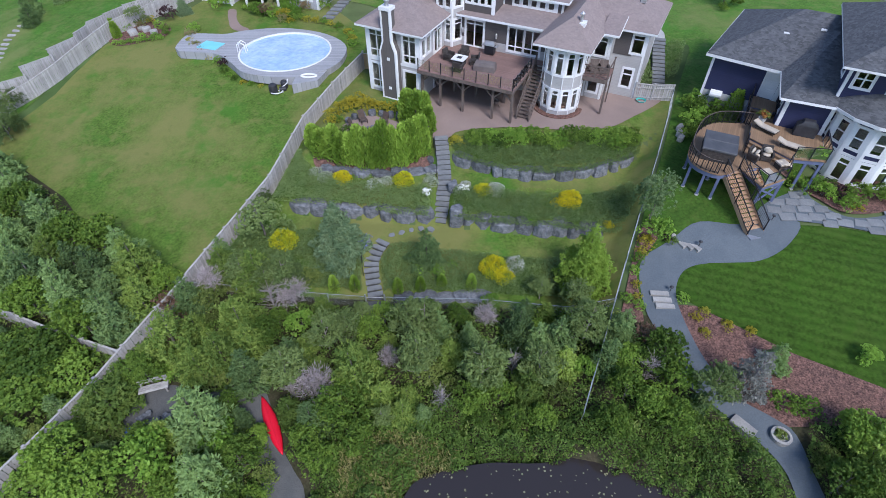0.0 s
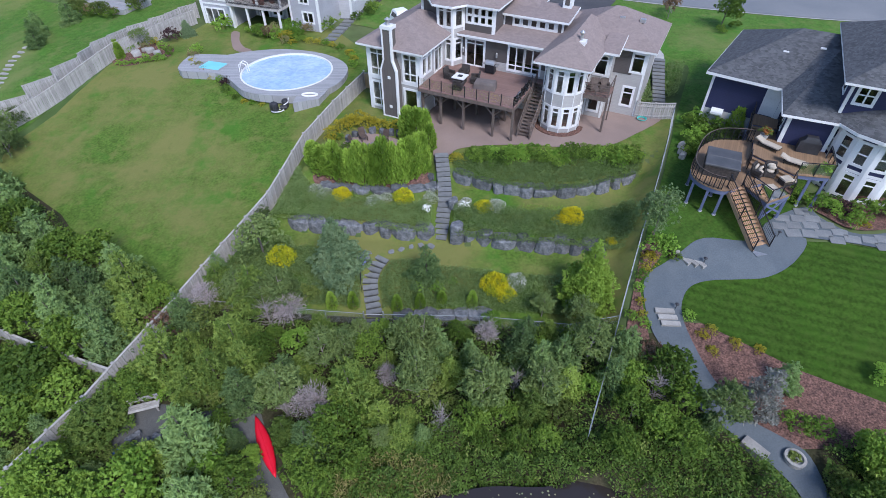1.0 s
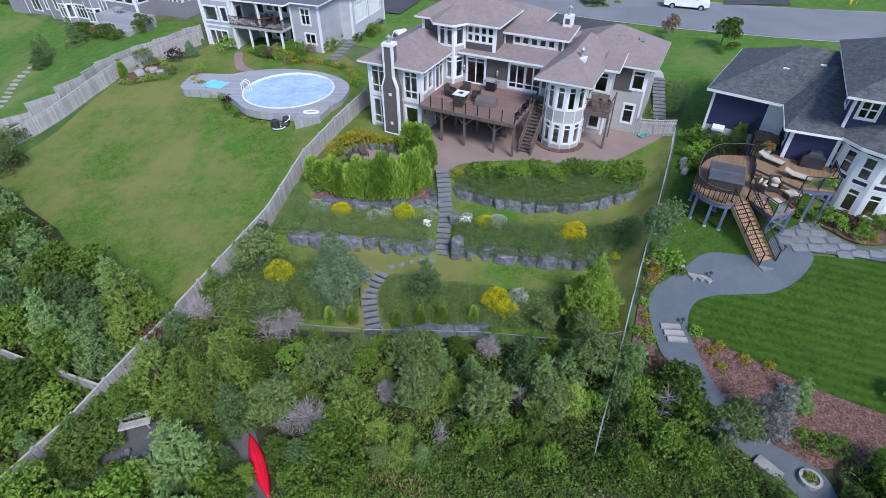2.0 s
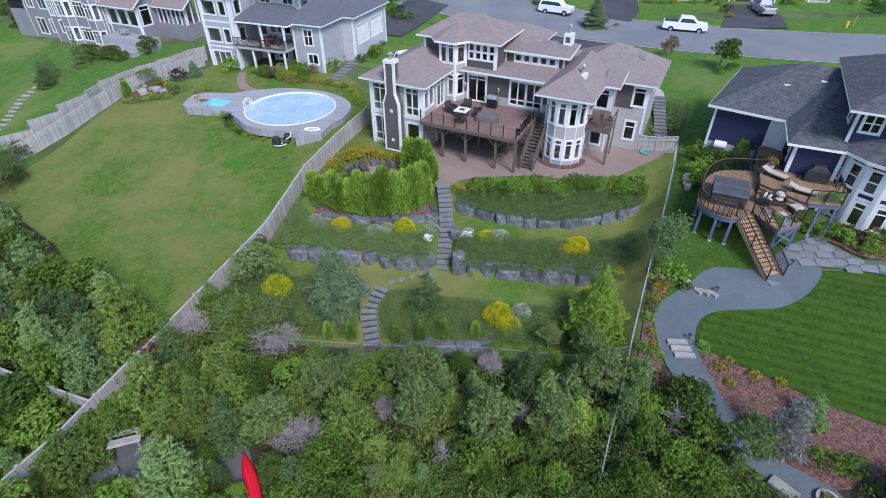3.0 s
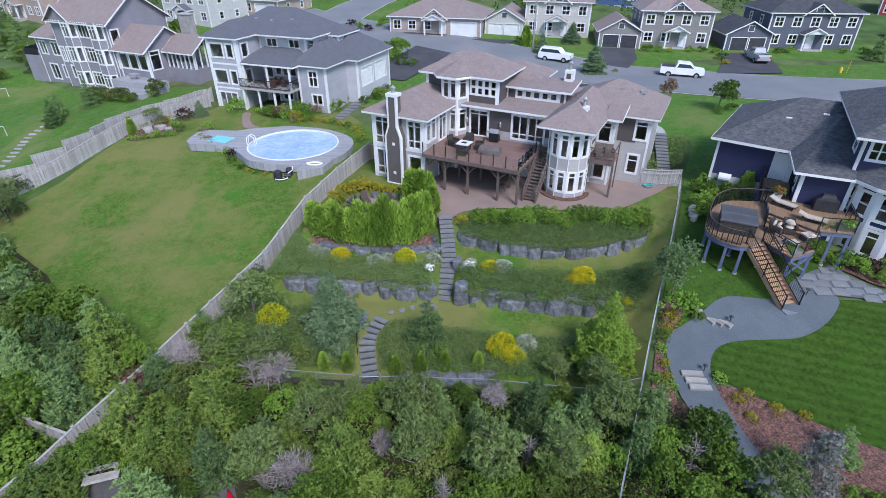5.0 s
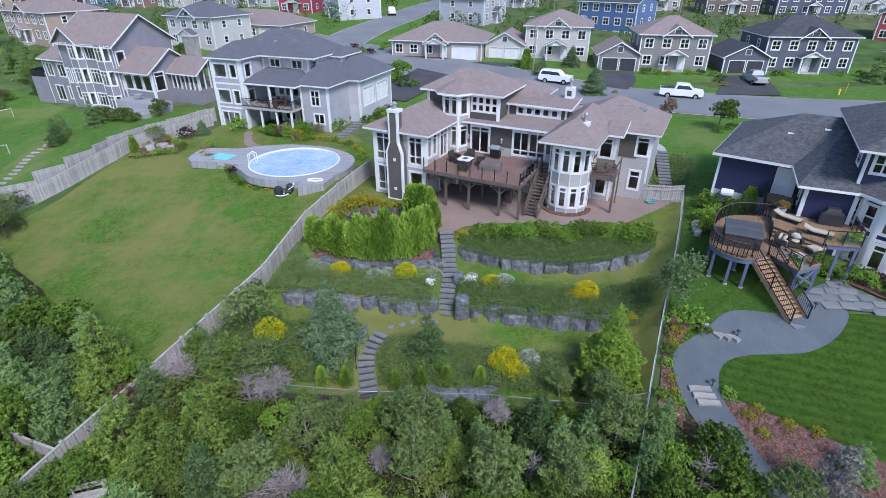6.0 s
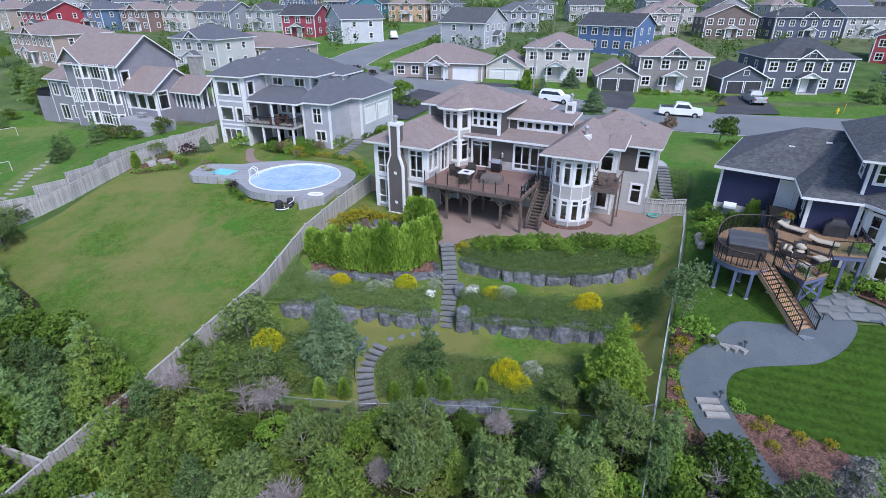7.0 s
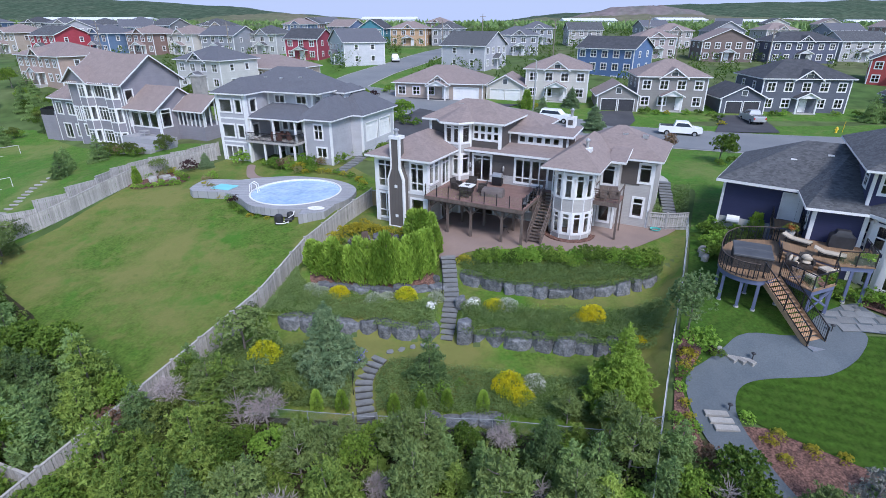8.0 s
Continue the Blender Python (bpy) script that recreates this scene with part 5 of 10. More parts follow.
# second and third rows
ROWS_BEYOND = (
    (-86, 113.5, -30, 17, 12, 2, (0.40, 0.30, 0.25), ROOF_BROWN, "hip", "beige two-storey house with brown roof and porch"),
    (-50.5, 109, -25, 12, 10, 2, (0.52, 0.51, 0.49), ROOF_SLATE, "hip", "white two-storey house with slate roof"),
    (-43.5, 117, -20, 20, 12, 1, (0.40, 0.33, 0.27), ROOF_BROWN, "hip", "wide beige bungalow with brown hipped roof"),
    (-134, 166, -25, 12, 11, 2, (0.42, 0.36, 0.30), ROOF_BROWN, "hip", "beige two-storey house with brown roof"),
    (-118, 160, -25, 12, 11, 2, (0.36, 0.05, 0.07), ROOF_GREY, "gable_side", "crimson red two-storey house with grey roof"),
    (-106, 166, -22, 10, 11, 2, (0.13, 0.2, 0.32), ROOF_SLATE, "hip", "blue two-storey house with slate roof"),
    (-93, 166, -22, 11, 11, 2, (0.24, 0.16, 0.14), ROOF_BROWN, "hip", "brown two-storey house with brown roof"),
    (-81, 166, -22, 10, 11, 2, (0.55, 0.52, 0.48), ROOF_BROWN, "hip", "cream two-storey house with brown roof"),
    (-69, 164, -20, 12, 11, 2, (0.28, 0.29, 0.32), ROOF_SLATE, "gable_side", "grey two-storey house with slate roof"),
    (-57, 168, -20, 10, 10, 2, (0.45, 0.45, 0.46), ROOF_GREY, "hip", "plain pale grey two-storey house"),
    (-42, 155, -15, 10, 10, 2, (0.33, 0.06, 0.09), ROOF_DARK, "gable_side", "dark red two-storey house with charcoal roof"),
    (-30.5, 147, -62, 13, 11, 2, (0.50, 0.51, 0.54), ROOF_SLATE, "gable_front", "pale grey three-level house with slate gable roof"),
    (-30, 208, -15, 10, 10, 2, (0.08, 0.24, 0.30), ROOF_DARK, "gable_front", "teal two-storey house with dark roof"),
    (-16, 203, -10, 13, 10, 2, (0.50, 0.33, 0.2), ROOF_BROWN, "hip", "orange-tan two-storey house with brown roof"),
    (-2, 204, -8, 11, 10, 2, (0.3, 0.3, 0.32), ROOF_GREY, "hip", "grey two-storey house with grey roof"),
    (11, 141, 62, 13, 12, 2, (0.42, 0.42, 0.46), ROOF_GREY, "gable_front", "lavender-grey two-storey house with a gable end"),
    (20, 171, 0, 12, 10, 2, (0.3, 0.31, 0.35), ROOF_SLATE, "hip", "grey-blue two-storey house with slate roof"),
    (35.5, 130.5, -40, 14, 11, 3, (0.10, 0.165, 0.31), ROOF_DARK, "gable_side", "bright blue tall house with black gable roof"),
    (77, 158, -5, 14, 10, 2, (0.17, 0.13, 0.12), ROOF_BROWN, "gable_front", "brown two-storey house with peaked gables"),
    (60, 166, -3, 11, 10, 2, (0.38, 0.33, 0.33), ROOF_BROWN, "hip", "beige two-storey house with brown roof"),
    (97, 156, 0, 18, 10, 2, (0.09, 0.10, 0.15), ROOF_DARK, "hip", "navy-charcoal two-storey house with peaked gables"),
    (117, 161, 0, 13, 10, 2, (0.36, 0.36, 0.37), ROOF_GREY, "gable_side", "grey two-storey house with grey roof"),
    (97, 120, -35, 12, 10, 2, (0.35, 0.06, 0.06), ROOF_GREY, "gable_front", "red house with a white-edged gable"),
    (140, 162, 5, 12, 10, 2, (0.3, 0.28, 0.27), ROOF_BROWN, "hip", "taupe two-storey house with brown roof"),
    (77, 197, 0, 12, 10, 2, (0.42, 0.38, 0.36), ROOF_BROWN, "hip", "plain beige two-storey house"),
    (98, 203, 0, 12, 10, 2, (0.3, 0.3, 0.33), ROOF_GREY, "gable_front", "plain grey two-storey house"),
    (120, 208, 5, 12, 10, 2, (0.45, 0.43, 0.4), ROOF_BROWN, "hip", "plain cream two-storey house"),
    (145, 210, 5, 13, 10, 2, (0.24, 0.25, 0.3), ROOF_SLATE, "gable_side", "plain slate-blue two-storey house"),
    (48, 205, 0, 12, 10, 2, (0.36, 0.34, 0.33), ROOF_GREY, "gable_side", "plain grey-beige two-storey house"),
    (32, 212, 0, 11, 10, 2, (0.28, 0.3, 0.34), ROOF_SLATE, "hip", "grey two-storey house with slate roof"),
)
infill = []
for x, y, turn, w, d, st, colour, roof_mat, style, label in ROWS_BEYOND:
    far_house(x, y, turn, w, d, st, colour, roof_mat, style, label, 0, st < 3, 2.4 if style != "gable_front" else 3.0, dz=-2.3 if st == 3 else 0.0)
for k in range(15):
    x = random.uniform(-190, 190)
    y = random.uniform(190, 300)
    if min(math.hypot(x - r[0], y - r[1]) for r in ROWS_BEYOND) < 19 or any(math.hypot(x - a, y - b) < 19 for a, b in infill) or min(math.hypot(x - p[0], y - p[1]) for p in SIDE_STREET) < 14:
        continue
    infill.append((x, y))
    c = random.choice([(0.36, 0.36, 0.4), (0.45, 0.4, 0.36), (0.3, 0.2, 0.18), (0.55, 0.53, 0.5), (0.2, 0.26, 0.38), (0.27, 0.27, 0.29)])
    far_house(x, y, random.uniform(-30, 30), 11, 10, 2, c, random.choice([ROOF_BROWN, ROOF_GREY, ROOF_SLATE, ROOF_SLATE]), random.choice(["hip", "gable_side", "gable_front"]), "two-storey clapboard house in the far rows", 0, False, 2.4, "far rows of houses")
for k in range(9):
    x = -235 + 24.0 * k + random.uniform(-2, 2)
    y = 225 + random.uniform(-12, 22) - 0.03 * x
    c = random.choice([(0.3, 0.3, 0.33), (0.42, 0.36, 0.31), (0.25, 0.16, 0.14), (0.5, 0.48, 0.45), (0.14, 0.19, 0.3), (0.2, 0.2, 0.21)])
    far_house(x, y, random.uniform(-35, 5), 11, 10, 2, c, random.choice([ROOF_BROWN, ROOF_GREY, ROOF_SLATE, ROOF_DARK]), random.choice(["hip", "gable_side", "hip"]), "two-storey clapboard house in the far rows", 0, False, 2.4, "far rows of houses")

# ---- plants ----
def leaf_cards(points, dirs, lengths, widths, droop=0.0, flat=0.0, facing=None):
    """One four-cornered leaf for each point: dirs give the way it points, facing the way its face looks; returns a mesh."""
    points, dirs = np.asarray(points, float), np.asarray(dirs, float)
    n = len(points)
    dirs = dirs / np.maximum(np.linalg.norm(dirs, axis=1, keepdims=True), 1e-6)
    rnd = np.random.normal(size=(n, 3))
    rnd[:, 2] += flat
    if facing is not None:
        rnd = rnd * 0.32 + facing
    side = np.cross(dirs, rnd)
    side /= np.maximum(np.linalg.norm(side, axis=1, keepdims=True), 1e-6)
    L, W = np.asarray(lengths).reshape(-1, 1), np.asarray(widths).reshape(-1, 1)
    tip = points + dirs * L
    tip[:, 2] -= droop * L[:, 0]
    mid = points + dirs * L * 0.5
    verts = np.stack([points, mid + side * W * 0.5, tip, mid - side * W * 0.5], axis=1).reshape(-1, 3)
    me = bpy.data.meshes.new("leaves")
    me.vertices.add(4 * n)
    me.vertices.foreach_set("co", verts.ravel())
    me.loops.add(4 * n)
    me.loops.foreach_set("vertex_index", np.arange(4 * n, dtype=np.int32))
    me.polygons.add(n)
    me.polygons.foreach_set("loop_start", np.arange(0, 4 * n, 4, dtype=np.int32))
    me.update(calc_edges=True)
    return me


def clump_points(clumps, n, lo=0.72, hi=1.04):
    """Points near the skins of ellipsoid clumps (x, y, z, rx, ry, rz), with outward ways."""
    area = np.array([c[3] * c[4] + c[4] * c[5] + c[3] * c[5] for c in clumps])
    pick = np.random.choice(len(clumps), n, p=area / area.sum())
    c = np.array(clumps)[pick]
    d = np.random.normal(size=(n, 3))
    d[:, 2] = np.abs(d[:, 2]) * 0.9 + d[:, 2] * 0.1
    d /= np.linalg.norm(d, axis=1, keepdims=True)
    r = np.random.uniform(lo, hi, (n, 1))
    return c[:, :3] + d * c[:, 3:] * r, d


def tufts(centres, axes, radius, per, long_by=1.0, wide_by=0.62, opening=0.8):
    """Rounded bunches of leaves or needles: per small faces lie like scales over a dome about each centre and axis."""
    c, a, r = np.repeat(np.asarray(centres, float), per, 0), np.repeat(np.asarray(axes, float), per, 0), np.repeat(np.asarray(radius, float), per)
    a /= np.maximum(np.linalg.norm(a, axis=1, keepdims=True), 1e-6)
    nrm = a + np.random.normal(size=c.shape) * opening
    nrm /= np.maximum(np.linalg.norm(nrm, axis=1, keepdims=True), 1e-6)
    d = nrm * 0.35 + a * 0.5 + np.random.normal(size=c.shape) * 0.7
    d /= np.maximum(np.linalg.norm(d, axis=1, keepdims=True), 1e-6)
    length = r * long_by * np.random.uniform(0.75, 1.25, len(r))
    return leaf_cards(c + nrm * r[:, None] * 0.6 - d * length[:, None] * 0.4, d, length, r * wide_by * np.random.uniform(0.75, 1.25, len(r)), 0.03, 0.0, nrm)


def broad_crown(rx, rz, z, n, leaf, lumps=9, seed=0):
    """The leaves of a rounded crown of several lumps, in small bunches."""
    rng = np.random.RandomState(seed)
    clumps = [(0, 0, z, rx * 0.6, rx * 0.6, rz * 0.78)]
    for k in range(lumps + 4):
        a, e = rng.uniform(0, 6.28), rng.uniform(-0.6, 0.95)
        q = rng.uniform(0.26, 0.44)
        reach = rx * (0.95 - 0.45 * max(0.0, e)) * rng.uniform(0.62, 0.82)
        clumps.append((reach * math.cos(a), reach * math.sin(a), z + rz * 0.68 * e, rx * q, rx * q, rz * q * 0.85))
    np.random.seed(seed)
    pts, d = clump_points(clumps, n // 6, 0.8, 1.06)
    return tufts(pts, d + np.array((0, 0, 0.35)), np.random.uniform(0.75, 1.3, len(pts)) * leaf, 8, 0.85, 0.62, 0.7)


def mound(n, leaf, seed):
    """A dense rounded cushion of small leaves or flowers."""
    np.random.seed(seed)
    pts, d = clump_points([(0, 0, 0.3, 0.68, 0.66, 0.62), (0.36, 0.1, 0.26, 0.46, 0.46, 0.48), (-0.34, -0.2, 0.26, 0.46, 0.44, 0.5), (0.02, 0.4, 0.26, 0.44, 0.44, 0.46), (0.1, -0.4, 0.24, 0.42, 0.42, 0.42)], n, 0.85, 1.05)
    return leaf_cards(pts, d * 0.6 + np.random.normal(size=(n, 3)) * 0.5, np.random.uniform(0.7, 1.3, n) * leaf, np.random.uniform(0.6, 0.9, n) * leaf, 0.0, 1.2)


def conifer_crown(h, r, base, seed=0, whorl=0.4, tuft=0.25, bare=0.0, lift=0.15, dense=1.0, soft=1.0, per=11, slim=0.36):
    """Boughs in whorls, each a flat fan that ends in bushy bunches of needles."""
    np.random.seed(seed)
    rng = np.random.RandomState(seed)
    pts, ways, rad = [], [], []
    z = base
    while z < h - 0.2:
        f = (z - base) / (h - base)
        reach = r * (1 - f ** 1.1) ** (0.9 * soft) * rng.uniform(0.8, 1.15) + 0.12
        m = max(4, int(round((3.6 + 4.0 * (1 - f)) * dense)))
        for k in range(m):
            a = 6.283 * (k + rng.uniform(-0.35, 0.35)) / m + z * 2.4
            q = reach * rng.uniform(0.7, 1.16)
            if rng.uniform() < bare:
                continue
            out, across = np.array((math.cos(a), math.sin(a), 0.0)), np.array((-math.sin(a), math.cos(a), 0.0))
            zb = z + rng.uniform(-0.4, 0.4) * whorl
            steps = max(1, int(round(0.75 * q / (tuft * 0.72))))
            for j in range(steps + 1):
                t = 0.28 + 0.72 * j / steps
                p = out * q * t + np.array((0, 0, zb + q * t * lift - 0.2 * q * t * t))
                wide = 0.55 * q * (1.05 - t) * min(1.0, 0.4 + t)
                rows = [0.0] if wide < tuft * 0.55 else [-1.0, 0.0, 1.0]
                for sg in rows:
                    pts.append(p + across * sg * wide + out * abs(sg) * wide * 0.4 + rng.normal(size=3) * 0.03 + np.array((0, 0, -0.1 * abs(sg) * wide)))
                    ways.append(out * 0.55 + across * sg * 0.4 + np.array((0, 0, 0.75 + 0.4 * f)))
                    rad.append(tuft * rng.uniform(0.7, 1.15) * (1.0 - 0.3 * f))
        z += whorl * rng.uniform(0.85, 1.15)
    for i in range(5):
        pts.append(np.array((0, 0, h - 0.02 - 0.1 * i)))
        ways.append(np.array((0, 0, 1.0)))
        rad.append(0.2)
    return tufts(pts, ways, rad, per, 1.1, slim)


def trunk_shape(h, r, seed=0, limbs=5, reach=0.8, low=0.3):
    """A tapered trunk with limbs."""
    rng = random.Random(seed)
    s = Shape()
    bend = [rng.uniform(-0.12, 0.12) * h * 0.3 for _ in range(2)]
    pts = [(bend[0] * t * t, bend[1] * t * t, h * t) for t in (0, 0.25, 0.5, 0.75, 1)]
    s.tube(pts, [r, r * 0.8, r * 0.6, r * 0.42, r * 0.15], 7)
    for k in range(limbs):
        t = low + (0.9 - low) * k / max(1, limbs)
        a = 2.4 * k + rng.uniform(-0.4, 0.4)
        p = Vector((bend[0] * t * t, bend[1] * t * t, h * t))
        q = p + Vector((math.cos(a), math.sin(a), 0.75)) * reach * (1.1 - 0.6 * t)
        s.tube([p, (p + q) / 2 + Vector((0, 0, -0.05)), q], [r * 0.4, r * 0.28, r * 0.08], 5)
    return s


F_SPRUCE = foliage("spruce_needles", (0.112, 0.19, 0.066), (0.215, 0.315, 0.105), 0.26)
F_BLUE = foliage("blue_spruce_needles", (0.135, 0.215, 0.105), (0.245, 0.335, 0.17), 0.1)
F_FIR = foliage("fir_needles", (0.125, 0.205, 0.038), (0.275, 0.37, 0.075), 0.28)
F_LARCH = foliage("larch_needles", (0.15, 0.26, 0.028), (0.24, 0.355, 0.052), 0.1)
F_LEAF = foliage("alder_leaves", (0.08, 0.15, 0.02), (0.18, 0.28, 0.04), 0.28)
F_LIME = foliage("bright_leaves", (0.135, 0.26, 0.03), (0.235, 0.38, 0.056), 0.2)
F_OLIVE = foliage("olive_leaves", (0.12, 0.17, 0.036), (0.21, 0.265, 0.065), 0.22)
F_GREY = foliage("grey_green_leaves", (0.11, 0.165, 0.05), (0.185, 0.25, 0.078), 0.22)
F_CEDAR = foliage("cedar_sprays", (0.165, 0.285, 0.034), (0.31, 0.45, 0.07), 0.12)
F_COVER = foliage("juniper_cover", (0.15, 0.225, 0.072), (0.215, 0.30, 0.1), 0.06)
F_YELLOW = foliage("yellow_flowers", (0.68, 0.58, 0.012), (0.36, 0.4, 0.02), 0.1)
F_WHITE = foliage("white_flowers", (0.62, 0.62, 0.55), (0.28, 0.33, 0.20), 0.1)
F_PURPLE = foliage("blue_flowers", (0.25, 0.28, 0.62), (0.5, 0.52, 0.7), 0.1)
F_GOLD = foliage("gold_shrub_leaves", (0.42, 0.36, 0.03), (0.30, 0.30, 0.04), 0.15)
F_RUST = foliage("rusty_leaves", (0.16, 0.09, 0.06), (0.22, 0.15, 0.1), 0.2)
F_DARK = foliage("dark_plum_leaves", (0.05, 0.025, 0.03), (0.09, 0.05, 0.05), 0.2)
F_UNDER = foliage("shady_leaves", (0.05, 0.098, 0.014), (0.13, 0.215, 0.032), 0.2)
F_SHORE = foliage("shore_leaves", (0.075, 0.135, 0.024), (0.145, 0.232, 0.042), 0.1)
F_REED = foliage("pond_sedge", (0.217, 0.232, 0.070), (0.341, 0.310, 0.124), 0.2)

PLANT = {}


def plant_kind(key, name, crown, crown_mat, label, category, trunk=None, trunk_mat=None):
    """A plant built once, far below the ground's edge of use: the first placing moves it."""
    PLANT[key] = (name, crown, crown_mat, trunk, trunk_mat or BARK, label, category)
    return key


def plant(key, x, y, size=1.0, turn=None, group="", label="", lift=0.0, z=None, stretch=1.0):
    name, crown, crown_mat, trunk, trunk_mat, base_label, category = PLANT[key]
    turn = random.uniform(0, 360) if turn is None else turn
    zz = (ground(x, y) if z is None else z) + lift
    m = pose(x, y, zz - 0.05, 0, 0, turn) @ Matrix.Diagonal((size, size, size * stretch, 1))
    if trunk is None:
        ob = part(name, crown, crown_mat)
        ob.matrix_world = m
        return tagged(ob, label or base_label, category, group)
    t = thing(name, m, label or base_label, category, group)
    part("trunk", trunk, trunk_mat, t)
    part("crown", crown, crown_mat, t)
    return t


for k in range(3):
    plant_kind("spruce%d" % k, "spruce", conifer_crown(4.3, 1.5 + 0.12 * k, 0.25, 10 + k, 0.5, 0.27, 0.0, 0.12, 1.15, 0.85), F_SPRUCE, "dark green spruce tree with layered boughs", "tree", trunk_shape(4.0, 0.09, k, 0).mesh("trunk"))
    plant_kind("fir%d" % k, "fir", conifer_crown(3.8, 1.5 + 0.15 * k, 0.2, 20 + k, 0.46, 0.26, 0.05, 0.28, 1.05, 0.7), F_FIR, "yellowish green fir tree among the bushes", "tree", trunk_shape(3.6, 0.09, k, 0).mesh("trunk"))
    plant_kind("alder%d" % k, "alder", broad_crown(1.5, 1.4, 1.75, 3200, 0.17, 20, 30 + k), F_LEAF, "bushy green alder tree with small leaves", "tree", trunk_shape(2.6, 0.07, k, 5).mesh("trunk"))
    plant_kind("pine%d" % k, "pine", conifer_crown(4.4, 1.25, 1.9, 40 + k, 0.46, 0.25, 0.15, 0.5, 0.95, 0.45), F_GREY, "thin grey-green pine with a bare lower trunk", "tree", trunk_shape(4.2, 0.075, k, 8, 0.9, 0.15).mesh("trunk"), DEAD_WOOD)
plant_kind("olive", "shrub", broad_crown(1.2, 1.0, 0.9, 1900, 0.135, 10, 51), F_OLIVE, "loose olive-green leafy shrub", "shrub", trunk_shape(1.2, 0.05, 4, 4, 0.5).mesh("trunk"))
plant_kind("lime", "shrub", broad_crown(1.1, 1.1, 1.0, 1900, 0.145, 10, 52), F_LIME, "bright light green leafy shrub", "shrub", trunk_shape(1.4, 0.05, 5, 4, 0.5).mesh("trunk"))
plant_kind("rusty", "shrub", broad_crown(0.8, 0.7, 0.9, 600, 0.14, 7, 53), F_RUST, "withered reddish-brown twiggy shrub", "shrub", trunk_shape(1.0, 0.04, 6, 7, 0.6).mesh("trunk"), DEAD_WOOD)
dead = Shape()
rng = random.Random(9)
for k in range(80):
    a, e, q = rng.uniform(0, 6.28), rng.uniform(0.1, 1.2), rng.uniform(0.35, 1.05)
    p0 = Vector((0, 0, rng.uniform(0.3, 2.2)))
    p1 = p0 + Vector((math.cos(a) * math.cos(e), math.sin(a) * math.cos(e), math.sin(e))) * q
    dead.tube([p0, (p0 + p1) / 2 + Vector((rng.uniform(-.1, .1), rng.uniform(-.1, .1), 0)), p1], [0.014, 0.01, 0.004], 3)
plant_kind("dead", "dead_tree", dead.mesh("twigs"), DEAD_WOOD, "dead leafless tree with pale grey twigs", "tree", trunk_shape(3.0, 0.06, 8, 6, 0.9, 0.2).mesh("trunk"), DEAD_WOOD)
np.random.seed(79)
gp_, gd_ = clump_points([(0, 0, 1.5, 0.8, 0.8, 0.7), (0.4, 0.2, 1.3, 0.5, 0.5, 0.5), (-0.4, -0.1, 1.4, 0.5, 0.5, 0.5)], 1300, 0.3, 1.05)
plant_kind("ghost", "dead_shrub", leaf_cards(gp_, gd_ * 0.8 + np.random.normal(size=(1300, 3)) * 0.6, np.random.uniform(0.2, 0.42, 1300), np.random.uniform(0.016, 0.032, 1300), 0.0, 0.8), foliage("dead_twigs", (0.30, 0.25, 0.24), (0.44, 0.38, 0.37), 0.12), "dead pinkish-grey twiggy shrub in the thicket", "shrub", trunk_shape(1.9, 0.05, 6, 8, 0.7, 0.2).mesh("trunk"), DEAD_WOOD)
plant_kind("bluespruce", "blue_spruce", conifer_crown(3.9, 1.75, 0.1, 61, 0.3, 0.19, 0, 0.15, 1.9, 0.8, 12), F_BLUE, "dense blue-green spruce tree on the garden slope", "tree", trunk_shape(3.6, 0.1, 3, 0).mesh("trunk"))
plant_kind("larch", "larch", conifer_crown(5.6, 1.75, 0.15, 62, 0.27, 0.17, 0, 0.42, 1.8, 0.95, 11), F_LARCH, "bright yellow-green larch tree with soft needles", "tree", trunk_shape(5.0, 0.11, 3, 0).mesh("trunk"))
plant_kind("willow", "willow", broad_crown(1.6, 1.6, 1.35, 2600, 0.15, 12, 63), F_GREY, "feathery grey-green willow beside the fence", "tree", trunk_shape(2.4, 0.08, 7, 6).mesh("trunk"))
plant_kind("greyspruce", "grey_spruce", conifer_crown(3.9, 1.05, 0.6, 74, 0.4, 0.22, 0.3, 0.1, 1.0, 0.5), foliage("grey_needles", (0.16, 0.165, 0.14), (0.29, 0.29, 0.255), 0.1), "half-dead grey spruce leaning in the mulch bed", "tree", trunk_shape(3.8, 0.09, 7, 9, 0.8, 0.1).mesh("trunk"), DEAD_WOOD)
plant_kind("young", "young_tree", broad_crown(1.45, 2.1, 2.5, 3300, 0.15, 20, 64), foliage("pale_young_leaves", (0.15, 0.235, 0.085), (0.285, 0.37, 0.175), 0.1), "young pale green tree with loose leaves by the fence", "tree", trunk_shape(4.2, 0.06, 9, 9, 1.0, 0.25).mesh("trunk"))
plant_kind("round", "shrub", broad_crown(0.8, 0.62, 0.5, 700, 0.13, 8, 65), F_LIME, "rounded green garden shrub", "shrub")
plant_kind("deep", "shrub", broad_crown(0.85, 0.7, 0.55, 800, 0.12, 8, 66), F_LEAF, "dense dark green garden shrub", "shrub")
plant_kind("gold", "shrub", broad_crown(0.7, 0.5, 0.42, 700, 0.11, 8, 67), F_GOLD, "golden-yellow leafed garden shrub", "shrub")
plant_kind("plum", "shrub", broad_crown(0.8, 0.6, 0.5, 700, 0.12, 8, 68), F_DARK, "dark plum-red garden shrub", "shrub")
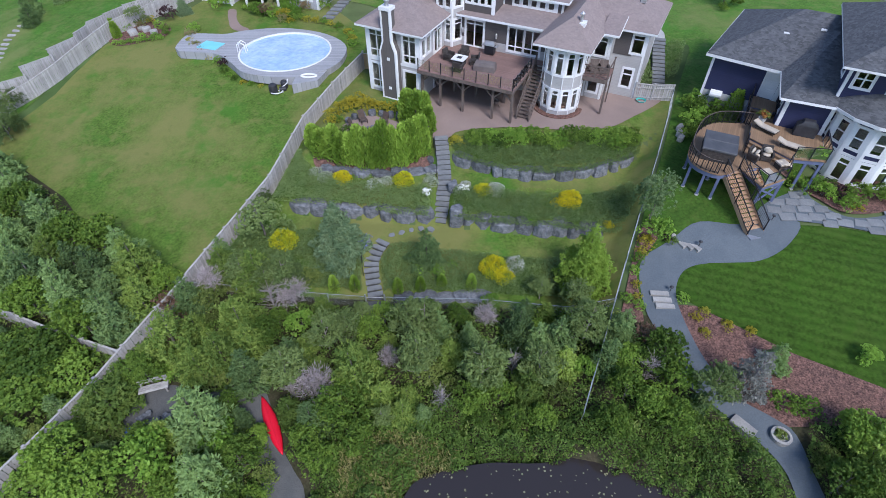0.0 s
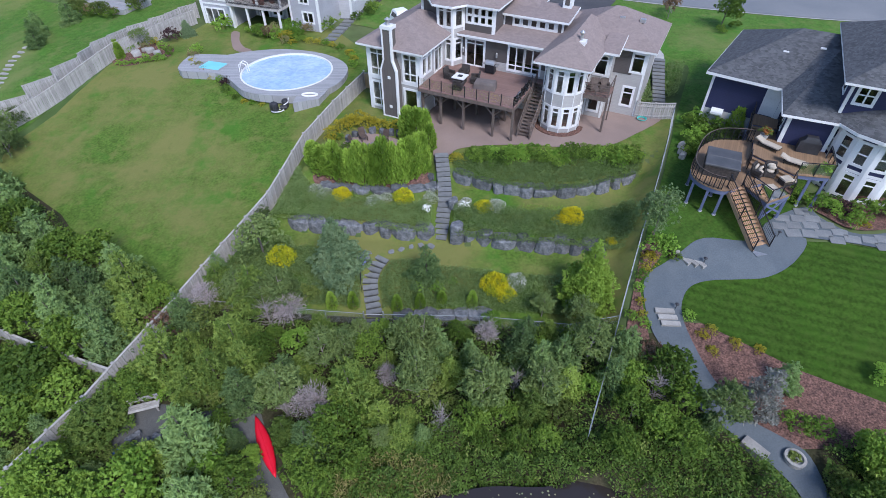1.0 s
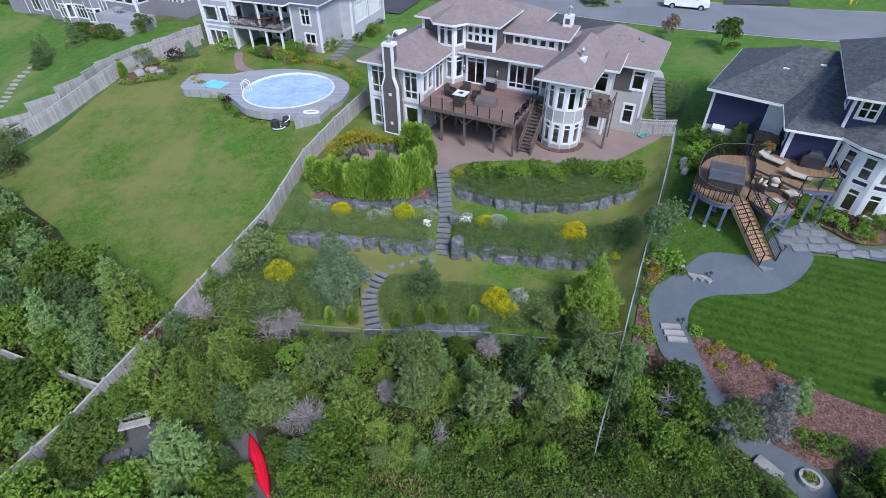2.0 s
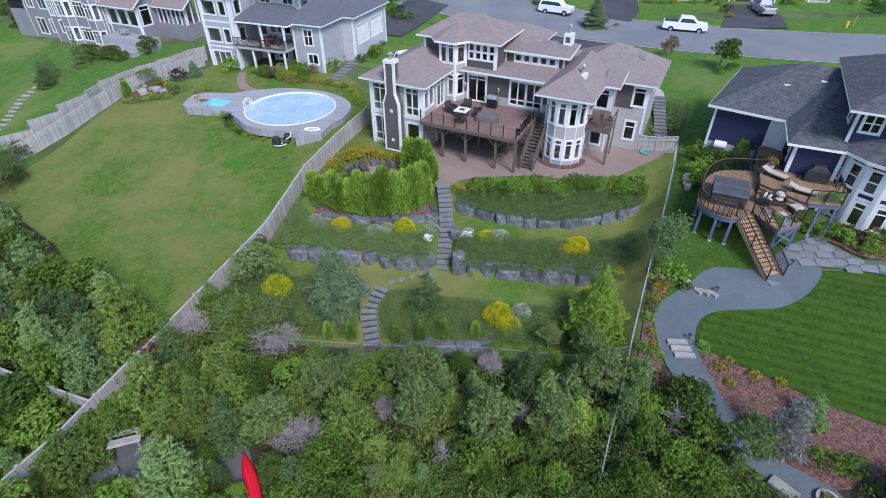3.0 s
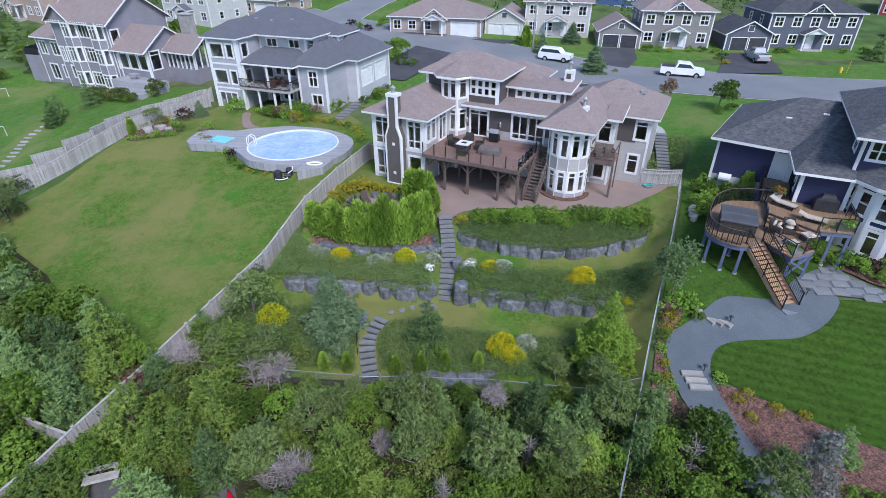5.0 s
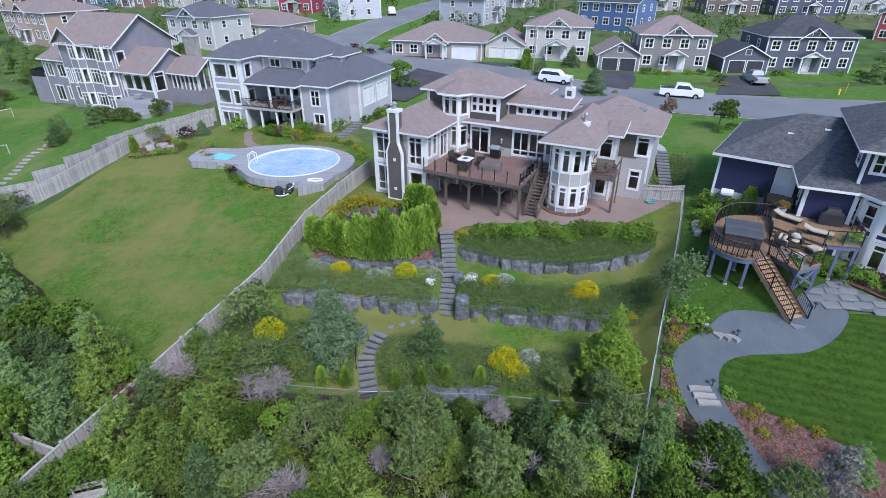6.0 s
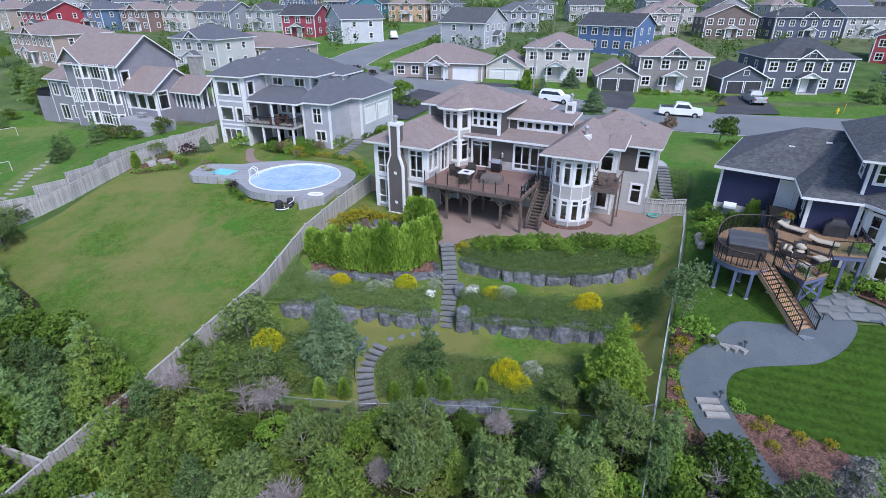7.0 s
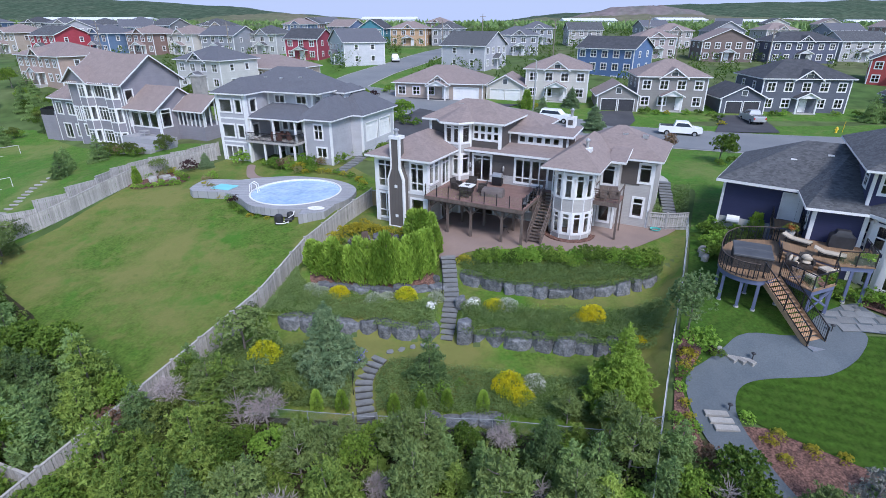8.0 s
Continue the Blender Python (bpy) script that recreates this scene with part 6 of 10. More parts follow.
plant_kind("rosy", "shrub", broad_crown(0.8, 0.62, 0.5, 800, 0.12, 8, 75), foliage("pinkish_leaves", (0.30, 0.17, 0.12), (0.22, 0.24, 0.09), 0.2), "green garden shrub with pinkish blossom and leaves", "shrub")
plant_kind("yellow", "flower_bush", mound(2000, 0.09, 69), F_YELLOW, "dense bush of bright yellow flowers", "flowers")
plant_kind("white", "flower_bush", mound(1200, 0.08, 70), F_WHITE, "loose bush of small white flowers", "flowers")
plant_kind("violet", "flower_bush", broad_crown(0.6, 0.5, 0.45, 450, 0.10, 9, 71), F_PURPLE, "bush of pale blue flowers beside the steps", "flowers")
np.random.seed(72)
cz = np.random.uniform(0.05, 1.9, 1500)
cr = 0.44 * np.clip(1.12 - (cz / 2.05) ** 2.2, 0.05, 1) * np.random.uniform(0.8, 1.1, 1500)
ca = np.random.uniform(0, 6.283, 1500)
plant_kind("cedar", "cedar", leaf_cards(np.stack([cr * np.cos(ca), cr * np.sin(ca), cz], 1), np.stack([np.cos(ca) * 0.5, np.sin(ca) * 0.5, np.full(1500, 1.0)], 1) + np.random.normal(size=(1500, 3)) * 0.25, np.random.uniform(0.14, 0.26, 1500), np.random.uniform(0.06, 0.11, 1500)), F_CEDAR, "columnar yellow-green cedar of the clipped hedge", "hedge plant", trunk_shape(1.7, 0.04, 3, 0).mesh("trunk"))


def inside_all(poly, xy):
    """Which of many points lie inside an outline."""
    x, y = xy[:, 0], xy[:, 1]
    hit = np.zeros(len(xy), bool)
    for (x0, y0), (x1, y1) in zip(poly, poly[1:] + poly[:1]):
        if y0 != y1:
            hit ^= ((y0 > y) != (y1 > y)) & (x < (x1 - x0) * (y - y0) / (y1 - y0) + x0)
    return hit


def cover(name, poly, thickness, density, leaf, material, label, lumpy=0.25, up=0.7, spread=0.9, over=0.0, slim=1.0, lean=0.0, dome=0.0, hole=None):
    """Low plants over the ground inside an outline, past counting. dome: the width of the rounded bushes that they form."""
    xs, ys = [p[0] for p in poly], [p[1] for p in poly]
    n = int((max(xs) - min(xs)) * (max(ys) - min(ys)) * density)
    xy = np.stack([np.random.uniform(min(xs), max(xs), n), np.random.uniform(min(ys), max(ys), n)], 1)
    pts, lay = [], []
    hearts = {}
    ok = inside_all(poly, xy)
    if hole:
        ok &= ~inside_all(hole, xy)
    for x, y in xy[ok].tolist():
        base = ground(x, y)
        b = thickness * (0.65 + lumpy * 1.6 * noise.noise(Vector((x * 0.9, y * 0.9, 3.3))))
        if dome:
            i, j = math.floor(x / dome), math.floor(y / dome)
            best = (9.0, 0.0, 0.0, 1.0)
            for c in ((i + a, j + e) for a in (-1, 0, 1) for e in (-1, 0, 1)):
                if c not in hearts:
                    hearts[c] = (dome * (c[0] + random.uniform(0.1, 0.9)), dome * (c[1] + random.uniform(0.1, 0.9)), random.uniform(0.55, 1.15))
                hx, hy, hk = hearts[c]
                d = math.hypot(x - hx, y - hy) / (dome * 0.72 * hk)
                best = min(best, (d, (x - hx) / dome, (y - hy) / dome, hk))
            b = thickness * best[3] * (0.12 + 0.88 * math.sqrt(max(0.0, 1 - min(1.0, best[0]) ** 2))) * (0.8 + 0.5 * noise.noise(Vector((x * 0.35, y * 0.35, 3.3)))) * random.uniform(0.78, 1.06)
            pts.append((x, y, base + b))
            lay.append((1.5 * best[1], 1.5 * best[2]))
            continue
        if over:
            behind = ground(x, y + over)
            if behind > base + 0.3:
                b, base = b * random.uniform(0.1, 0.75), behind - 0.1
        pts.append((x, y, base + b * random.uniform(0.35, 1.0)))
    n = len(pts)
    ways = np.random.normal(size=(n, 3)) * spread
    ways[:, 2] = np.abs(ways[:, 2]) * 0.5 + up * 0.6
    ways[:, 1] -= lean
    if dome:
        ways[:, :2] = ways[:, :2] * 0.7 + np.array(lay)
    me = leaf_cards(pts, ways, np.random.uniform(0.7, 1.3, n) * leaf, np.random.uniform(0.35, 0.6, n) * leaf * slim, 0.15 + 0.5 * lean, 1.0)
    ob = part(name, me, material)
    return tagged(ob, label, "plants", kind="stuff")

# ---- terraced garden: boulder walls, steps, beds ----
def boulder(w, d, h, seed):
    """A squared, split-faced rock: a box cut by a few slanting planes, its corners worn."""
    rr = random.Random(seed)
    s = Shape()
    n, rings = 14, []
    cuts = [(rr.uniform(0, 6.28), rr.uniform(0.8, 1.02), rr.uniform(-0.5, 0.35)) for _ in range(7)]
    for k, f in enumerate((0.0, 0.1, 0.36, 0.64, 0.9, 1.0)):
        ring = []
        for i in range(n):
            a = 6.2832 * (i + 0.5) / n
            c, t = math.cos(a), math.sin(a)
            e = (abs(c) ** 6 + abs(t) ** 6) ** (-1 / 6)
            e *= (0.96, 1.0, 1.0, 1.0, 0.96, 0.82)[k]
            for ca, lim, tilt in cuts:
                v = math.cos(a - ca)
                if v > 0.3:
                    e = min(e, (lim + tilt * (f - 0.5)) * 1.12 / v)
            e *= 1 + rr.uniform(-0.03, 0.03)
            ring.append((c * e * w / 2, t * e * d / 2, h * f + (rr.uniform(-0.03, 0.03) + 0.11 * math.cos(a - cuts[0][0]) * f) * h))
        rings.append(ring)
    return s.rings(rings)


def boulder_wall(name, xs, line, z0, heights, label, skip=()):
    w = thing(name, pose(0, 0, 0), label, "retaining wall", kind="structure")
    x = xs[0]
    k = 0
    while x < xs[1]:
        wid = random.uniform(0.8, 1.75)
        cx = x + wid / 2
        y = line(cx)
        slope = math.degrees(math.atan((line(cx + 0.4) - line(cx - 0.4)) / 0.8))
        ob = part("boulder", boulder(wid * 1.14, random.uniform(0.95, 1.15), 1.05 * random.uniform(*heights), 100 + k + int(10 * x)), ROCK, w)
        ob.matrix_world = pose(cx, y + random.uniform(-0.12, 0.1), z0(cx) - 0.12, random.uniform(-4, 2), random.uniform(-2, 2), slope + random.uniform(-8, 8))
        x += wid
        k += 1
    return w


boulder_wall("upper_boulder_wall", (0.75, 14.4), wall_upper, lambda x: -4.6, (0.85, 1.0), "low retaining wall of blue-grey boulders below the shrubs")
boulder_wall("middle_boulder_wall", (0.55, 10.6), lambda x: wall_middle(x) + 0.1, lambda x: -5.85, (0.95, 1.12), "retaining wall of large grey boulders beside the steps")
boulder_wall("left_boulder_wall", (-11.4, -1.2), lambda x: wall_middle(x) + 0.1, lambda x: -5.8, (0.9, 1.1), "retaining wall of grey boulders under the flower bed")
boulder_wall("hedge_boulder_wall", (-9.6, -0.9), lambda x: 32.9 + 0.035 * (x + 5) ** 2, lambda x: -4.65, (0.4, 0.6), "low row of reddish-grey stones at the hedge's foot")
boulder_wall("slope_boulder_wall", (-3.2, 3.2), lambda x: 22.55 + 0.05 * x, lambda x: -7.1, (0.4, 0.6), "row of dark stones at the foot of the slope")
for x, y, w, d, h in ((-0.95, 34.6, 0.8, 0.7, 0.55), (0.75, 31.4, 0.8, 0.7, 0.75), (-5.55, 26.9, 0.7, 0.6, 0.55), (-1.25, 33.2, 0.6, 0.5, 0.4), (0.95, 28.7, 1.15, 0.9, 0.75)):
    solo("boulder", boulder(w, d, h, int(x * 31 + y)), ROCK, "single grey boulder beside the garden steps", "rock", "loose garden boulders", m=pose(x, y, ground(x, y) - 0.1, 0, 0, x * 40))


def stone_steps(name, path, n, width, z0, z1, label, over=0.08):
    st = thing(name, pose(0, 0, 0), label, "steps", kind="structure")
    line = [Vector(p) for p in curve_line(path, 12)]
    seg = [0.0]
    for a, b in zip(line, line[1:]):
        seg.append(seg[-1] + (b - a).length)
    tread = seg[-1] / n
    for k in range(n):
        t = seg[-1] * (k + 0.5) / n
        i = max(j for j in range(len(seg)) if seg[j] <= t)
        i = min(i, len(line) - 2)
        p = line[i].lerp(line[i + 1], (t - seg[i]) / max(1e-6, seg[i + 1] - seg[i]))
        d = (line[min(i + 2, len(line) - 1)] - line[max(i - 1, 0)]).normalized()
        z = z0 + (z1 - z0) * (k + 0.5) / n
        s = Shape()
        w, dd = width / 2 * random.uniform(0.96, 1.04), tread / 2 + over / 2
        s.rings([[(x * f, y * f, zz) for x, y in ((-w, -dd), (w, -dd), (w, dd), (-w, dd))] for f, zz in ((0.99, -0.075), (1.0, -0.06), (1.0, -0.012), (0.985, 0.0))])
        ob = part("step", s, STEP_STONE, st)
        ob.matrix_world = pose(p.x, p.y, z, 0, 0, math.degrees(math.atan2(d.x, -d.y)) * 1.0 + random.uniform(-1.5, 1.5))
        rs = Shape().box(-w * 0.97, w * 0.97, -tread * 0.52, tread * 0.54, -0.6, -0.076)
        ob2 = part("riser", rs, RISER_SHADE, st)
        ob2.matrix_world = ob.matrix_world
    return st


# darker than the treads: the shadow under each one is put into the colour
RISER_SHADE = mat("shaded_riser_stone", (0.07, 0.07, 0.068), 0.95, (0.05, 0.05, 0.048), 2, 0.2, 10, 0.4, 10)
stone_steps("garden_steps", [(-0.17, 36.3), (0.0, 34.5), (0.12, 32.2), (-0.05, 30.4), (-0.3, 28.7)], 17, 1.05, -3.15, -5.75, "straight flight of grey stone steps through the terraces")
stone_steps("lower_garden_steps", [(-4.2, 27.1), (-4.7, 26.2), (-4.98, 25.2), (-4.85, 24.2), (-4.6, 23.1), (-4.5, 22.6)], 10, 1.0, -5.95, -6.95, "curved flight of grey stone steps down the slope", -0.1)
for x, y, r in ((-3.7, 27.55, 0.24), (-3.0, 27.8, 0.24), (-2.3, 28.05, 0.22), (-1.6, 28.15, 0.26), (-0.9, 28.1, 0.3)):
    s = boulder(2 * r, 1.6 * r, 0.12, int(100 * r + x))
    solo("stepping_stone", s, STEP_STONE, "flat pale stepping stone set in the grass", "stepping stone", "stepping stones", m=pose(x, y, ground(x, y), 0, 0, 40 * x))
for path in ([(-0.75, 35.8), (-0.55, 33.6), (-0.5, 32.6)], [(-5.35, 26.4), (-5.6, 25.2), (-5.45, 24.2)]):
    s = Shape()
    top = [(x, y, ground(x, y) + 0.95) for x, y in path]
    s.tube(top, 0.025, 6)
    for (x, y, z) in top:
        s.tube([(x, y, z - 1.0), (x, y, z)], 0.022, 6)
    solo("handrail", s, DARK_METAL, "thin black metal handrail beside the garden steps", "handrail", "garden handrails")

# low evergreen cover on the slopes
UPPER_BED = [(0.9 + 0.5 * k, wall_upper(0.9 + 0.5 * k) - 0.5) for k in range(30)] + [(16.2, 36.4), (13.5, 35.6), (10, 34.9), (5, 34.9), (2, 35.8), (0.8, 36.0)]
cover("juniper_bed", UPPER_BED, 0.75, 560, 0.17, F_COVER, "thick dark green juniper cover over the upper wall", 0.3, 0.5, 0.55, over=0.75, slim=0.62, lean=0.35)
MID_BED = [(0.8 + 0.5 * k, wall_middle(0.8 + 0.5 * k) - 0.45) for k in range(24)] + [(14.2, 29.6), (14.0, 31.4), (12.0, 30.6), (9.2, 30.0), (5, 30.7), (2, 31.1), (0.8, 31.2)]
cover("juniper_bed", MID_BED, 0.85, 560, 0.17, F_COVER, "dark green juniper cover spilling over the boulders", 0.3, 0.5, 0.55, over=0.75, slim=0.62, lean=0.35)
LEFT_BED = [(-12.8, 30.3), (-11.2, 29.95), (-8.6, 29.75), (-6.6, 29.7), (-3.6, 28.75), (-1.0, 28.45), (-0.8, 31.2), (-2.2, 31.4), (-4.2, 31.0), (-5.4, 32.0), (-7.6, 31.5), (-9.8, 32.8), (-10.8, 34.0), (-11.8, 36.0), (-12.4, 34)]
cover("juniper_bed", LEFT_BED, 0.85, 560, 0.17, F_COVER, "dark green juniper cover beside the hedge", 0.3, 0.5, 0.55, over=0.75, slim=0.62, lean=0.35)
LOW_BED = [(-3.9, 22.9), (3, 22.7), (9.6, 22.2), (11.0, 24.0), (8, 25.2), (5, 25.4), (2.4, 25.6), (-0.4, 26.0), (-2.4, 26.6), (-3.6, 26.4), (-4.3, 25.2)]
cover("juniper_bed", LOW_BED, 0.8, 560, 0.17, F_COVER, "dark green cover on the lower slope", 0.3, 0.5, 0.55, over=0.75, slim=0.62, lean=0.35)
LOW_LEFT = [(-15.2, 26.2), (-16.2, 23.6), (-5.4, 22.9), (-5.6, 24.6), (-5.6, 26.0), (-6.2, 27.2), (-8, 27.6), (-11.5, 28.0), (-13.9, 28.6)]
cover("juniper_bed", LOW_LEFT, 0.8, 560, 0.17, F_COVER, "dark green cover on the slope round the blue spruce", 0.3, 0.5, 0.55, over=0.75, slim=0.62, lean=0.35)
cover("soft_herbs", [(-7.6, 31.4), (-5.5, 31.8), (-5.2, 32.8), (-7.6, 33.0)], 0.35, 160, 0.14, F_LIME, "bright green soft herbs in the flower bed")
cover("soft_herbs", [(5.5, 30.4), (8.8, 30.0), (9, 31), (6, 31.4)], 0.25, 120, 0.12, F_LIME, "bright green soft herbs below the upper wall")
sheet("hedge_mulch", [(-9.8, 33.4), (-7.5, 32.9), (-5, 32.7), (-2.5, 33.0), (-1.0, 33.8), (-1.3, 34.8), (-4, 34.2), (-8.5, 34.6), (-10.2, 35)], 0.09, MULCH, "strip of reddish mulch at the foot of the hedge", 3)
sheet("fire_pit_floor", [(-8.4, 37.4), (-5.5, 36.0), (-3.4, 36.6), (-3.2, 37.9), (-4.8, 38.9), (-6.6, 39.3)], 0.1, PATIO, "brown gravel floor of the fire-pit corner behind the hedge", 4)

HEDGE = curve_line([(-10.3, 36.0), (-9.9, 35.0), (-8.8, 34.45), (-7.2, 34.0), (-5.5, 33.7), (-3.8, 33.85), (-2.5, 34.2), (-1.5, 34.9)], 8)
walked = 0.0
for a, b in zip(HEDGE, HEDGE[1:]):
    walked += math.dist(a, b)
    if walked > 0.47:
        walked = 0.0
        plant("cedar", b[0] + random.uniform(-0.08, 0.08), b[1] + random.uniform(-0.1, 0.1), random.uniform(1.3, 1.5), group="clipped cedar hedge", stretch=random.uniform(0.9, 1.1) * (0.72 + 0.5 * smooth(-10.0, -6.5, b[0])))
for x, y, k in ((-2.9, 38.4, 1.25), (-2.2, 37.8, 1.35), (-1.6, 38.4, 1.15), (-1.2, 37.4, 1.0)):
    plant("cedar", x, y, k * 1.22, group="cedars by the patio", stretch=1.0)
for x, y in ((-7.3, 23.1), (-5.9, 23.1), (-3.0, 22.9), (-1.5, 23.0), (-0.1, 23.2), (1.9, 23.2), (-9.6, 23.3)):
    plant("cedar", x, y, 0.68, group="small cedars along the wire fence", label="small columnar cedar beside the wire fence", stretch=1.05)

for x, y, k in ((-7.7, 32.2, 0.95), (-3.0, 31.9, 1.05), (3.0, 30.9, 0.9), (9.3, 29.7, 1.15), (8.4, 29.6, 0.65), (-11.2, 26.6, 1.2), (3.4, 24.4, 1.15), (4.1, 23.9, 0.95), (11.7, 27.4, 0.5)):
    plant("yellow", x, y, k, group="yellow flower bushes", stretch=1.35 if x < -10 or k > 1.1 and y < 25 else 1.0)
for x, y, k in ((3.9, 30.9, 0.95), (4.9, 24.7, 1.0), (-9.0, 32.3, 0.85), (-9.8, 32.8, 0.8), (-5.1, 31.4, 0.95), (-4.3, 31.9, 0.7), (-0.95, 31.9, 0.8), (-0.9, 32.8, 0.6), (1.3, 31.0, 0.75), (1.7, 31.6, 0.6)):
    plant("white", x, y, k, group="white flower bushes")
solo("white_lilies", broad_crown(0.35, 0.3, 0.5, 90, 0.2, 5, 77), mat("lily_petal", (0.8, 0.8, 0.76), 0.6), "cluster of large white lilies by the steps", "flowers", m=pose(-1.2, 30.4, ground(-1.2, 30.4)))
solo("white_lilies", broad_crown(0.3, 0.3, 0.5, 70, 0.2, 5, 78), bpy.data.materials["lily_petal"], "cluster of large white lilies beside a boulder", "flowers", m=pose(1.5, 30.7, ground(1.5, 30.7)))
plant("violet", -5.55, 26.1, 0.75, lift=0.35)
plant("violet", -5.35, 26.8, 0.6, lift=0.3)
for x, y, k in ((-9.3, 39.3, 1.0), (-8.6, 40.0, 1.2), (-7.7, 40.5, 1.2), (-8.0, 41.3, 1.0), (-7.2, 41.5, 1.1), (-6.2, 40.7, 1.0), (-5.4, 40.4, 1.0), (-4.6, 40.2, 0.9), (-4.0, 40.6, 0.8), (-9.2, 38.3, 0.9), (-6.8, 40.9, 1.0), (1.15, 35.5, 0.95), (0.95, 36.1, 0.6)):
    plant("gold", x, y, k, group="golden shrubs")
for k in range(40):
    x = 2.4 + 13.0 * (k // 2) / 19 + random.uniform(-0.2, 0.2)
    y = 34.95 + 0.7 * (k % 2) + 0.25 * math.sin(x * 1.3) + 0.01 * (x - 8) ** 2
    plant(random.choice(["round", "deep", "round"]) if 3.4 < x < 9.5 or 11.5 < x < 14 else "deep", x, y, random.uniform(0.8, 1.1), group="shrubs along the patio", lift=0.12)
for x, y, k in ((-7.8, 37.0, 0.7), (-3.4, 36.4, 0.7), (-8.9, 38.4, 0.7)):
    plant("deep", x, y, k, group="shrubs round the fire pit")

plant("bluespruce", -7.1, 25.7, 1.02, 20, stretch=1.2)
plant("spruce1", -1.1, 25.1, 0.75, 40, label="small dark spruce on the lower slope")
plant("larch", 9.3, 23.3, 1.0, 10)
plant("willow", -12.7, 27.3, 1.2, 10)
plant("willow", -13.6, 30.4, 0.6, 80, label="small feathery grey-green willow at the fence")
for key, x, y, k in (("pine0", -13.1, 23.0, 0.8), ("fir2", -14.6, 24.0, 0.75), ("pine1", -11.4, 22.7, 0.75), ("spruce0", -15.1, 25.2, 0.6), ("fir0", -12.4, 24.3, 0.6), ("pine2", -9.9, 22.8, 0.7)):
    plant(key, x, y, k, group="small trees at the fence corner", label="small bushy conifer in the fence corner")
plant("young", 14.0, 26.6, 1.0, 30)
for x, y, k in ((-1.6, 24.4, 0.7), (-0.4, 24.3, 0.8), (-2.2, 25.4, 0.5), (0.6, 24.8, 0.5)):
    plant("round", x, y, k, group="shrubs on the lower slope")

CHAIR_WOOD = mat("dark_chair_wood", (0.10, 0.07, 0.055), 0.8, (0.07, 0.05, 0.04), 3, 0.2, 12)
# fire pit with stone ring and low chairs
pit = thing("fire_pit", pose(-5.7, 36.9, ground(-5.7, 36.9) + 0.1), "round fire pit ringed with grey stones", "fire pit")
for k in range(11):
    a = 6.2832 * k / 11
    ob = part("stone", boulder(0.34, 0.3, 0.3, k), ROCK, pit)
    ob.matrix_local = pose(0.62 * math.cos(a), 0.62 * math.sin(a), 0, 0, 0, math.degrees(a))
for k in range(8):
    a = 0.5 + 2.2 * k / 7
    x, y = -5.5 + 2.6 * math.cos(a), 37.6 + 1.9 * math.sin(a)
    solo("boulder", boulder(random.uniform(0.5, 0.8), 0.5, random.uniform(0.4, 0.6), 40 + k), ROCK, "grey boulder edging the fire-pit corner", "rock", "boulders round the fire pit", m=pose(x, y, ground(x, y), 0, 0, 50 * k))
for x, y, r in ((-6.6, 38.3, 30), (-4.9, 38.0, -30), (-7.2, 37.4, 80)):
    c = thing("garden_chair", pose(x, y, ground(x, y) + 0.1, 0, 0, r), "low brown wooden chair beside the fire pit", "chair", "chairs round the fire pit")
    part("seat", Shape().box(-0.28, 0.28, -0.28, 0.28, 0.32, 0.37), CHAIR_WOOD, c)
    part("backrest", Shape().add([(-0.28, 0.26, 0.37), (0.28, 0.26, 0.37), (0.26, 0.45, 0.95), (-0.26, 0.45, 0.95), (-0.28, 0.3, 0.37), (0.28, 0.3, 0.37), (0.26, 0.49, 0.95), (-0.26, 0.49, 0.95)], [(0, 1, 2, 3), (7, 6, 5, 4), (0, 4, 5, 1), (3, 2, 6, 7), (1, 5, 6, 2), (0, 3, 7, 4)]), CHAIR_WOOD, c)
    for lx, ly in ((-0.25, -0.25), (0.25, -0.25), (-0.25, 0.25), (0.25, 0.25)):
        part("leg", Shape().box(lx - 0.03, lx + 0.03, ly - 0.03, ly + 0.03, 0, 0.32), CHAIR_WOOD, c)

# ---- the thicket between the lots and the pond ----
POND_ZONE = [(-4.2, 5), (-2.6, 9.6), (-1.2, 11.4), (2.2, 12.2), (5.1, 12.2), (8.2, 12.6), (10.4, 11.4), (13.0, 10.4), (14.2, 5)]
TRACK_ZONE = curve_poly([(x + 0.75 if x > -10.6 and y > 10 else x, y) for x, y in LEFT_TRACK], 3)
FOREST_TREES = [(-46, 9), (-46, 43), (-39.5, 37.8), (-31, 31.6), (-27.8, 28.6), (-21.8, 25.6), (-17.8, 24.0), (-17.2, 22.4), (-5.6, 21.0), (-3.2, 21.0), (10.2, 20.8), (11.2, 18.6), (12.4, 17.6), (13.0, 15.4), (14.6, 13.2), (16.2, 11.2), (16.6, 8), (-20, 7)]


def far_from_fences(x, y, gap):
    if -0.9 < x - fence_left_x(y) < (1.9 if y > 14 else 1.0) and y < 24:
        return False
    if abs(x - fence_right_x(y)) < gap * 0.7 and y < 21:
        return False
    if -29 < x < -19 and abs(y - (17.7 + 0.35 * (-19.1 - x))) < gap:
        return False
    return True


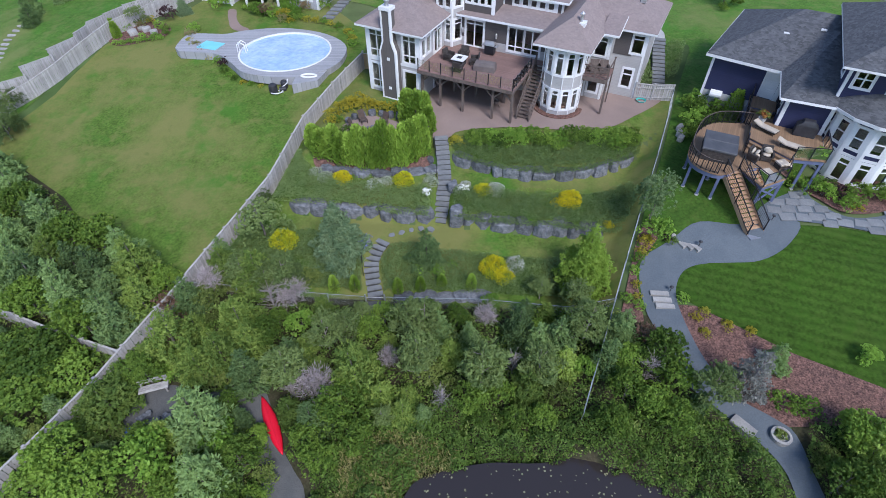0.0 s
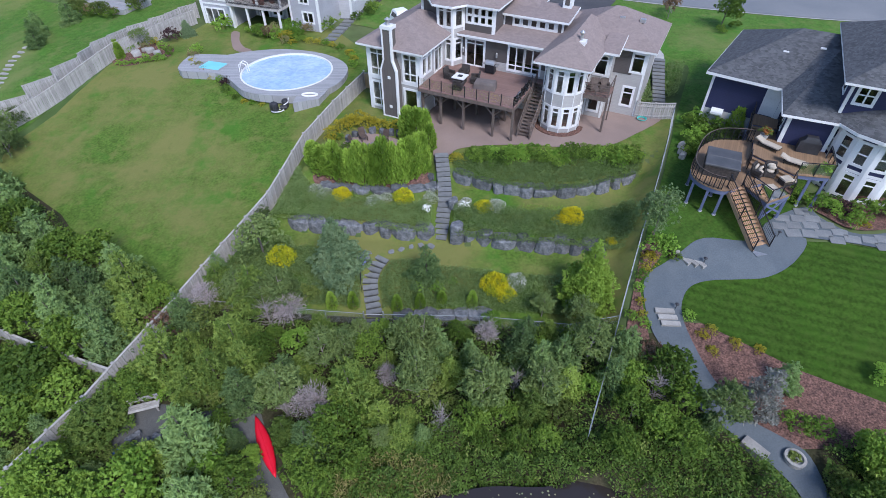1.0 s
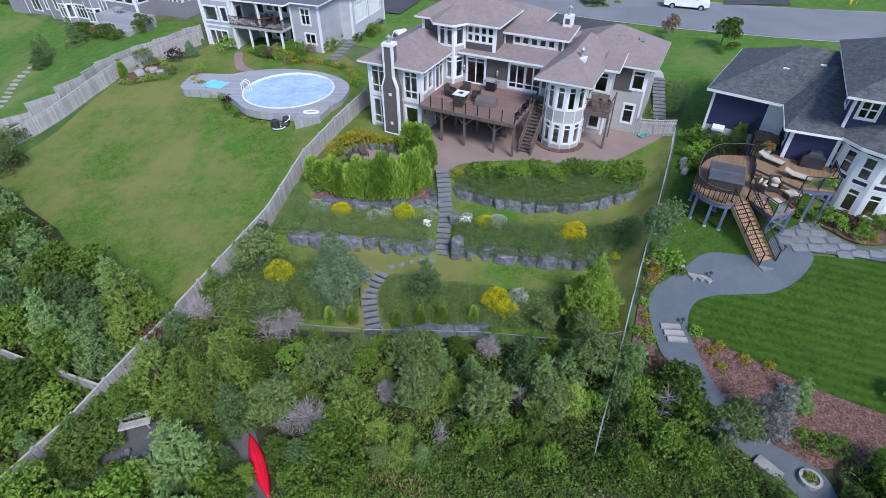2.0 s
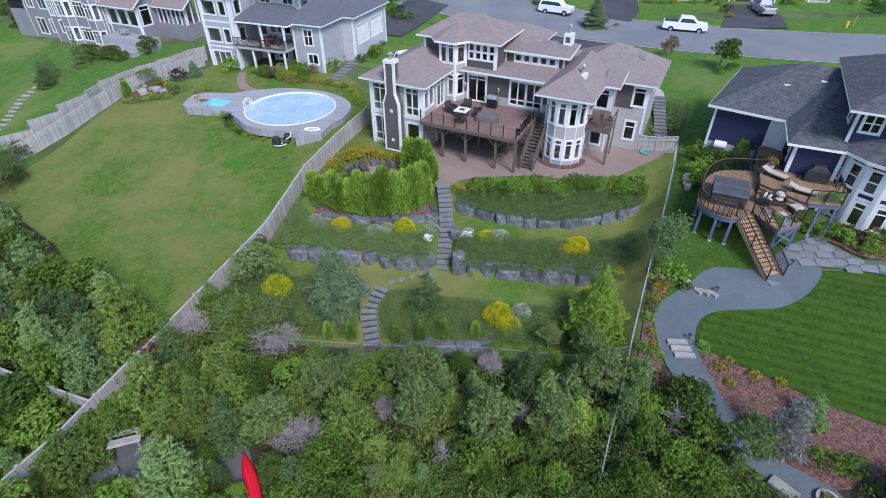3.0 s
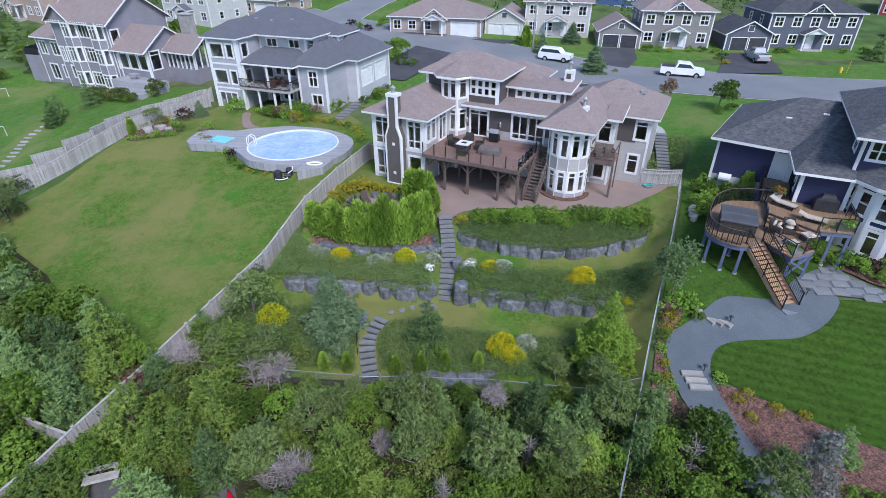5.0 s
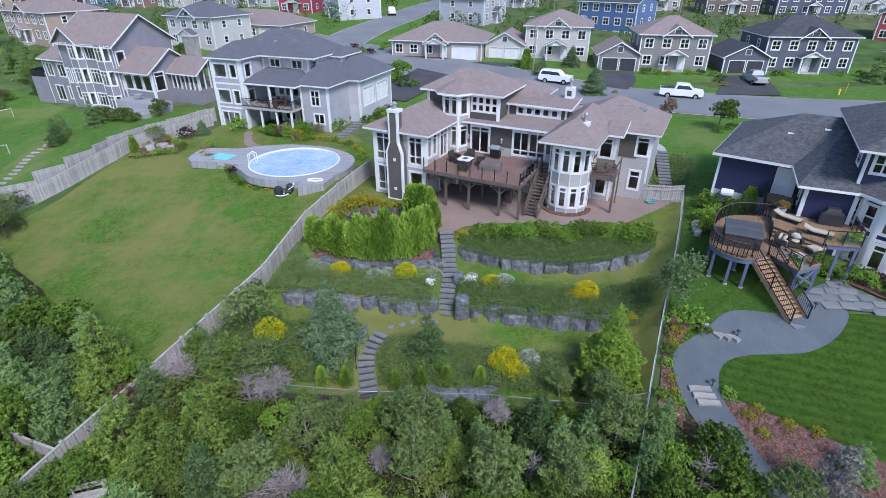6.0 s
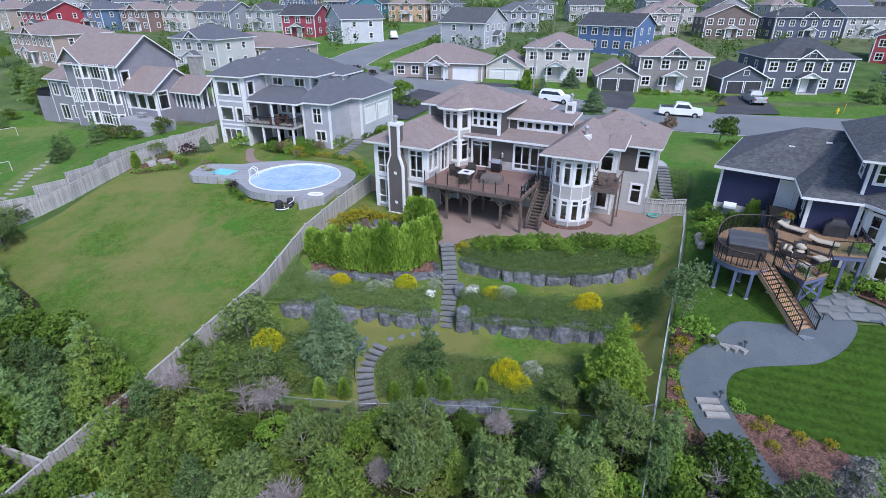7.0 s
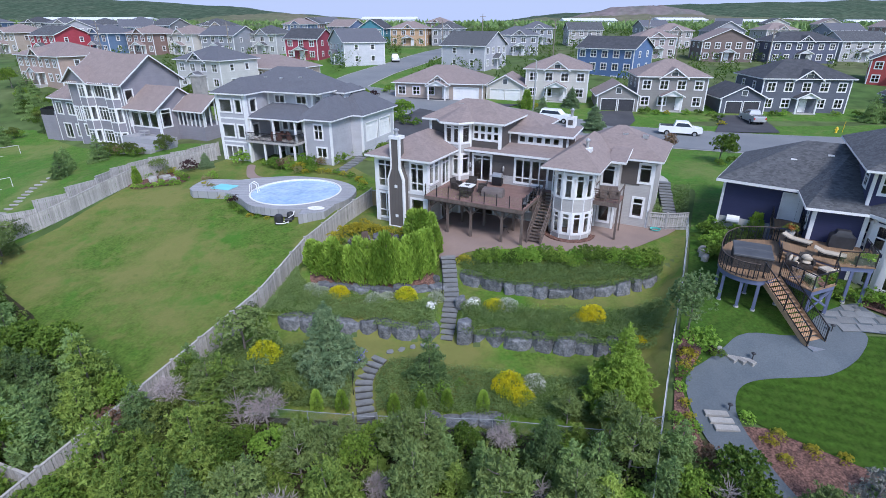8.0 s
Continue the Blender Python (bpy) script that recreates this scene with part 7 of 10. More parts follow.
STANDS = (
    ("alder", ((-23.9, 17.5, 1.54), (-26.1, 18.5, 1.19), (-21.8, 16.5, 1.25), (-23.7, 15.2, 1.24), (-19.5, 11.7, 1.05), (-20.4, 10.1, 1.2), (-17.7, 10.2, 1.08), (-10.5, 11.5, 0.76), (-11, 10.1, 0.67), (-13.7, 10, 0.69), (-20.8, 13.1, 0.68), (-18.4, 16.8, 0.88), (-10.8, 19, 0.73), (-16.9, 16.1, 0.66), (-5.6, 14.2, 1), (-4.5, 19.3, 0.66))),
    ("alder", ((3.2, 15.4, 0.62), (1.5, 15, 0.7), (-7.2, 12.5, 0.7), (-6.5, 11.6, 0.69), (-4.9, 12.8, 0.73), (-2.9, 20.3, 0.53), (0.9, 20.4, 0.57), (10.7, 16.4, 0.69), (12.3, 16.6, 0.93), (12.9, 15.4, 0.74), (10, 14.8, 0.72), (11.3, 14.1, 0.72), (12.2, 13.1, 0.72), (9.1, 13.3, 0.66))),
    ("fir", ((-18.9, 14.8, 1.2), (-17.9, 18.1, 0.66), (-16.1, 18.3, 1.03), (-14.2, 16.7, 0.83), (-12.9, 17.3, 0.89), (-12.5, 19.7, 0.91), (-11.5, 18.1, 0.84), (-12.2, 23, 1), (-5, 16.1, 1.06), (-4.6, 17.1, 0.57), (0.4, 17.8, 0.57), (4.8, 15.5, 0.69), (7.1, 17, 0.67))),
    ("lime", ((-15.2, 11.3, 1.5), (-11.9, 12.6, 1.05), (-16.1, 16.8, 0.52), (-8.8, 19.9, 0.9), (3.1, 21.6, 0.64), (8.2, 16.6, 0.69))),
    ("spruce", ((-12.8, 13.2, 1.16), (-12, 10.4, 0.99), (-16.3, 21.6, 0.74), (-11.3, 16.3, 0.8), (-9.1, 17.6, 0.65), (-0.3, 19.4, 0.65), (4.6, 19.1, 0.84), (5.6, 18.3, 0.74), (-7.1, 13.5, 0.74), (1.6, 18.9, 0.55), (6.9, 18.4, 0.8), (10.5, 18.4, 0.7), (9.5, 16.8, 0.63))),
    ("olive", ((-15.1, 21.9, 1), (-13.3, 16.4, 0.74), (-9, 23.4, 0.78), (-0.8, 16.4, 0.79), (6.4, 15.3, 0.79))),
    ("pine", ((-10.2, 22.7, 0.87), (-8.9, 16.0, 0.9), (-7, 18.6, 0.8), (-5.8, 18.9, 0.74), (-2.2, 19.3, 0.84), (-1.2, 19.5, 0.84), (-1.4, 16.7, 0.99), (2.2, 15.9, 1.07), (6.4, 22.4, 0.52), (8.4, 21.4, 0.73), (8.5, 18.7, 0.95), (5.5, 16.3, 0.86))),
    ("dead", ((-10.9, 21.4, 1.03), (-8.5, 15.3, 0.8), (-1.4, 19.7, 0.83), (2.8, 20.4, 0.84), (4.1, 17, 0.8), (-0.1, 14.7, 0.88), (11.4, 15.8, 0.93))),
    ("ghost", ((-9.6, 21.7, 1.12), (-7.1, 15.3, 1.2), (-3.2, 17.5, 0.73), (2.7, 20.3, 0.8))),
    ("rusty", ((11.8, 18.3, 1.01),)),
)
THREE = ("spruce", "fir", "alder", "pine")
WIDE = {"spruce": 1.4, "fir": 1.5, "alder": 1.5, "pine": 1.2, "lime": 1.1, "olive": 1.2, "dead": 0.9, "ghost": 0.9, "rusty": 0.8}
kept = []
for kind_of, rows_of in STANDS:
    for k, (x, y, size) in enumerate(rows_of):
        low = x < fence_left_x(y) + 2.2 and y < 18.8
        plant("%s%d" % (kind_of, k % 3) if kind_of in THREE else kind_of, x, y, size, group="trees of the thicket", stretch=0.55 if low else 1.0)
        kept.append((x, y, 0.8 * size * WIDE[kind_of]))
tries = 0
fill = []
while tries < 12000 and len(fill) < 300:
    tries += 1
    x, y = random.uniform(-46, 16.5), random.uniform(8.5, 42)
    wood = x < fence_left_x(y) - 0.5 and (y > 17.7 + 0.35 * (-19.1 - x) or x > -19.1)
    r = 1.0 if wood else 0.62
    if not inside(FOREST_TREES, x, y) or inside(POND_ZONE, x, y) or inside(TRACK_ZONE, x, y) or not far_from_fences(x, y, 0.95):
        continue
    if not wood and (y < 13.6 and x > -6.5 or -1.9 < x - fence_right_x(y) < 0.9):
        continue
    if any((x - a) ** 2 + (y - b) ** 2 < (0.86 * (r + c)) ** 2 for a, b, c in kept):
        continue
    kept.append((x, y, r))
    fill.append((x, y, wood))
for x, y, wood in fill:
    if wood:
        key = random.choice(["spruce0", "spruce1", "spruce2", "spruce0", "spruce2", "fir0", "alder0"])
        size = random.uniform(0.72, 1.12)
    else:
        key = random.choice(["spruce0", "fir1", "fir2", "alder0", "alder1", "alder2", "olive", "pine1"])
        size = random.uniform(0.42, 0.6) * (0.85 if y > 19 else 1.0)
    plant(key, x, y, size, group="trees of the thicket")

THICKET = [(-46, 8), (-46, 42), (-39.3, 38.2), (-30.4, 32.2), (-27.3, 29.2), (-21.6, 26.1), (-17.6, 24.2), (-17.0, 22.9), (-5.4, 21.3), (-3.4, 21.3), (10.4, 21.0), (11.6, 18.8), (13.2, 17.2), (13.4, 15.4), (14.8, 13.8), (16.2, 12.2), (17.0, 10), (16.8, 6.5), (13, 9.9), (10.0, 10.9), (8.2, 12.0), (5.1, 11.5), (2.2, 11.5), (-1.0, 10.8), (-2.2, 9.8), (-3.6, 6.5), (-20, 6)]
cover("undergrowth", THICKET, 0.9, 110, 0.18, F_UNDER, "dense dark green undergrowth of small leafy bushes", up=0.5, spread=0.7, dome=1.0, hole=TRACK_ZONE)
cover("undergrowth", THICKET, 0.85, 30, 0.18, F_OLIVE, "olive-green undergrowth mixed into the bushes", up=0.5, spread=0.7, dome=1.2, hole=TRACK_ZONE)
SHORE = [(-7.0, 9), (-6.6, 13), (-3, 15.2), (3, 14.6), (9, 14.2), (13.4, 14.2), (16.0, 12.0), (17.2, 6.5), (12.6, 7.0), (12.3, 9.4), (10.0, 10.4), (8.7, 11.0), (7.8, 12.2), (6.9, 12.2), (6.4, 11.7), (4.5, 11.3), (3.9, 11.8), (2.6, 11.5), (0.5, 11.1), (-0.8, 11.5), (-2.2, 9.8), (-3.4, 7)]
cover("shore_bushes", SHORE, 1.3, 360, 0.14, F_SHORE, "rounded leafy bushes along the pond's shore", up=0.5, spread=0.6, slim=1.35, dome=1.15)
cover("pond_sedge", [(-5.5, 8), (-5.4, 12.6), (-2.4, 13.4), (0.6, 12.4), (0.4, 11.2), (-1.2, 10.7), (-2.3, 9.7), (-3.4, 7.5)], 0.75, 260, 0.4, F_REED, "tawny sedge and reeds at the pond's edge", 0.3, 1.4, 0.4, slim=0.22)
for x, y, k in ((-17.7, 21.4, 1.2), (-13.0, 18.2, 0.7), (-16.7, 20.4, 0.7), (-16.6, 18.9, 0.9)):
    plant("rusty", x, y, k, group="withered shrubs")
plant("ghost", -15.3, 22.9, 1.0, group="dead shrubs")
pads = Shape()
for k in range(300):
    x, y = random.uniform(-1, 12), random.uniform(7.2, 11.4)
    if inside(pond_edge, x, y) and noise.noise(Vector((x * 0.8, y * 0.8, 7))) > -0.1:
        r = random.uniform(0.025, 0.06)
        pads.add([(x + r * math.cos(a), y + r * math.sin(a), -7.405) for a in (0.3 + 6.0 * j / 8 for j in range(8))], [tuple(range(8))])
solo("lily_pads", pads, mat("lily_pad", (0.13, 0.15, 0.07), 0.6, (0.24, 0.23, 0.12), 3), "scattered pale green lily pads on the pond", "water plants", kind="stuff")

# right-hand garden: trees and shrubs round the path
plant("pine1", 14.2, 14.3, 0.85, 30, label="slender pine with a bare trunk beside the path")
plant("greyspruce", 16.4, 14.9, 1.0, 10)
plant("spruce2", 18.7, 16.5, 0.5, 40, label="small bright green spruce at the edge of the mulch bed")
plant("deep", 18.2, 14.0, 1.1, group="shrubs in the mulch bed")
plant("round", 19.6, 13.8, 0.9, group="shrubs in the mulch bed")
plant("lime", 23.8, 16.6, 0.6, 70, label="thin young tree at the lawn's edge")
for x, y, k in ((15.4, 19.7, 0.55), (16.0, 20.0, 0.55), (15.6, 18.6, 0.55), (17.0, 19.0, 0.62), (18.2, 18.6, 0.55)):
    plant("gold", x, y, k, group="golden shrubs in the mulch bed")
plant("round", 15.0, 21.0, 0.55, group="shrubs in the mulch bed")
for x, y, k, key in ((14.2, 25.7, 1.45, "round"), (13.6, 25.2, 0.9, "gold"), (14.9, 25.4, 0.55, "plum"), (15.2, 25.0, 0.6, "deep"), (13.2, 24.6, 0.6, "gold"), (12.9, 24.0, 0.6, "round"), (12.5, 23.2, 0.5, "round"), (11.5, 21.2, 0.6, "round"), (12.3, 21.3, 0.5, "gold"), (12.2, 20.7, 0.55, "round"), (12.4, 22.2, 0.5, "gold"), (11.3, 19.6, 0.6, "plum")):
    plant(key, x, y, k * (0.8 if key == "olive" else 1), group="shrubs of the fence bed")
for k in range(26):
    x, y = random.uniform(17.6, 27), random.uniform(6.5, 13.4)
    if y < 12.9 - 0.1 * (x - 18) and not 17 < x < 18.9:
        plant(random.choice(["alder0", "alder1", "olive", "lime", "fir0", "pine0"]), x, y, random.uniform(0.6, 0.9), group="bushes at the path's end")
cover("undergrowth", [(18.4, 6.5), (18.5, 11.6), (19.4, 13.1), (24, 13.0), (30, 10), (30, 6.5)], 1.1, 230, 0.16, F_SHORE, "leafy green undergrowth at the path's end", up=0.5, spread=0.6, slim=1.3, dome=1.2)

# ---- fences ----
BOARDS = {}


def board_mesh(h):
    if h not in BOARDS:
        BOARDS[h] = Shape().box(-0.072, 0.072, -0.011, 0.011, 0.0, h).mesh("board")
    return BOARDS[h]


def board_fence(name, line, h, label, top=0.0, panel=2.4, wood=None, rails=True, stepped=False):
    """Posts, and between them panels of upright boards; each panel level, stepping with the ground."""
    f = thing(name, pose(0, 0, 0), label, "fence")
    pts = [Vector(p) for p in line]
    for a, b in zip(pts, pts[1:]):
        n = max(1, round((b - a).length / panel))
        for k in range(n):
            p, q = a.lerp(b, k / n), a.lerp(b, (k + 1) / n)
            if stepped:
                turn = Vector(((b - a).y, -(b - a).x)).normalized() * 0.16
                p, q = p + turn * (1 if k % 2 else -1), q + turn * (-1 if k % 2 else 1)
            d = (q - p).normalized()
            o = Vector((-d.y, d.x))
            zp, zq = ground(p.x, p.y), ground(q.x, q.y)
            if stepped:
                zp = zq = max(zp, zq) + 0.05
            part("post", Shape().box(-0.06, 0.06, -0.06, 0.06, -0.3, h + 0.12).box(-0.08, 0.08, -0.08, 0.08, h + 0.12, h + 0.16), wood or FENCE_WOOD, f).matrix_world = pose(p.x, p.y, zp + top, 0, 0, math.degrees(math.atan2(d.y, d.x)))
            L = (q - p).length
            m = max(4, int(L / 0.155))
            ang = math.degrees(math.atan2(d.y, d.x))
            s = Shape()
            for zr in (0.35, h - 0.3):
                s.beam((p.x - o.x * 0.02, p.y - o.y * 0.02, zp + top + zr), (q.x - o.x * 0.02, q.y - o.y * 0.02, zq + top + zr), 0.04, 0.09)
            pan = part("rail", s, wood or FENCE_WOOD, f)
            for j in range(m):
                t = (j + 0.5) / m
                e = p.lerp(q, t) + o * (0.012 * random.uniform(-1, 1) + 0.025)
                ob = part("board", board_mesh(h), wood or FENCE_WOOD, pan)
                ob.matrix_world = pose(e.x, e.y, zp + (zq - zp) * t + top + 0.04 + random.uniform(-0.015, 0.015), 0, random.uniform(-0.6, 0.6), ang)
            if rails:
                part("cap_rail", Shape().beam((p.x, p.y, zp + top + h + 0.03), (q.x, q.y, zq + top + h + 0.03), 0.13, 0.05), PALE_WOOD, pan)
    return f


PALE_WOOD = mat("pale_weathered_rail", (0.42, 0.40, 0.37), 0.85, (0.34, 0.32, 0.30), 2, 0.15, 12)
board_fence("garden_fence", [(-7.6, 48.2), (-8.8, 45), (-11.6, 38.5), (-13.2, 32), (-15.3, 27), (-16.9, 23.2)], 1.65, "weathered grey board fence stepping down between two lots")
board_fence("thicket_fence", [(-16.9, 23.2), (-19.1, 18), (-21.7, 12), (-24.5, 6)], 1.5, "weathered grey board fence running through the thicket")
board_fence("side_fence", [(-19.3, 17.8), (-24.5, 19.6), (-30, 21.7), (-40, 25)], 1.3, "short grey board fence branching off among the trees")
board_fence("lawn_fence", [(-29.9, 65.4), (-32.6, 60.8), (-35.4, 56.0), (-36.8, 52.3), (-37.9, 48.9), (-39.3, 46.7), (-41.2, 44.7), (-43.6, 41.4), (-47, 37)], 1.6, "weathered grey board fence sloping down along the lawn")
board_fence("outer_fence", [(-30.4, 67.4), (-33.8, 62.0), (-36.6, 57.6), (-37.9, 53.4), (-38.9, 50.3), (-40.4, 47.6), (-42.4, 45.4), (-45.0, 42.0), (-48.6, 37.6)], 1.65, "second weathered fence stepping down behind the lawn fence", stepped=True)
board_fence("house_fence", [(-5.3, 47.6), (-7.6, 48.2)], 1.52, "short fresh yellowish board fence beside the house", wood=NEW_WOOD)
board_fence("gate_fence", [(16.75, 42.1), (18.2, 41.75), (19.75, 41.3)], 1.5, "grey board gate and fence beside the house")


def wire_fence(name, line, h, label, spacing=3.0):
    f = thing(name, pose(0, 0, 0), label, "fence")
    pts = [Vector(p) for p in line]
    for a, b in zip(pts, pts[1:]):
        n = max(1, round((b - a).length / spacing))
        for k in range(n):
            p, q = a.lerp(b, k / n), a.lerp(b, (k + 1) / n)
            zp, zq = ground(p.x, p.y), ground(q.x, q.y)
            part("post", Shape().tube([(p.x, p.y, zp - 0.2), (p.x, p.y, zp + h + 0.05)], 0.03, 8), RAIL_STEEL, f)
            part("top_rail", Shape().tube([(p.x, p.y, zp + h), (q.x, q.y, zq + h)], 0.021, 6), RAIL_STEEL, f)
            s = Shape()
            L = (q - p).length
            m = int((L + h) / 0.16)
            for j in range(m):
                for sg in (0, 1):
                    u0, u1 = j * 0.16 - h, j * 0.16
                    c0, c1 = max(0, u0), min(L, u1)
                    if c1 <= c0:
                        continue
                    v0, v1 = (c0 - u0), (c1 - u0)
                    if sg:
                        v0, v1 = h - v0, h - v1
                    e0, e1 = p.lerp(q, c0 / L), p.lerp(q, c1 / L)
                    z0, z1 = zp + (zq - zp) * c0 / L + v0, zp + (zq - zp) * c1 / L + v1
                    s.tube([(e0.x, e0.y, z0), (e1.x, e1.y, z1)], 0.003, 3)
            tagged(part("wire_mesh", s, STEEL, f), kind="stuff")
    return f


wire_fence("wire_fence", [(-16.7, 23.0), (-7.5, 22.0), (-5.05, 21.8)], 1.05, "galvanised chain-link fence at the foot of the garden")
wire_fence("wire_fence", [(-3.75, 21.75), (2.3, 21.6), (10.7, 20.7)], 1.05, "galvanised chain-link fence along the thicket")
wire_fence("boundary_wire_fence", [(19.75, 41.3), (18.6, 38.4), (16.2, 33), (13.5, 27.2), (10.6, 20.6), (7.5, 13.6)], 1.15, "pale chain-link boundary fence running down to the pond")
gate = thing("wire_gate", pose(-4.4, 21.78, ground(-4.4, 21.78)), "low chain-link gate below the garden steps", "gate")
for x in (-0.62, 0.62):
    part("post", Shape().tube([(x, 0, -0.2), (x, 0, 1.25)], 0.045, 8), STEEL, gate)
part("frame", Shape().tube([(-0.55, 0, 0.1), (-0.55, 0, 1.0), (0.55, 0, 1.0), (0.55, 0, 0.1), (-0.55, 0, 0.1)], 0.02, 6), STEEL, gate)
sheet("gate_landing", [(-5.1, 22.4), (-3.9, 22.4), (-3.7, 20.4), (-5.0, 20.3)], 0.1, DIRT_PATH, "small grey landing in front of the wire gate", 3)

# ---- pool with its deck ----
POOL_Z = -2.75
deck_line = curve_poly([(-26.6, 51.0), (-27.0, 54.2), (-26.2, 55.3), (-23.0, 55.0), (-21.2, 55.9), (-17.3, 56.6), (-12.9, 55.4), (-10.0, 52.6), (-9.8, 49.2), (-11.3, 46.6), (-14.3, 45.4), (-18.4, 46.2), (-20.6, 48.6), (-22.6, 50.4)], 4)
pool_ring = [(-15.7 + 4.4 * math.cos(a), 50.9 + 4.3 * math.sin(a)) for a in (6.2832 * k / 48 for k in range(48))]


def ring_between(outer, inner, z0, z1):
    """A deck with a hole: outer edge, and a hole's edge bridged by nearest angle."""
    s = Shape()
    n = len(inner)
    cx, cy = sum(p[0] for p in inner) / n, sum(p[1] for p in inner) / n

    def out_at(px, py):
        dx, dy = px - cx, py - cy
        best = None
        for (ax, ay), (bx, by) in zip(outer, outer[1:] + outer[:1]):
            den = dx * (by - ay) - dy * (bx - ax)
            if abs(den) < 1e-9:
                continue
            t = ((ax - cx) * (by - ay) - (ay - cy) * (bx - ax)) / den
            u = ((ax - cx) * dy - (ay - cy) * dx) / den
            if t > 0 and 0 <= u <= 1 and (best is None or t > best):
                best = t
        return cx + dx * best, cy + dy * best

    outs = [out_at(*p) for p in inner]
    for z in (z1, z0):
        s.v += [(x, y, z) for x, y in inner] + [(x, y, z) for x, y in outs]
    for i in range(n):
        j = (i + 1) % n
        s.f += [(i, n + i, n + j, j), (n + i, 3 * n + i, 3 * n + j, n + j), (i, j, 2 * n + j, 2 * n + i)]
    return s


fine_ring = [(-15.7 + 4.53 * math.cos(a), 50.9 + 4.43 * math.sin(a)) for a in (6.2832 * k / 96 for k in range(96))]
pool_deck = thing("pool_deck", pose(0, 0, 0), "raised grey wooden deck round the oval pool", "deck", kind="structure")
part("deck_floor", ring_between(deck_line, fine_ring, POOL_Z - 0.75, POOL_Z), POOL_DECK, pool_deck)
part("landing", Shape().prism([(-13.7, 44.1), (-11.5, 44.9), (-10.9, 46.9), (-13.6, 46.3)], -3.9, POOL_Z - 0.05), POOL_DECK, pool_deck)
pool = thing("swimming_pool", pose(0, 0, 0), "oval swimming pool under a rippled pale blue cover", "pool")
rim = Shape()
n = len(pool_ring)
outer_rim = [(-15.7 + (x + 15.7) * 1.035, 50.9 + (y - 50.9) * 1.04) for x, y in pool_ring]
rim.v = [(x, y, z) for z in (POOL_Z + 0.05, POOL_Z - 0.3) for ring in (pool_ring, outer_rim) for x, y in ring]
for i in range(n):
    j = (i + 1) % n
    rim.f += [(i, n + i, n + j, j), (n + i, 3 * n + i, 3 * n + j, n + j), (i, j, 2 * n + j, 2 * n + i)]
part("rim", rim, WHITE, pool)
s = Shape()
s.v = [(-15.7, 50.9, POOL_Z - 0.08)]
for r in range(1, 13):
    f = r / 12
    for x, y in pool_ring:
        px, py = -15.7 + (x + 15.7) * f, 50.9 + (y - 50.9) * f
        s.v.append((px, py, POOL_Z - 0.08 + (0.05 * noise.noise(Vector((px * 0.8, py * 0.8, 1.0))) + 0.03 * noise.noise(Vector((px * 2.2, py * 2.2, 5.0)))) * (1 - f ** 4)))
s.f = [(0, 1 + i, 1 + (i + 1) % n) for i in range(n)] + [(1 + r * n + i, 1 + (r + 1) * n + i, 1 + (r + 1) * n + (i + 1) % n, 1 + r * n + (i + 1) % n) for r in range(11) for i in range(n)]
COVER_BLUE = mat("pool_cover", (0.33, 0.47, 0.66), 0.22, (0.44, 0.57, 0.72), 0.55, 0.12, 3, 1.0, 2.2, spec=0.5)
part("cover", s, COVER_BLUE, pool, "rippled pale blue bubble cover", True)
lad = Shape()
for o in (-0.25, 0.25):
    lad.tube([(-20.35, 50.9 + o, POOL_Z), (-20.30, 50.9 + o, POOL_Z + 0.75), (-19.95, 50.9 + o, POOL_Z + 0.95), (-19.60, 50.9 + o, POOL_Z + 0.75), (-19.55, 50.9 + o, POOL_Z - 0.2)], 0.05, 6)
part("ladder", lad, WHITE, pool)
spa = thing("wading_pool", pose(-23.5, 52.1, POOL_Z, 0, 0, -18), "small square turquoise covered spa sunk in the deck", "spa")
part("rim", Shape().box(-1.3, 1.3, -1.0, 1.0, -0.1, 0.04), POOL_DECK, spa)
part("cover", Shape().box(-1.1, 1.1, -0.82, 0.82, 0.0, 0.09), mat("turquoise_cover", (0.18, 0.55, 0.62), 0.4, (0.22, 0.6, 0.66), 1), spa, "turquoise insulating cover")
pump = thing("pool_pump", pose(-15.6, 44.5, ground(-15.6, 44.5) + 0.05, 0, 0, 10), "black pool pump and filter with a curled white hose", "pool pump")
part("filter", Shape().lathe(0, 0, [(0.38, 0), (0.4, 0.5), (0.36, 0.75), (0.2, 0.86)], 14), BLACK, pump)
part("motor", Shape().tube([(0.55, 0, 0.3), (1.15, 0, 0.3)], 0.2, 10), BLACK, pump)
part("tank", Shape().lathe(1.0, 0.45, [(0.3, 0), (0.32, 0.7), (0.25, 0.85)], 12), BLACK, pump)
part("hose", Shape().tube([(0.3 + 0.55 * math.cos(a), -0.25 + 0.35 * math.sin(a), 0.08 + 0.02 * a) for a in (k * 0.5 for k in range(16))] + [(1.3, 0.2, 0.7), (1.35, 0.6, 0.9)], 0.05, 6), WHITE, pump)
fl = thing("pool_float", pose(-12.4, 45.6, POOL_Z - 0.05), "flat white inflatable pool toy on the deck", "pool toy")
part("ring", Shape().tube([(0.7 * math.cos(a), 0.32 * math.sin(a), 0.09) for a in (6.2832 * k / 20 for k in range(21))], 0.09, 7), WHITE, fl)
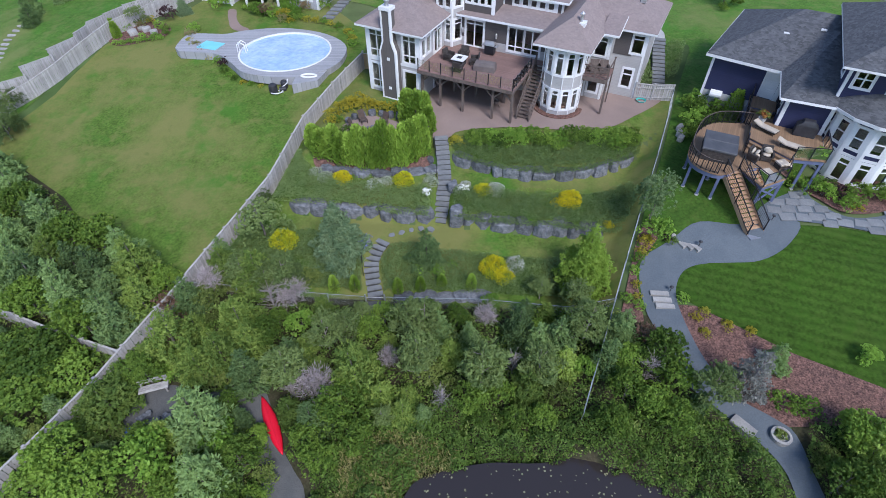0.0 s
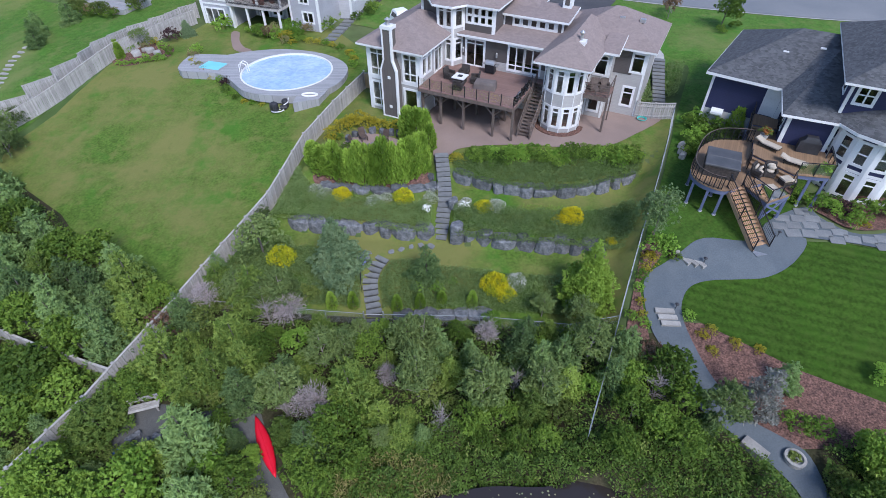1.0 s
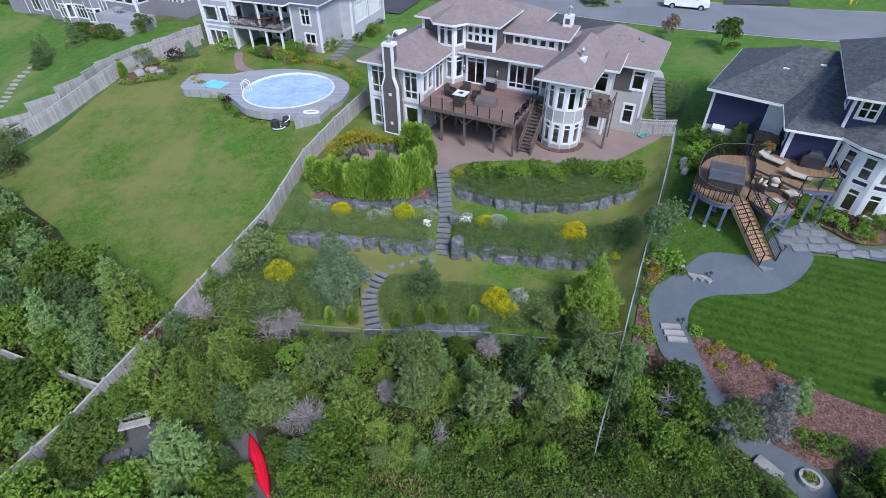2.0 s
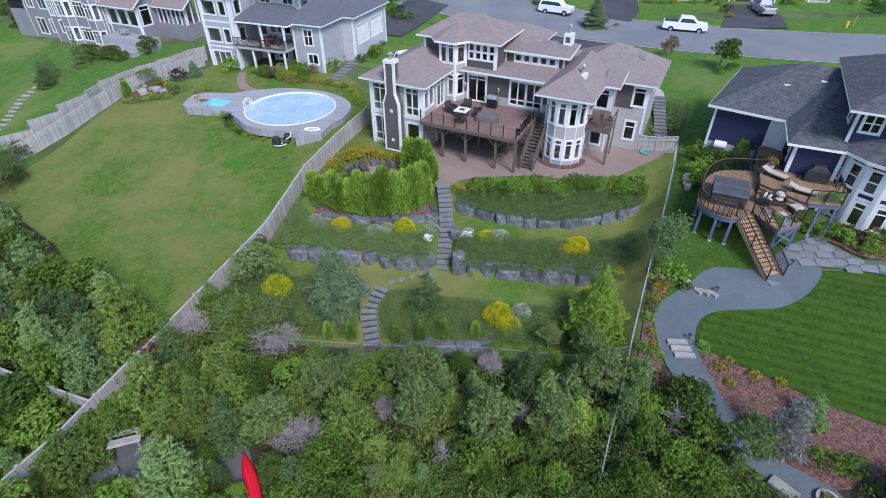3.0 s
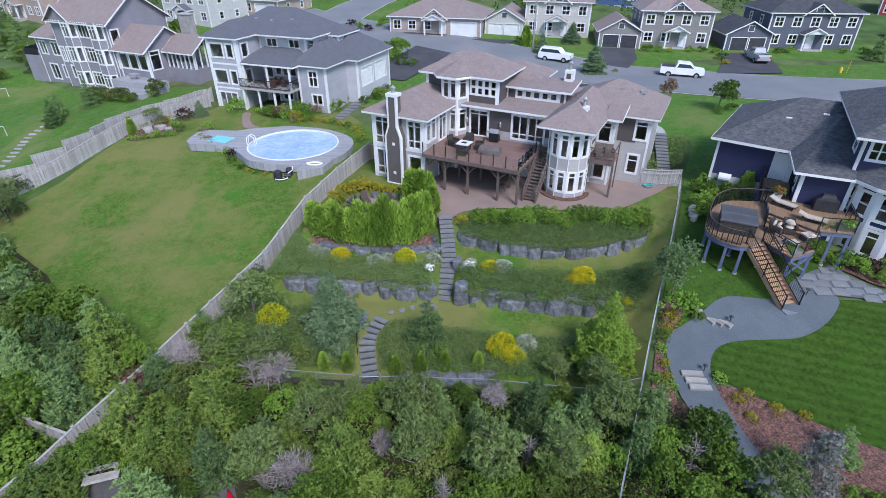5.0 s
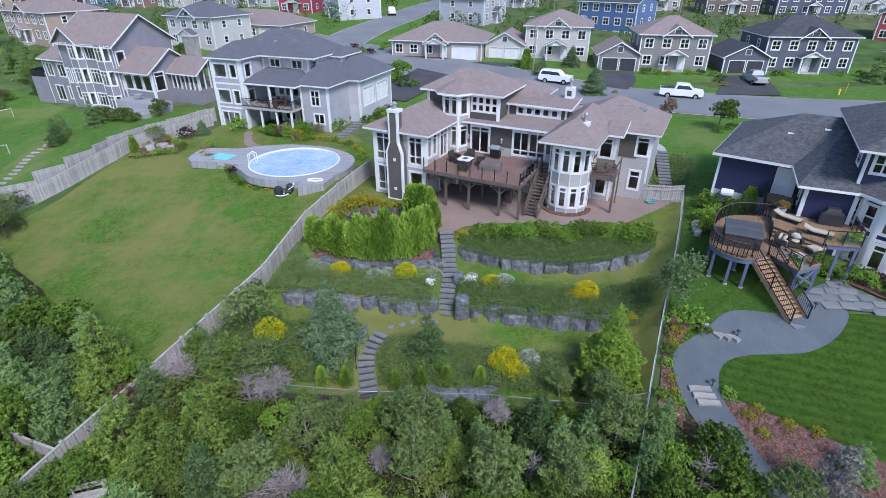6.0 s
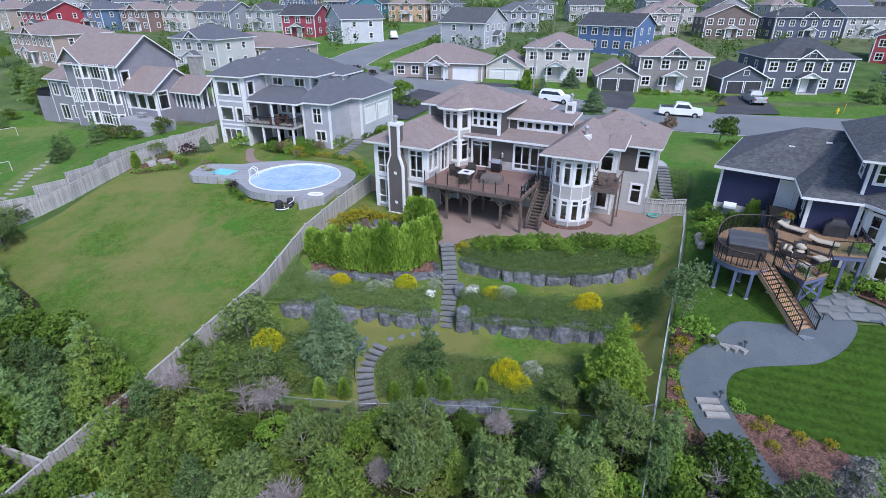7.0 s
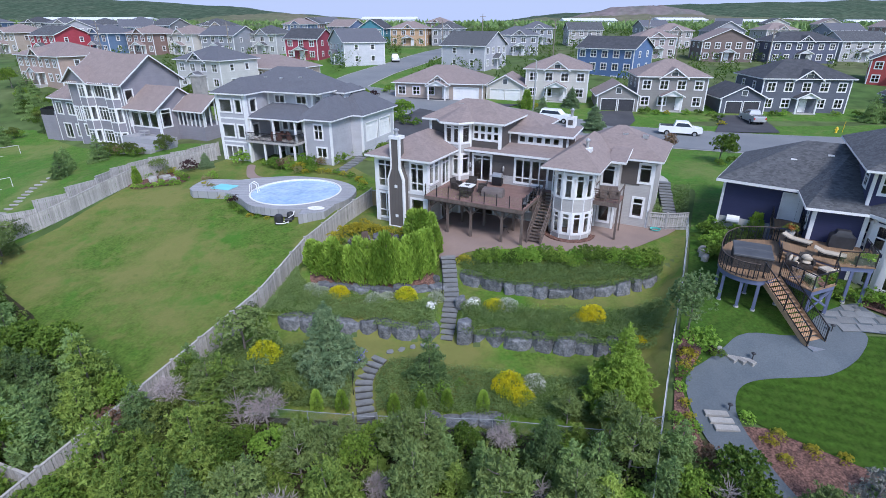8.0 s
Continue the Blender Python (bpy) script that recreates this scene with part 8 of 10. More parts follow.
for x, y, k, key in ((-12.3, 58.0, 0.7, "gold"), (-11.3, 57.2, 0.7, "round"), (-10.1, 56.0, 0.75, "gold"), (-9.5, 54.4, 0.75, "gold"), (-9.2, 52.9, 0.75, "round"), (-9.6, 55.2, 0.6, "round"), (-15.1, 59.2, 0.8, "gold"), (-14.1, 58.9, 0.8, "gold"), (-13.2, 58.5, 0.7, "round"), (-21.0, 61.4, 1.3, "round"), (-19.4, 61.2, 1.35, "rosy"), (-17.5, 61.2, 1.3, "round"), (-17.8, 59.1, 0.85, "rosy"), (-16.9, 59.0, 0.7, "gold"), (-16.1, 59.2, 0.9, "deep"), (-20.2, 60.8, 0.9, "deep"), (-18.4, 60.6, 0.9, "gold"), (-21.4, 49.2, 0.9, "plum"), (-22.3, 50.0, 0.7, "round"), (-23.3, 50.8, 0.75, "gold"), (-24.3, 51.6, 0.8, "rosy"), (-20.6, 47.5, 0.5, "round"), (-19.8, 46.9, 0.5, "deep"), (-18.9, 46.2, 0.5, "gold"), (-18.0, 45.8, 0.5, "round"), (-17.0, 45.5, 0.45, "gold"), (-21.2, 48.3, 0.6, "deep"), (-25.3, 52.6, 0.9, "rosy"), (-26.2, 53.8, 1.0, "gold"), (-26.6, 55.2, 1.0, "rosy"), (-27.0, 56.8, 1.0, "round")):
    plant(key, x, y, k, group="bushes round the pool")
sheet("pool_path", [(-24.8, 62.4), (-24.0, 59.6), (-22.9, 57.3), (-21.0, 56.6), (-21.2, 57.4), (-22.2, 58.2), (-23.2, 60), (-23.9, 62.4)], 0.1, PATIO, "narrow curved tan path from the house to the pool", 4)

# ---- the raised deck of the taupe house ----
DECK_BROWN = banded("brown_deck_boards", (0.215, 0.135, 0.115), 0.14, 0.3, "Y", 0.7, 0.6, 0.1)
TIMBER = mat("dark_brown_timber", (0.10, 0.075, 0.065), 0.85, (0.14, 0.11, 0.095), 1.5, 0.15, 10, stretch=(4, 4, 0.8))
DECK_TAN = banded("tan_deck_boards", (0.26, 0.165, 0.095), 0.14, 0.3, "X", 0.65, 0.65, 0.12)
STAIR_TAN = mat("tan_wood", (0.46, 0.29, 0.17), 0.7, (0.38, 0.24, 0.14), 2, 0.12, 10)
BLUE_POST = mat("slate_blue_paint", (0.10, 0.12, 0.21), 0.6, (0.12, 0.14, 0.23), 1)
WICKER = mat("dark_wicker", (0.035, 0.03, 0.028), 0.8, (0.06, 0.05, 0.045), 6, 0.3, 30, 0.5, 60)
CUSHION = mat("cream_cushion", (0.46, 0.40, 0.32), 0.9, (0.40, 0.35, 0.28), 3)
COVER_GREY = mat("charcoal_cover", (0.06, 0.062, 0.068), 0.6, (0.085, 0.087, 0.093), 1.2, bump=0.3, bump_scale=3)
COVER_TAUPE = mat("taupe_furniture_cover", (0.12, 0.10, 0.095), 0.8, (0.16, 0.135, 0.125), 1.5, bump=0.5, bump_scale=3)


def flight(parent, p0, p1, z0, z1, width, n, tread_mat, side_mat, riser=False):
    """Open stairs from p0 (height z0) down to p1 (z1): treads and stringers."""
    p0, p1 = Vector(p0), Vector(p1)
    d = (p1 - p0).normalized()
    o = Vector((-d.y, d.x)) * width / 2
    run = (p1 - p0).length / n
    for k in range(n):
        c = p0 + d * run * (k + 0.5)
        z = z0 + (z1 - z0) * (k + 1) / n
        e, f = c - d * run * 0.55, c + d * run * 0.55
        part("tread", Shape().prism([tuple(e - o), tuple(f - o), tuple(f + o), tuple(e + o)], z - 0.05, z), tread_mat, parent)
    for sg in (-1, 1):
        a, b = p0 + o * sg, p1 + o * sg
        part("stringer", Shape().beam((a.x, a.y, z0 - 0.16), (b.x, b.y, z1 - 0.02), 0.05, 0.28), side_mat, parent)


def rail_run(parent, pts, h, post_mat, spacing=1.1, glass=False, balusters=0.12, rail=0.05, top=True):
    """Railing along 3D points: posts, rails, and balusters or glass."""
    for p, q in zip(pts, pts[1:]):
        p, q = Vector(p), Vector(q)
        L = (q - p).length
        n = max(1, round(L / spacing))
        for k in range(n + (1 if q == Vector(pts[-1]) else 0)):
            e = p.lerp(q, k / n)
            part("post", Shape().box(-0.03, 0.03, -0.03, 0.03, 0, h + 0.02), post_mat, parent).matrix_local = Matrix.Translation(e)
        up = Vector((0, 0, h))
        if top:
            part("rail", Shape().beam(p + up, q + up, rail, rail), post_mat, parent)
        if glass:
            g = part("glass_panel", Shape().beam(p + up * 0.52, q + up * 0.52, 0.012, h * 0.8), RAIL_GLASS, parent)
            g.visible_shadow = False
        else:
            part("rail", Shape().beam(p + up * 0.1, q + up * 0.1, rail * 0.8, rail * 0.8), post_mat, parent)
            m = max(2, int(L / balusters))
            for k in range(1, m):
                e = p.lerp(q, k / m)
                part("baluster", Shape().beam(e + up * 0.1, e + up, 0.018, 0.018), post_mat, parent)


def big_deck():
    d = thing("deck", HOUSE_AT, "raised brown wooden deck on timber posts with glass railing", "deck")
    part("deck_floor", Shape().box(-0.58, 7.9, -0.1, 5.98, -0.05, 0.0), DECK_BROWN, d)
    for y in (-0.06, 2.9, 5.9):
        part("beam", Shape().box(-0.58, 7.88, y - 0.04, y + 0.04, -0.32, -0.055), TIMBER, d)
    for x in (-0.55, 7.86):
        part("beam", Shape().box(x - 0.03, x + 0.03, 0.0, 5.84, -0.32, -0.055), TIMBER, d)
    for k in range(16):
        x = -0.2 + 0.5 * k
        part("joist", Shape().box(x - 0.02, x + 0.02, -0.01, 5.85, -0.26, -0.058), TIMBER, d)
    for y in (0.35, 3.2):
        part("beam", Shape().box(-0.5, 7.85, y - 0.07, y + 0.07, -0.55, -0.33), TIMBER, d)
        for x in (-0.35, 1.35, 3.45, 6.1, 7.75):
            part("post", Shape().box(x - 0.09, x + 0.09, y - 0.09, y + 0.09, -3.2, -0.55), TIMBER, d)
            for sg in (-1, 1):
                if -0.6 < x + sg * 0.8 < 7.9:
                    part("brace", Shape().beam((x, y, -1.2), (x + sg * 0.7, y, -0.55), 0.08, 0.1), TIMBER, d)
    rail_run(d, [(-0.5, -0.05, 0), (7.84, -0.05, 0)], 0.95, DARK_METAL, 1.05, True, top=False)
    rail_run(d, [(7.84, -0.05, 0), (7.84, 4.2, 0)], 0.95, DARK_METAL, 0.8, True, top=False)
    flight(d, (8.5, 5.2), (8.5, 1.2), 0.0, -3.1, 1.1, 16, TIMBER, TIMBER)
    part("landing", Shape().box(7.92, 9.05, 5.2, 5.98, -0.06, -0.002), DECK_BROWN, d)
    for x in (7.98, 9.04):
        part("handrail", Shape().beam((x, 5.2, 0.95), (x, 1.2, -2.15), 0.07, 0.09), TIMBER, d)
        part("handrail", Shape().beam((x, 5.2, 0.5), (x, 1.2, -2.6), 0.04, 0.06), TIMBER, d)
        for y, z in ((5.15, 0.0), (3.2, -1.55), (1.25, -3.05)):
            part("post", Shape().box(x - 0.045, x + 0.045, y - 0.045, y + 0.045, z - 0.1, z + 0.95), TIMBER, d)
    part("post", Shape().box(7.95, 8.07, 5.2, 5.32, -3.2, -0.1), TIMBER, d)
    return d


def balcony():
    d = thing("balcony", HOUSE_AT, "small brown timber balcony on tall posts with a railing", "balcony")
    part("floor", Shape().box(11.95, 14.05, 4.95, 7.36, -0.2, -0.05), DECK_BROWN, d)
    part("beam", Shape().box(11.9, 14.1, 4.88, 4.95, -0.36, -0.02), TIMBER, d)
    for x in (11.97, 14.03):
        part("post", Shape().box(x - 0.08, x + 0.08, 4.95, 5.11, -3.2, -0.36), TIMBER, d)
        part("post", Shape().box(x - 0.05, x + 0.05, 4.95, 5.05, -0.05, 0.95), TIMBER, d)
        part("rail", Shape().box(x - 0.04, x + 0.04, 5.05, 7.3, 0.85, 0.95), TIMBER, d)
    part("post", Shape().box(13.95, 14.05, 7.2, 7.3, -3.2, 0.95), TIMBER, d)
    part("rail", Shape().box(12.0, 14.0, 4.96, 5.04, 0.85, 0.95), TIMBER, d)
    for z in (0.1, 0.3, 0.5, 0.7):
        part("rail", Shape().box(12.02, 13.98, 4.985, 5.015, z, z + 0.05), TIMBER, d)
    part("post", Shape().box(12.95, 13.05, 4.95, 5.05, -0.02, 0.85), TIMBER, d)
    return d


def chair(m, label, group, seat_mat, cushion=None):
    c = thing("armchair", m, label, "chair", group)
    part("base", Shape().box(-0.34, 0.34, -0.34, 0.34, 0.06, 0.36), seat_mat, c)
    part("backrest", Shape().add([(-0.36, 0.22, 0.36), (0.36, 0.22, 0.36), (0.34, 0.34, 0.9), (-0.34, 0.34, 0.9), (-0.36, 0.36, 0.36), (0.36, 0.36, 0.36), (0.34, 0.46, 0.9), (-0.34, 0.46, 0.9)],
                                 [(0, 1, 2, 3), (7, 6, 5, 4), (0, 4, 5, 1), (3, 2, 6, 7), (1, 5, 6, 2), (0, 3, 7, 4)]), seat_mat, c)
    for x in (-0.36, 0.36):
        part("armrest", Shape().box(x - 0.06, x + 0.06, -0.34, 0.3, 0.362, 0.62), seat_mat, c)
        for y in (-0.3, 0.3):
            part("leg", Shape().box(x * 0.9 - 0.03, x * 0.9 + 0.03, y - 0.03, y + 0.03, 0, 0.058), seat_mat, c)
    if cushion:
        part("seat_cushion", Shape().blob((0, -0.03, 0.44), (0.29, 0.3, 0.09), 2, 0.1, 10, 6), cushion, c, soft=True)
        part("back_cushion", Shape().blob((0, 0.2, 0.66), (0.28, 0.1, 0.22), 3, 0.1, 10, 6), cushion, c, soft=True)
    return c


big_deck()
balcony()
ON = HOUSE_AT
tb = thing("fire_table", ON @ pose(2.2, 2.3, 0), "low square fire table with a white top", "table")
part("body", Shape().box(-0.42, 0.42, -0.42, 0.42, 0.0, 0.52), WICKER, tb)
part("tabletop", Shape().box(-0.55, 0.55, -0.55, 0.55, 0.522, 0.6), WHITE, tb)
part("burner", Shape().box(-0.2, 0.2, -0.2, 0.2, 0.602, 0.62), BLACK, tb)
for x, y, r in ((1.0, 2.7, 80), (2.0, 3.6, 5), (3.3, 2.9, -70), (2.6, 1.1, 185)):
    chair(ON @ pose(x, y, 0, 0, 0, r), "dark wicker armchair at the fire table", "chairs round the fire table", WICKER)
bb = thing("barbecue", ON @ pose(3.75, 5.2, 0), "stainless gas barbecue on a dark cart", "barbecue")
part("cart", Shape().box(-0.42, 0.42, -0.26, 0.26, 0.1, 0.8), DARK_METAL, bb)
part("lid", Shape().rings([[(x, 0.28 * math.cos(a), 0.82 + 0.32 * math.sin(a)) for a in (math.pi * k / 8 for k in range(9))] for x in (-0.4, 0.4)]), STEEL, bb)
for x in (-0.72, 0.46):
    part("side_shelf", Shape().box(x, x + 0.28, -0.24, 0.24, 0.78, 0.82), STEEL, bb)
for x in (-0.36, 0.36):
    part("wheel", Shape().tube([(x - 0.03, 0.0, 0.1), (x + 0.03, 0.0, 0.1)], 0.1, 12), BLACK, bb)
cv = thing("covered_sofa", ON @ pose(4.5, 2.3, 0, 0, 0, 8), "sofa under a sagging taupe furniture cover", "sofa")
part("cover", Shape().rings([[(x * w, y * dd, z) for x, y in ((-1, -1), (-0.4, -1.02), (0.4, -1.02), (1, -1), (1.02, 0), (1, 1), (0, 1.03), (-1, 1), (-1.02, 0))] for w, dd, z in ((0.9, 0.45, 0.0), (0.88, 0.44, 0.45), (0.8, 0.38, 0.62), (0.5, 0.2, 0.66))]), COVER_TAUPE, cv)
for x, y in ((11.9 + 0.8, 6.0), (11.9 + 1.5, 6.2)):
    chair(ON @ pose(x, y, -0.05, 0, 0, 20), "brown wooden balcony chair", "balcony chairs", TIMBER)
for z0, x in ((1.3, 4.0), (1.3, 0.85)):
    lamp = thing("wall_lamp", ON @ pose(x, 5.97, z0), "small grey outdoor wall lamp", "lamp", "wall lamps")
    part("bracket", Shape().box(-0.06, 0.06, -0.1, 0.0, 0.0, 0.1), STEEL, lamp)
    part("shade", Shape().lathe(0, -0.12, [(0.08, -0.15), (0.09, 0.2), (0.03, 0.28)], 10), STEEL, lamp)
pf = thing("patio_firepit", ON @ pose(5.6, 2.4, -3.06), "rusty wire patio stand under the deck", "fire pit")
part("bowl", Shape().lathe(0, 0, [(0.1, 0.3), (0.3, 0.36), (0.36, 0.5), (0.33, 0.5), (0.26, 0.4)], 12), TIMBER, pf)
for k in range(3):
    a = 2.094 * k
    part("leg", Shape().tube([(0.2 * math.cos(a), 0.2 * math.sin(a), 0.32), (0.4 * math.cos(a), 0.4 * math.sin(a), 0)], 0.02, 5), DARK_METAL, pf)
hs = thing("garden_hose", pose(17.3, 41.6, ground(17.3, 41.6) + 0.13), "coiled turquoise garden hose on the patio", "hose")
part("coil", Shape().tube([((0.34 + 0.02 * k / 12) * math.cos(k * 0.52), (0.34 + 0.02 * k / 12) * math.sin(k * 0.52), 0.03 + 0.002 * k) for k in range(50)], 0.025, 5), mat("turquoise_hose", (0.1, 0.5, 0.45), 0.5), hs)

# flower ring of mulch round the tower
ring_poly = [(10.45 + 2.1 * math.cos(a), 4.7 + 2.1 * math.sin(a)) for a in (radians(170 + 200 * k / 20) for k in range(21))]
solo("tower_mulch", Shape().prism(ring_poly, -3.08, -3.0), MULCH, "ring of brown mulch round the tower's foot", kind="structure", m=HOUSE_AT)

# ---- the deck of the navy house ----
LOW, HIGH = -1.05, -0.55
NAVY_DECK = NAVY_AT @ pose(0.1, -0.45, 0)


def navy_deck():
    d = thing("deck", NAVY_DECK, "tan wooden two-level deck on blue posts with black railings", "deck")
    plat = curve_poly([(-2.6, -7.0), (-3.7, -7.05), (-4.6, -6.5), (-5.05, -5.4), (-5.05, -3.5), (-4.8, -1.8), (-4.0, -0.4), (-2.6, 0.3), (-1.62, 0.5), (-1.62, -3.6), (-1.7, -5.6)], 4)
    part("tub_platform", Shape().prism(plat, LOW - 0.06, LOW), DECK_TAN, d)
    part("skirt", Shape().prism([(x * 0.985 - 0.045, y * 0.985 - 0.05) for x, y in plat], LOW - 0.36, LOW - 0.062), BLUE_POST, d)
    low = [(-1.6, -5.7), (-0.1, -7.2), (1.2, -5.5), (1.2, -3.4), (-1.6, -2.4)]
    part("lower_floor", Shape().prism(low, LOW - 0.06, LOW - 0.002), DECK_TAN, d)
    part("skirt", Shape().prism([(-1.55, -5.6), (-0.1, -7.1), (1.15, -5.45), (1.15, -3.4), (-1.55, -2.4)], LOW - 0.36, LOW - 0.063), BLUE_POST, d)
    high = [(-1.6, 0.6), (-1.6, -2.2), (1.2, -3.7), (3.3, -3.0), (2.95, 0.42), (-0.12, 0.42), (-0.12, 0.6)]
    part("upper_floor", Shape().prism(high, HIGH - 0.06, HIGH), DECK_TAN, d)
    part("skirt", Shape().prism([(x * 0.98, y * 0.98) for x, y in high], HIGH - 0.36, HIGH - 0.062), BLUE_POST, d)
    for k, z in ((1, HIGH - 0.17), (2, HIGH - 0.34)):
        o = 0.3 * k
        part("step", Shape().prism([(-1.6, -2.2 - o), (1.2, -3.7 - o), (1.2, -3.65), (-1.6, -2.15)], z - 0.13, z), DECK_TAN, d)
    for x, y, z in ((-4.6, -6.4, LOW), (-3.6, -6.9, LOW), (-2.7, -6.9, LOW), (-4.9, -4.2, LOW), (-3.2, -4.8, LOW), (-4.4, -1.4, LOW), (-2.6, -2.0, LOW), (-1.5, -5.5, LOW), (-0.1, -6.9, LOW), (1.05, -5.4, LOW), (1.0, -3.6, LOW), (3.1, -2.9, HIGH), (2.2, -3.2, HIGH)):
        w = NAVY_DECK @ Vector((x, y, 0))
        g = ground(w.x, w.y)
        part("post", Shape().box(x - 0.085, x + 0.085, y - 0.085, y + 0.085, g - 0.2, z - 0.36), BLUE_POST, d)
        part("footing", Shape().lathe(x, y, [(0.14, g - 0.1), (0.14, g + 0.12)], 10), CONCRETE, d)
    for (x0, y0), (x1, y1) in (((-0.1, -6.9), (1.05, -5.4)), ((1.05, -5.4), (1.0, -3.6))):
        part("brace", Shape().beam((x0, y0, -2.6), (x1, y1, LOW - 0.4), 0.08, 0.12), BLUE_POST, d)
        part("brace", Shape().beam((x1, y1, -2.6), (x0, y0, LOW - 0.4), 0.08, 0.12), BLUE_POST, d)
    edge = curve_line([(-2.9, -7.0), (-3.7, -7.0), (-4.6, -6.45), (-5.0, -5.4), (-5.0, -3.5), (-4.75, -1.8), (-3.95, -0.4), (-2.6, 0.3), (-1.7, 0.5)], 3)
    rail_run(d, [(x, y, LOW) for x, y in edge], 0.95, DARK_METAL, 0.9, False, 0.13, 0.035)
    part("cap_rail", Shape().tube([(x, y, LOW + 0.98) for x, y in edge], 0.024, 6), TIMBER, d)
    rail_run(d, [(-1.25, -6.0, LOW), (-0.1, -7.12, LOW), (1.15, -5.5, LOW), (1.15, -4.0, LOW)], 0.95, DARK_METAL, 1.0, True)
    rail_run(d, [(1.25, -3.68, HIGH), (3.25, -2.95, HIGH), (3.0, -0.4, HIGH)], 0.95, DARK_METAL, 1.0, True)
    rail_run(d, [(-1.65, -3.6, LOW), (-1.65, -2.4, LOW)], 0.95, DARK_METAL, 1.0, False, 0.13)
    # long flight to the gravel
    flight(d, (-2.15, -6.1), (0.5, -8.8), LOW, -3.5, 1.25, 15, STAIR_TAN, STAIR_TAN)
    dirv = Vector((2.65, -2.7)).normalized()
    side = Vector((-dirv.y, dirv.x)) * 0.62
    for sg in (-1, 1):
        a, b = Vector((-2.15, -6.1)) + side * sg, Vector((0.5, -8.8)) + side * sg
        part("handrail", Shape().beam((a.x, a.y, LOW + 0.95), (b.x, b.y, -2.5), 0.05, 0.05), DARK_METAL, d)
        part("handrail", Shape().beam((a.x, a.y, LOW + 0.12), (b.x, b.y, -3.33), 0.04, 0.04), DARK_METAL, d)
        for k in range(31):
            t = k / 30
            e = a.lerp(b, t)
            z = LOW + (-3.45 - LOW) * t
            part("baluster", Shape().beam((e.x, e.y, z + 0.1), (e.x, e.y, z + 0.95), 0.02, 0.02), DARK_METAL, d)
        for t in (0, 0.5, 1):
            e = a.lerp(b, t)
            z = LOW + (-3.45 - LOW) * t
            part("post", Shape().box(e.x - 0.04, e.x + 0.04, e.y - 0.04, e.y + 0.04, z - 0.1, z + 1.0), DARK_METAL, d)
    part("landing_slab", Shape().prism([(-0.1, -9.1), (0.95, -8.15), (1.4, -8.7), (0.35, -9.6)], -3.75, -3.5), GRAVEL_SLAB, d)
    # porch at the white door
    part("porch_floor", Shape().box(-2.1, -0.05, 2.9, 4.98, -0.8, -0.72), DECK_TAN, d)
    part("skirt", Shape().box(-2.05, -0.1, 2.95, 4.95, -3.2, -0.802), BLUE_POST, d)
    flight(d, (-1.1, 2.9), (-1.1, 2.3), -0.72, LOW - 0.02, 1.5, 2, DECK_TAN, STAIR_TAN)
    part("walkway", Shape().box(-2.0, -0.1, 0.55, 2.9, LOW - 0.08, LOW - 0.01), DECK_TAN, d)
    rail_run(d, [(-2.05, 4.9, -0.72), (-2.05, 2.9, -0.72)], 0.95, DARK_METAL, 1.0, False, 0.13)
    rail_run(d, [(-0.15, 2.4, -0.9), (-0.15, 4.3, -0.72)], 0.95, DARK_METAL, 1.0, False, 0.13)
    rail_run(d, [(-2.05, 2.9, LOW), (-2.05, 0.6, LOW)], 0.95, DARK_METAL, 1.0, False, 0.13)
    return d


GRAVEL_SLAB = mat("blue_grey_slab", (0.17, 0.185, 0.21), 0.9, (0.2, 0.215, 0.24), 2, 0.12, 12)
navy_deck()
ND = NAVY_DECK
tub = thing("hot_tub", ND @ pose(-3.3, -4.5, LOW, 0, 0, 3), "square hot tub under a folded charcoal cover", "hot tub")
part("shell", Shape().box(-1.05, 1.05, -1.2, 1.2, 0.0, 0.82), WICKER, tub)
for y0, y1 in ((-1.25, -0.01), (0.01, 1.25)):
    part("cover", Shape().rings([[(-1.1, y0, z), (1.1, y0, z), (1.1, y1, z), (-1.1, y1, z)] for z in (0.822, 0.92)] + [[(-1.06, y0 + 0.04, 0.95), (1.06, y0 + 0.04, 0.95), (1.06, y1 - 0.04, 0.95), (-1.06, y1 - 0.04, 0.95)]]), COVER_GREY, tub)
for x, y, r in ((-1.0, -4.2, 70), (-0.3, -3.75, 10)):
    chair(ND @ pose(x, y, LOW, 0, 0, r), "dark wicker armchair with cream cushions", "chairs on the lower deck", WICKER, CUSHION)
    cs = thing("pillow", ND @ pose(x + 0.05, y, LOW + 0.5, 25, 0, r), "plump cream pillow on the wicker chair", "pillow", "pillows")
    part("case", Shape().blob((0, 0.05, 0.15), (0.26, 0.12, 0.2), 4, 0.1, 10, 6), CUSHION, cs, soft=True)
for x, y in ((-0.1, -5.9), (0.75, -4.3)):
    o = thing("ottoman", ND @ pose(x, y, LOW, 0, 0, 40), "low wicker ottoman with a cream cushion", "ottoman", "ottomans")
    part("base", Shape().box(-0.33, 0.33, -0.3, 0.3, 0, 0.34), WICKER, o)
    part("cushion", Shape().box(-0.34, 0.34, -0.31, 0.31, 0.342, 0.45), CUSHION, o)
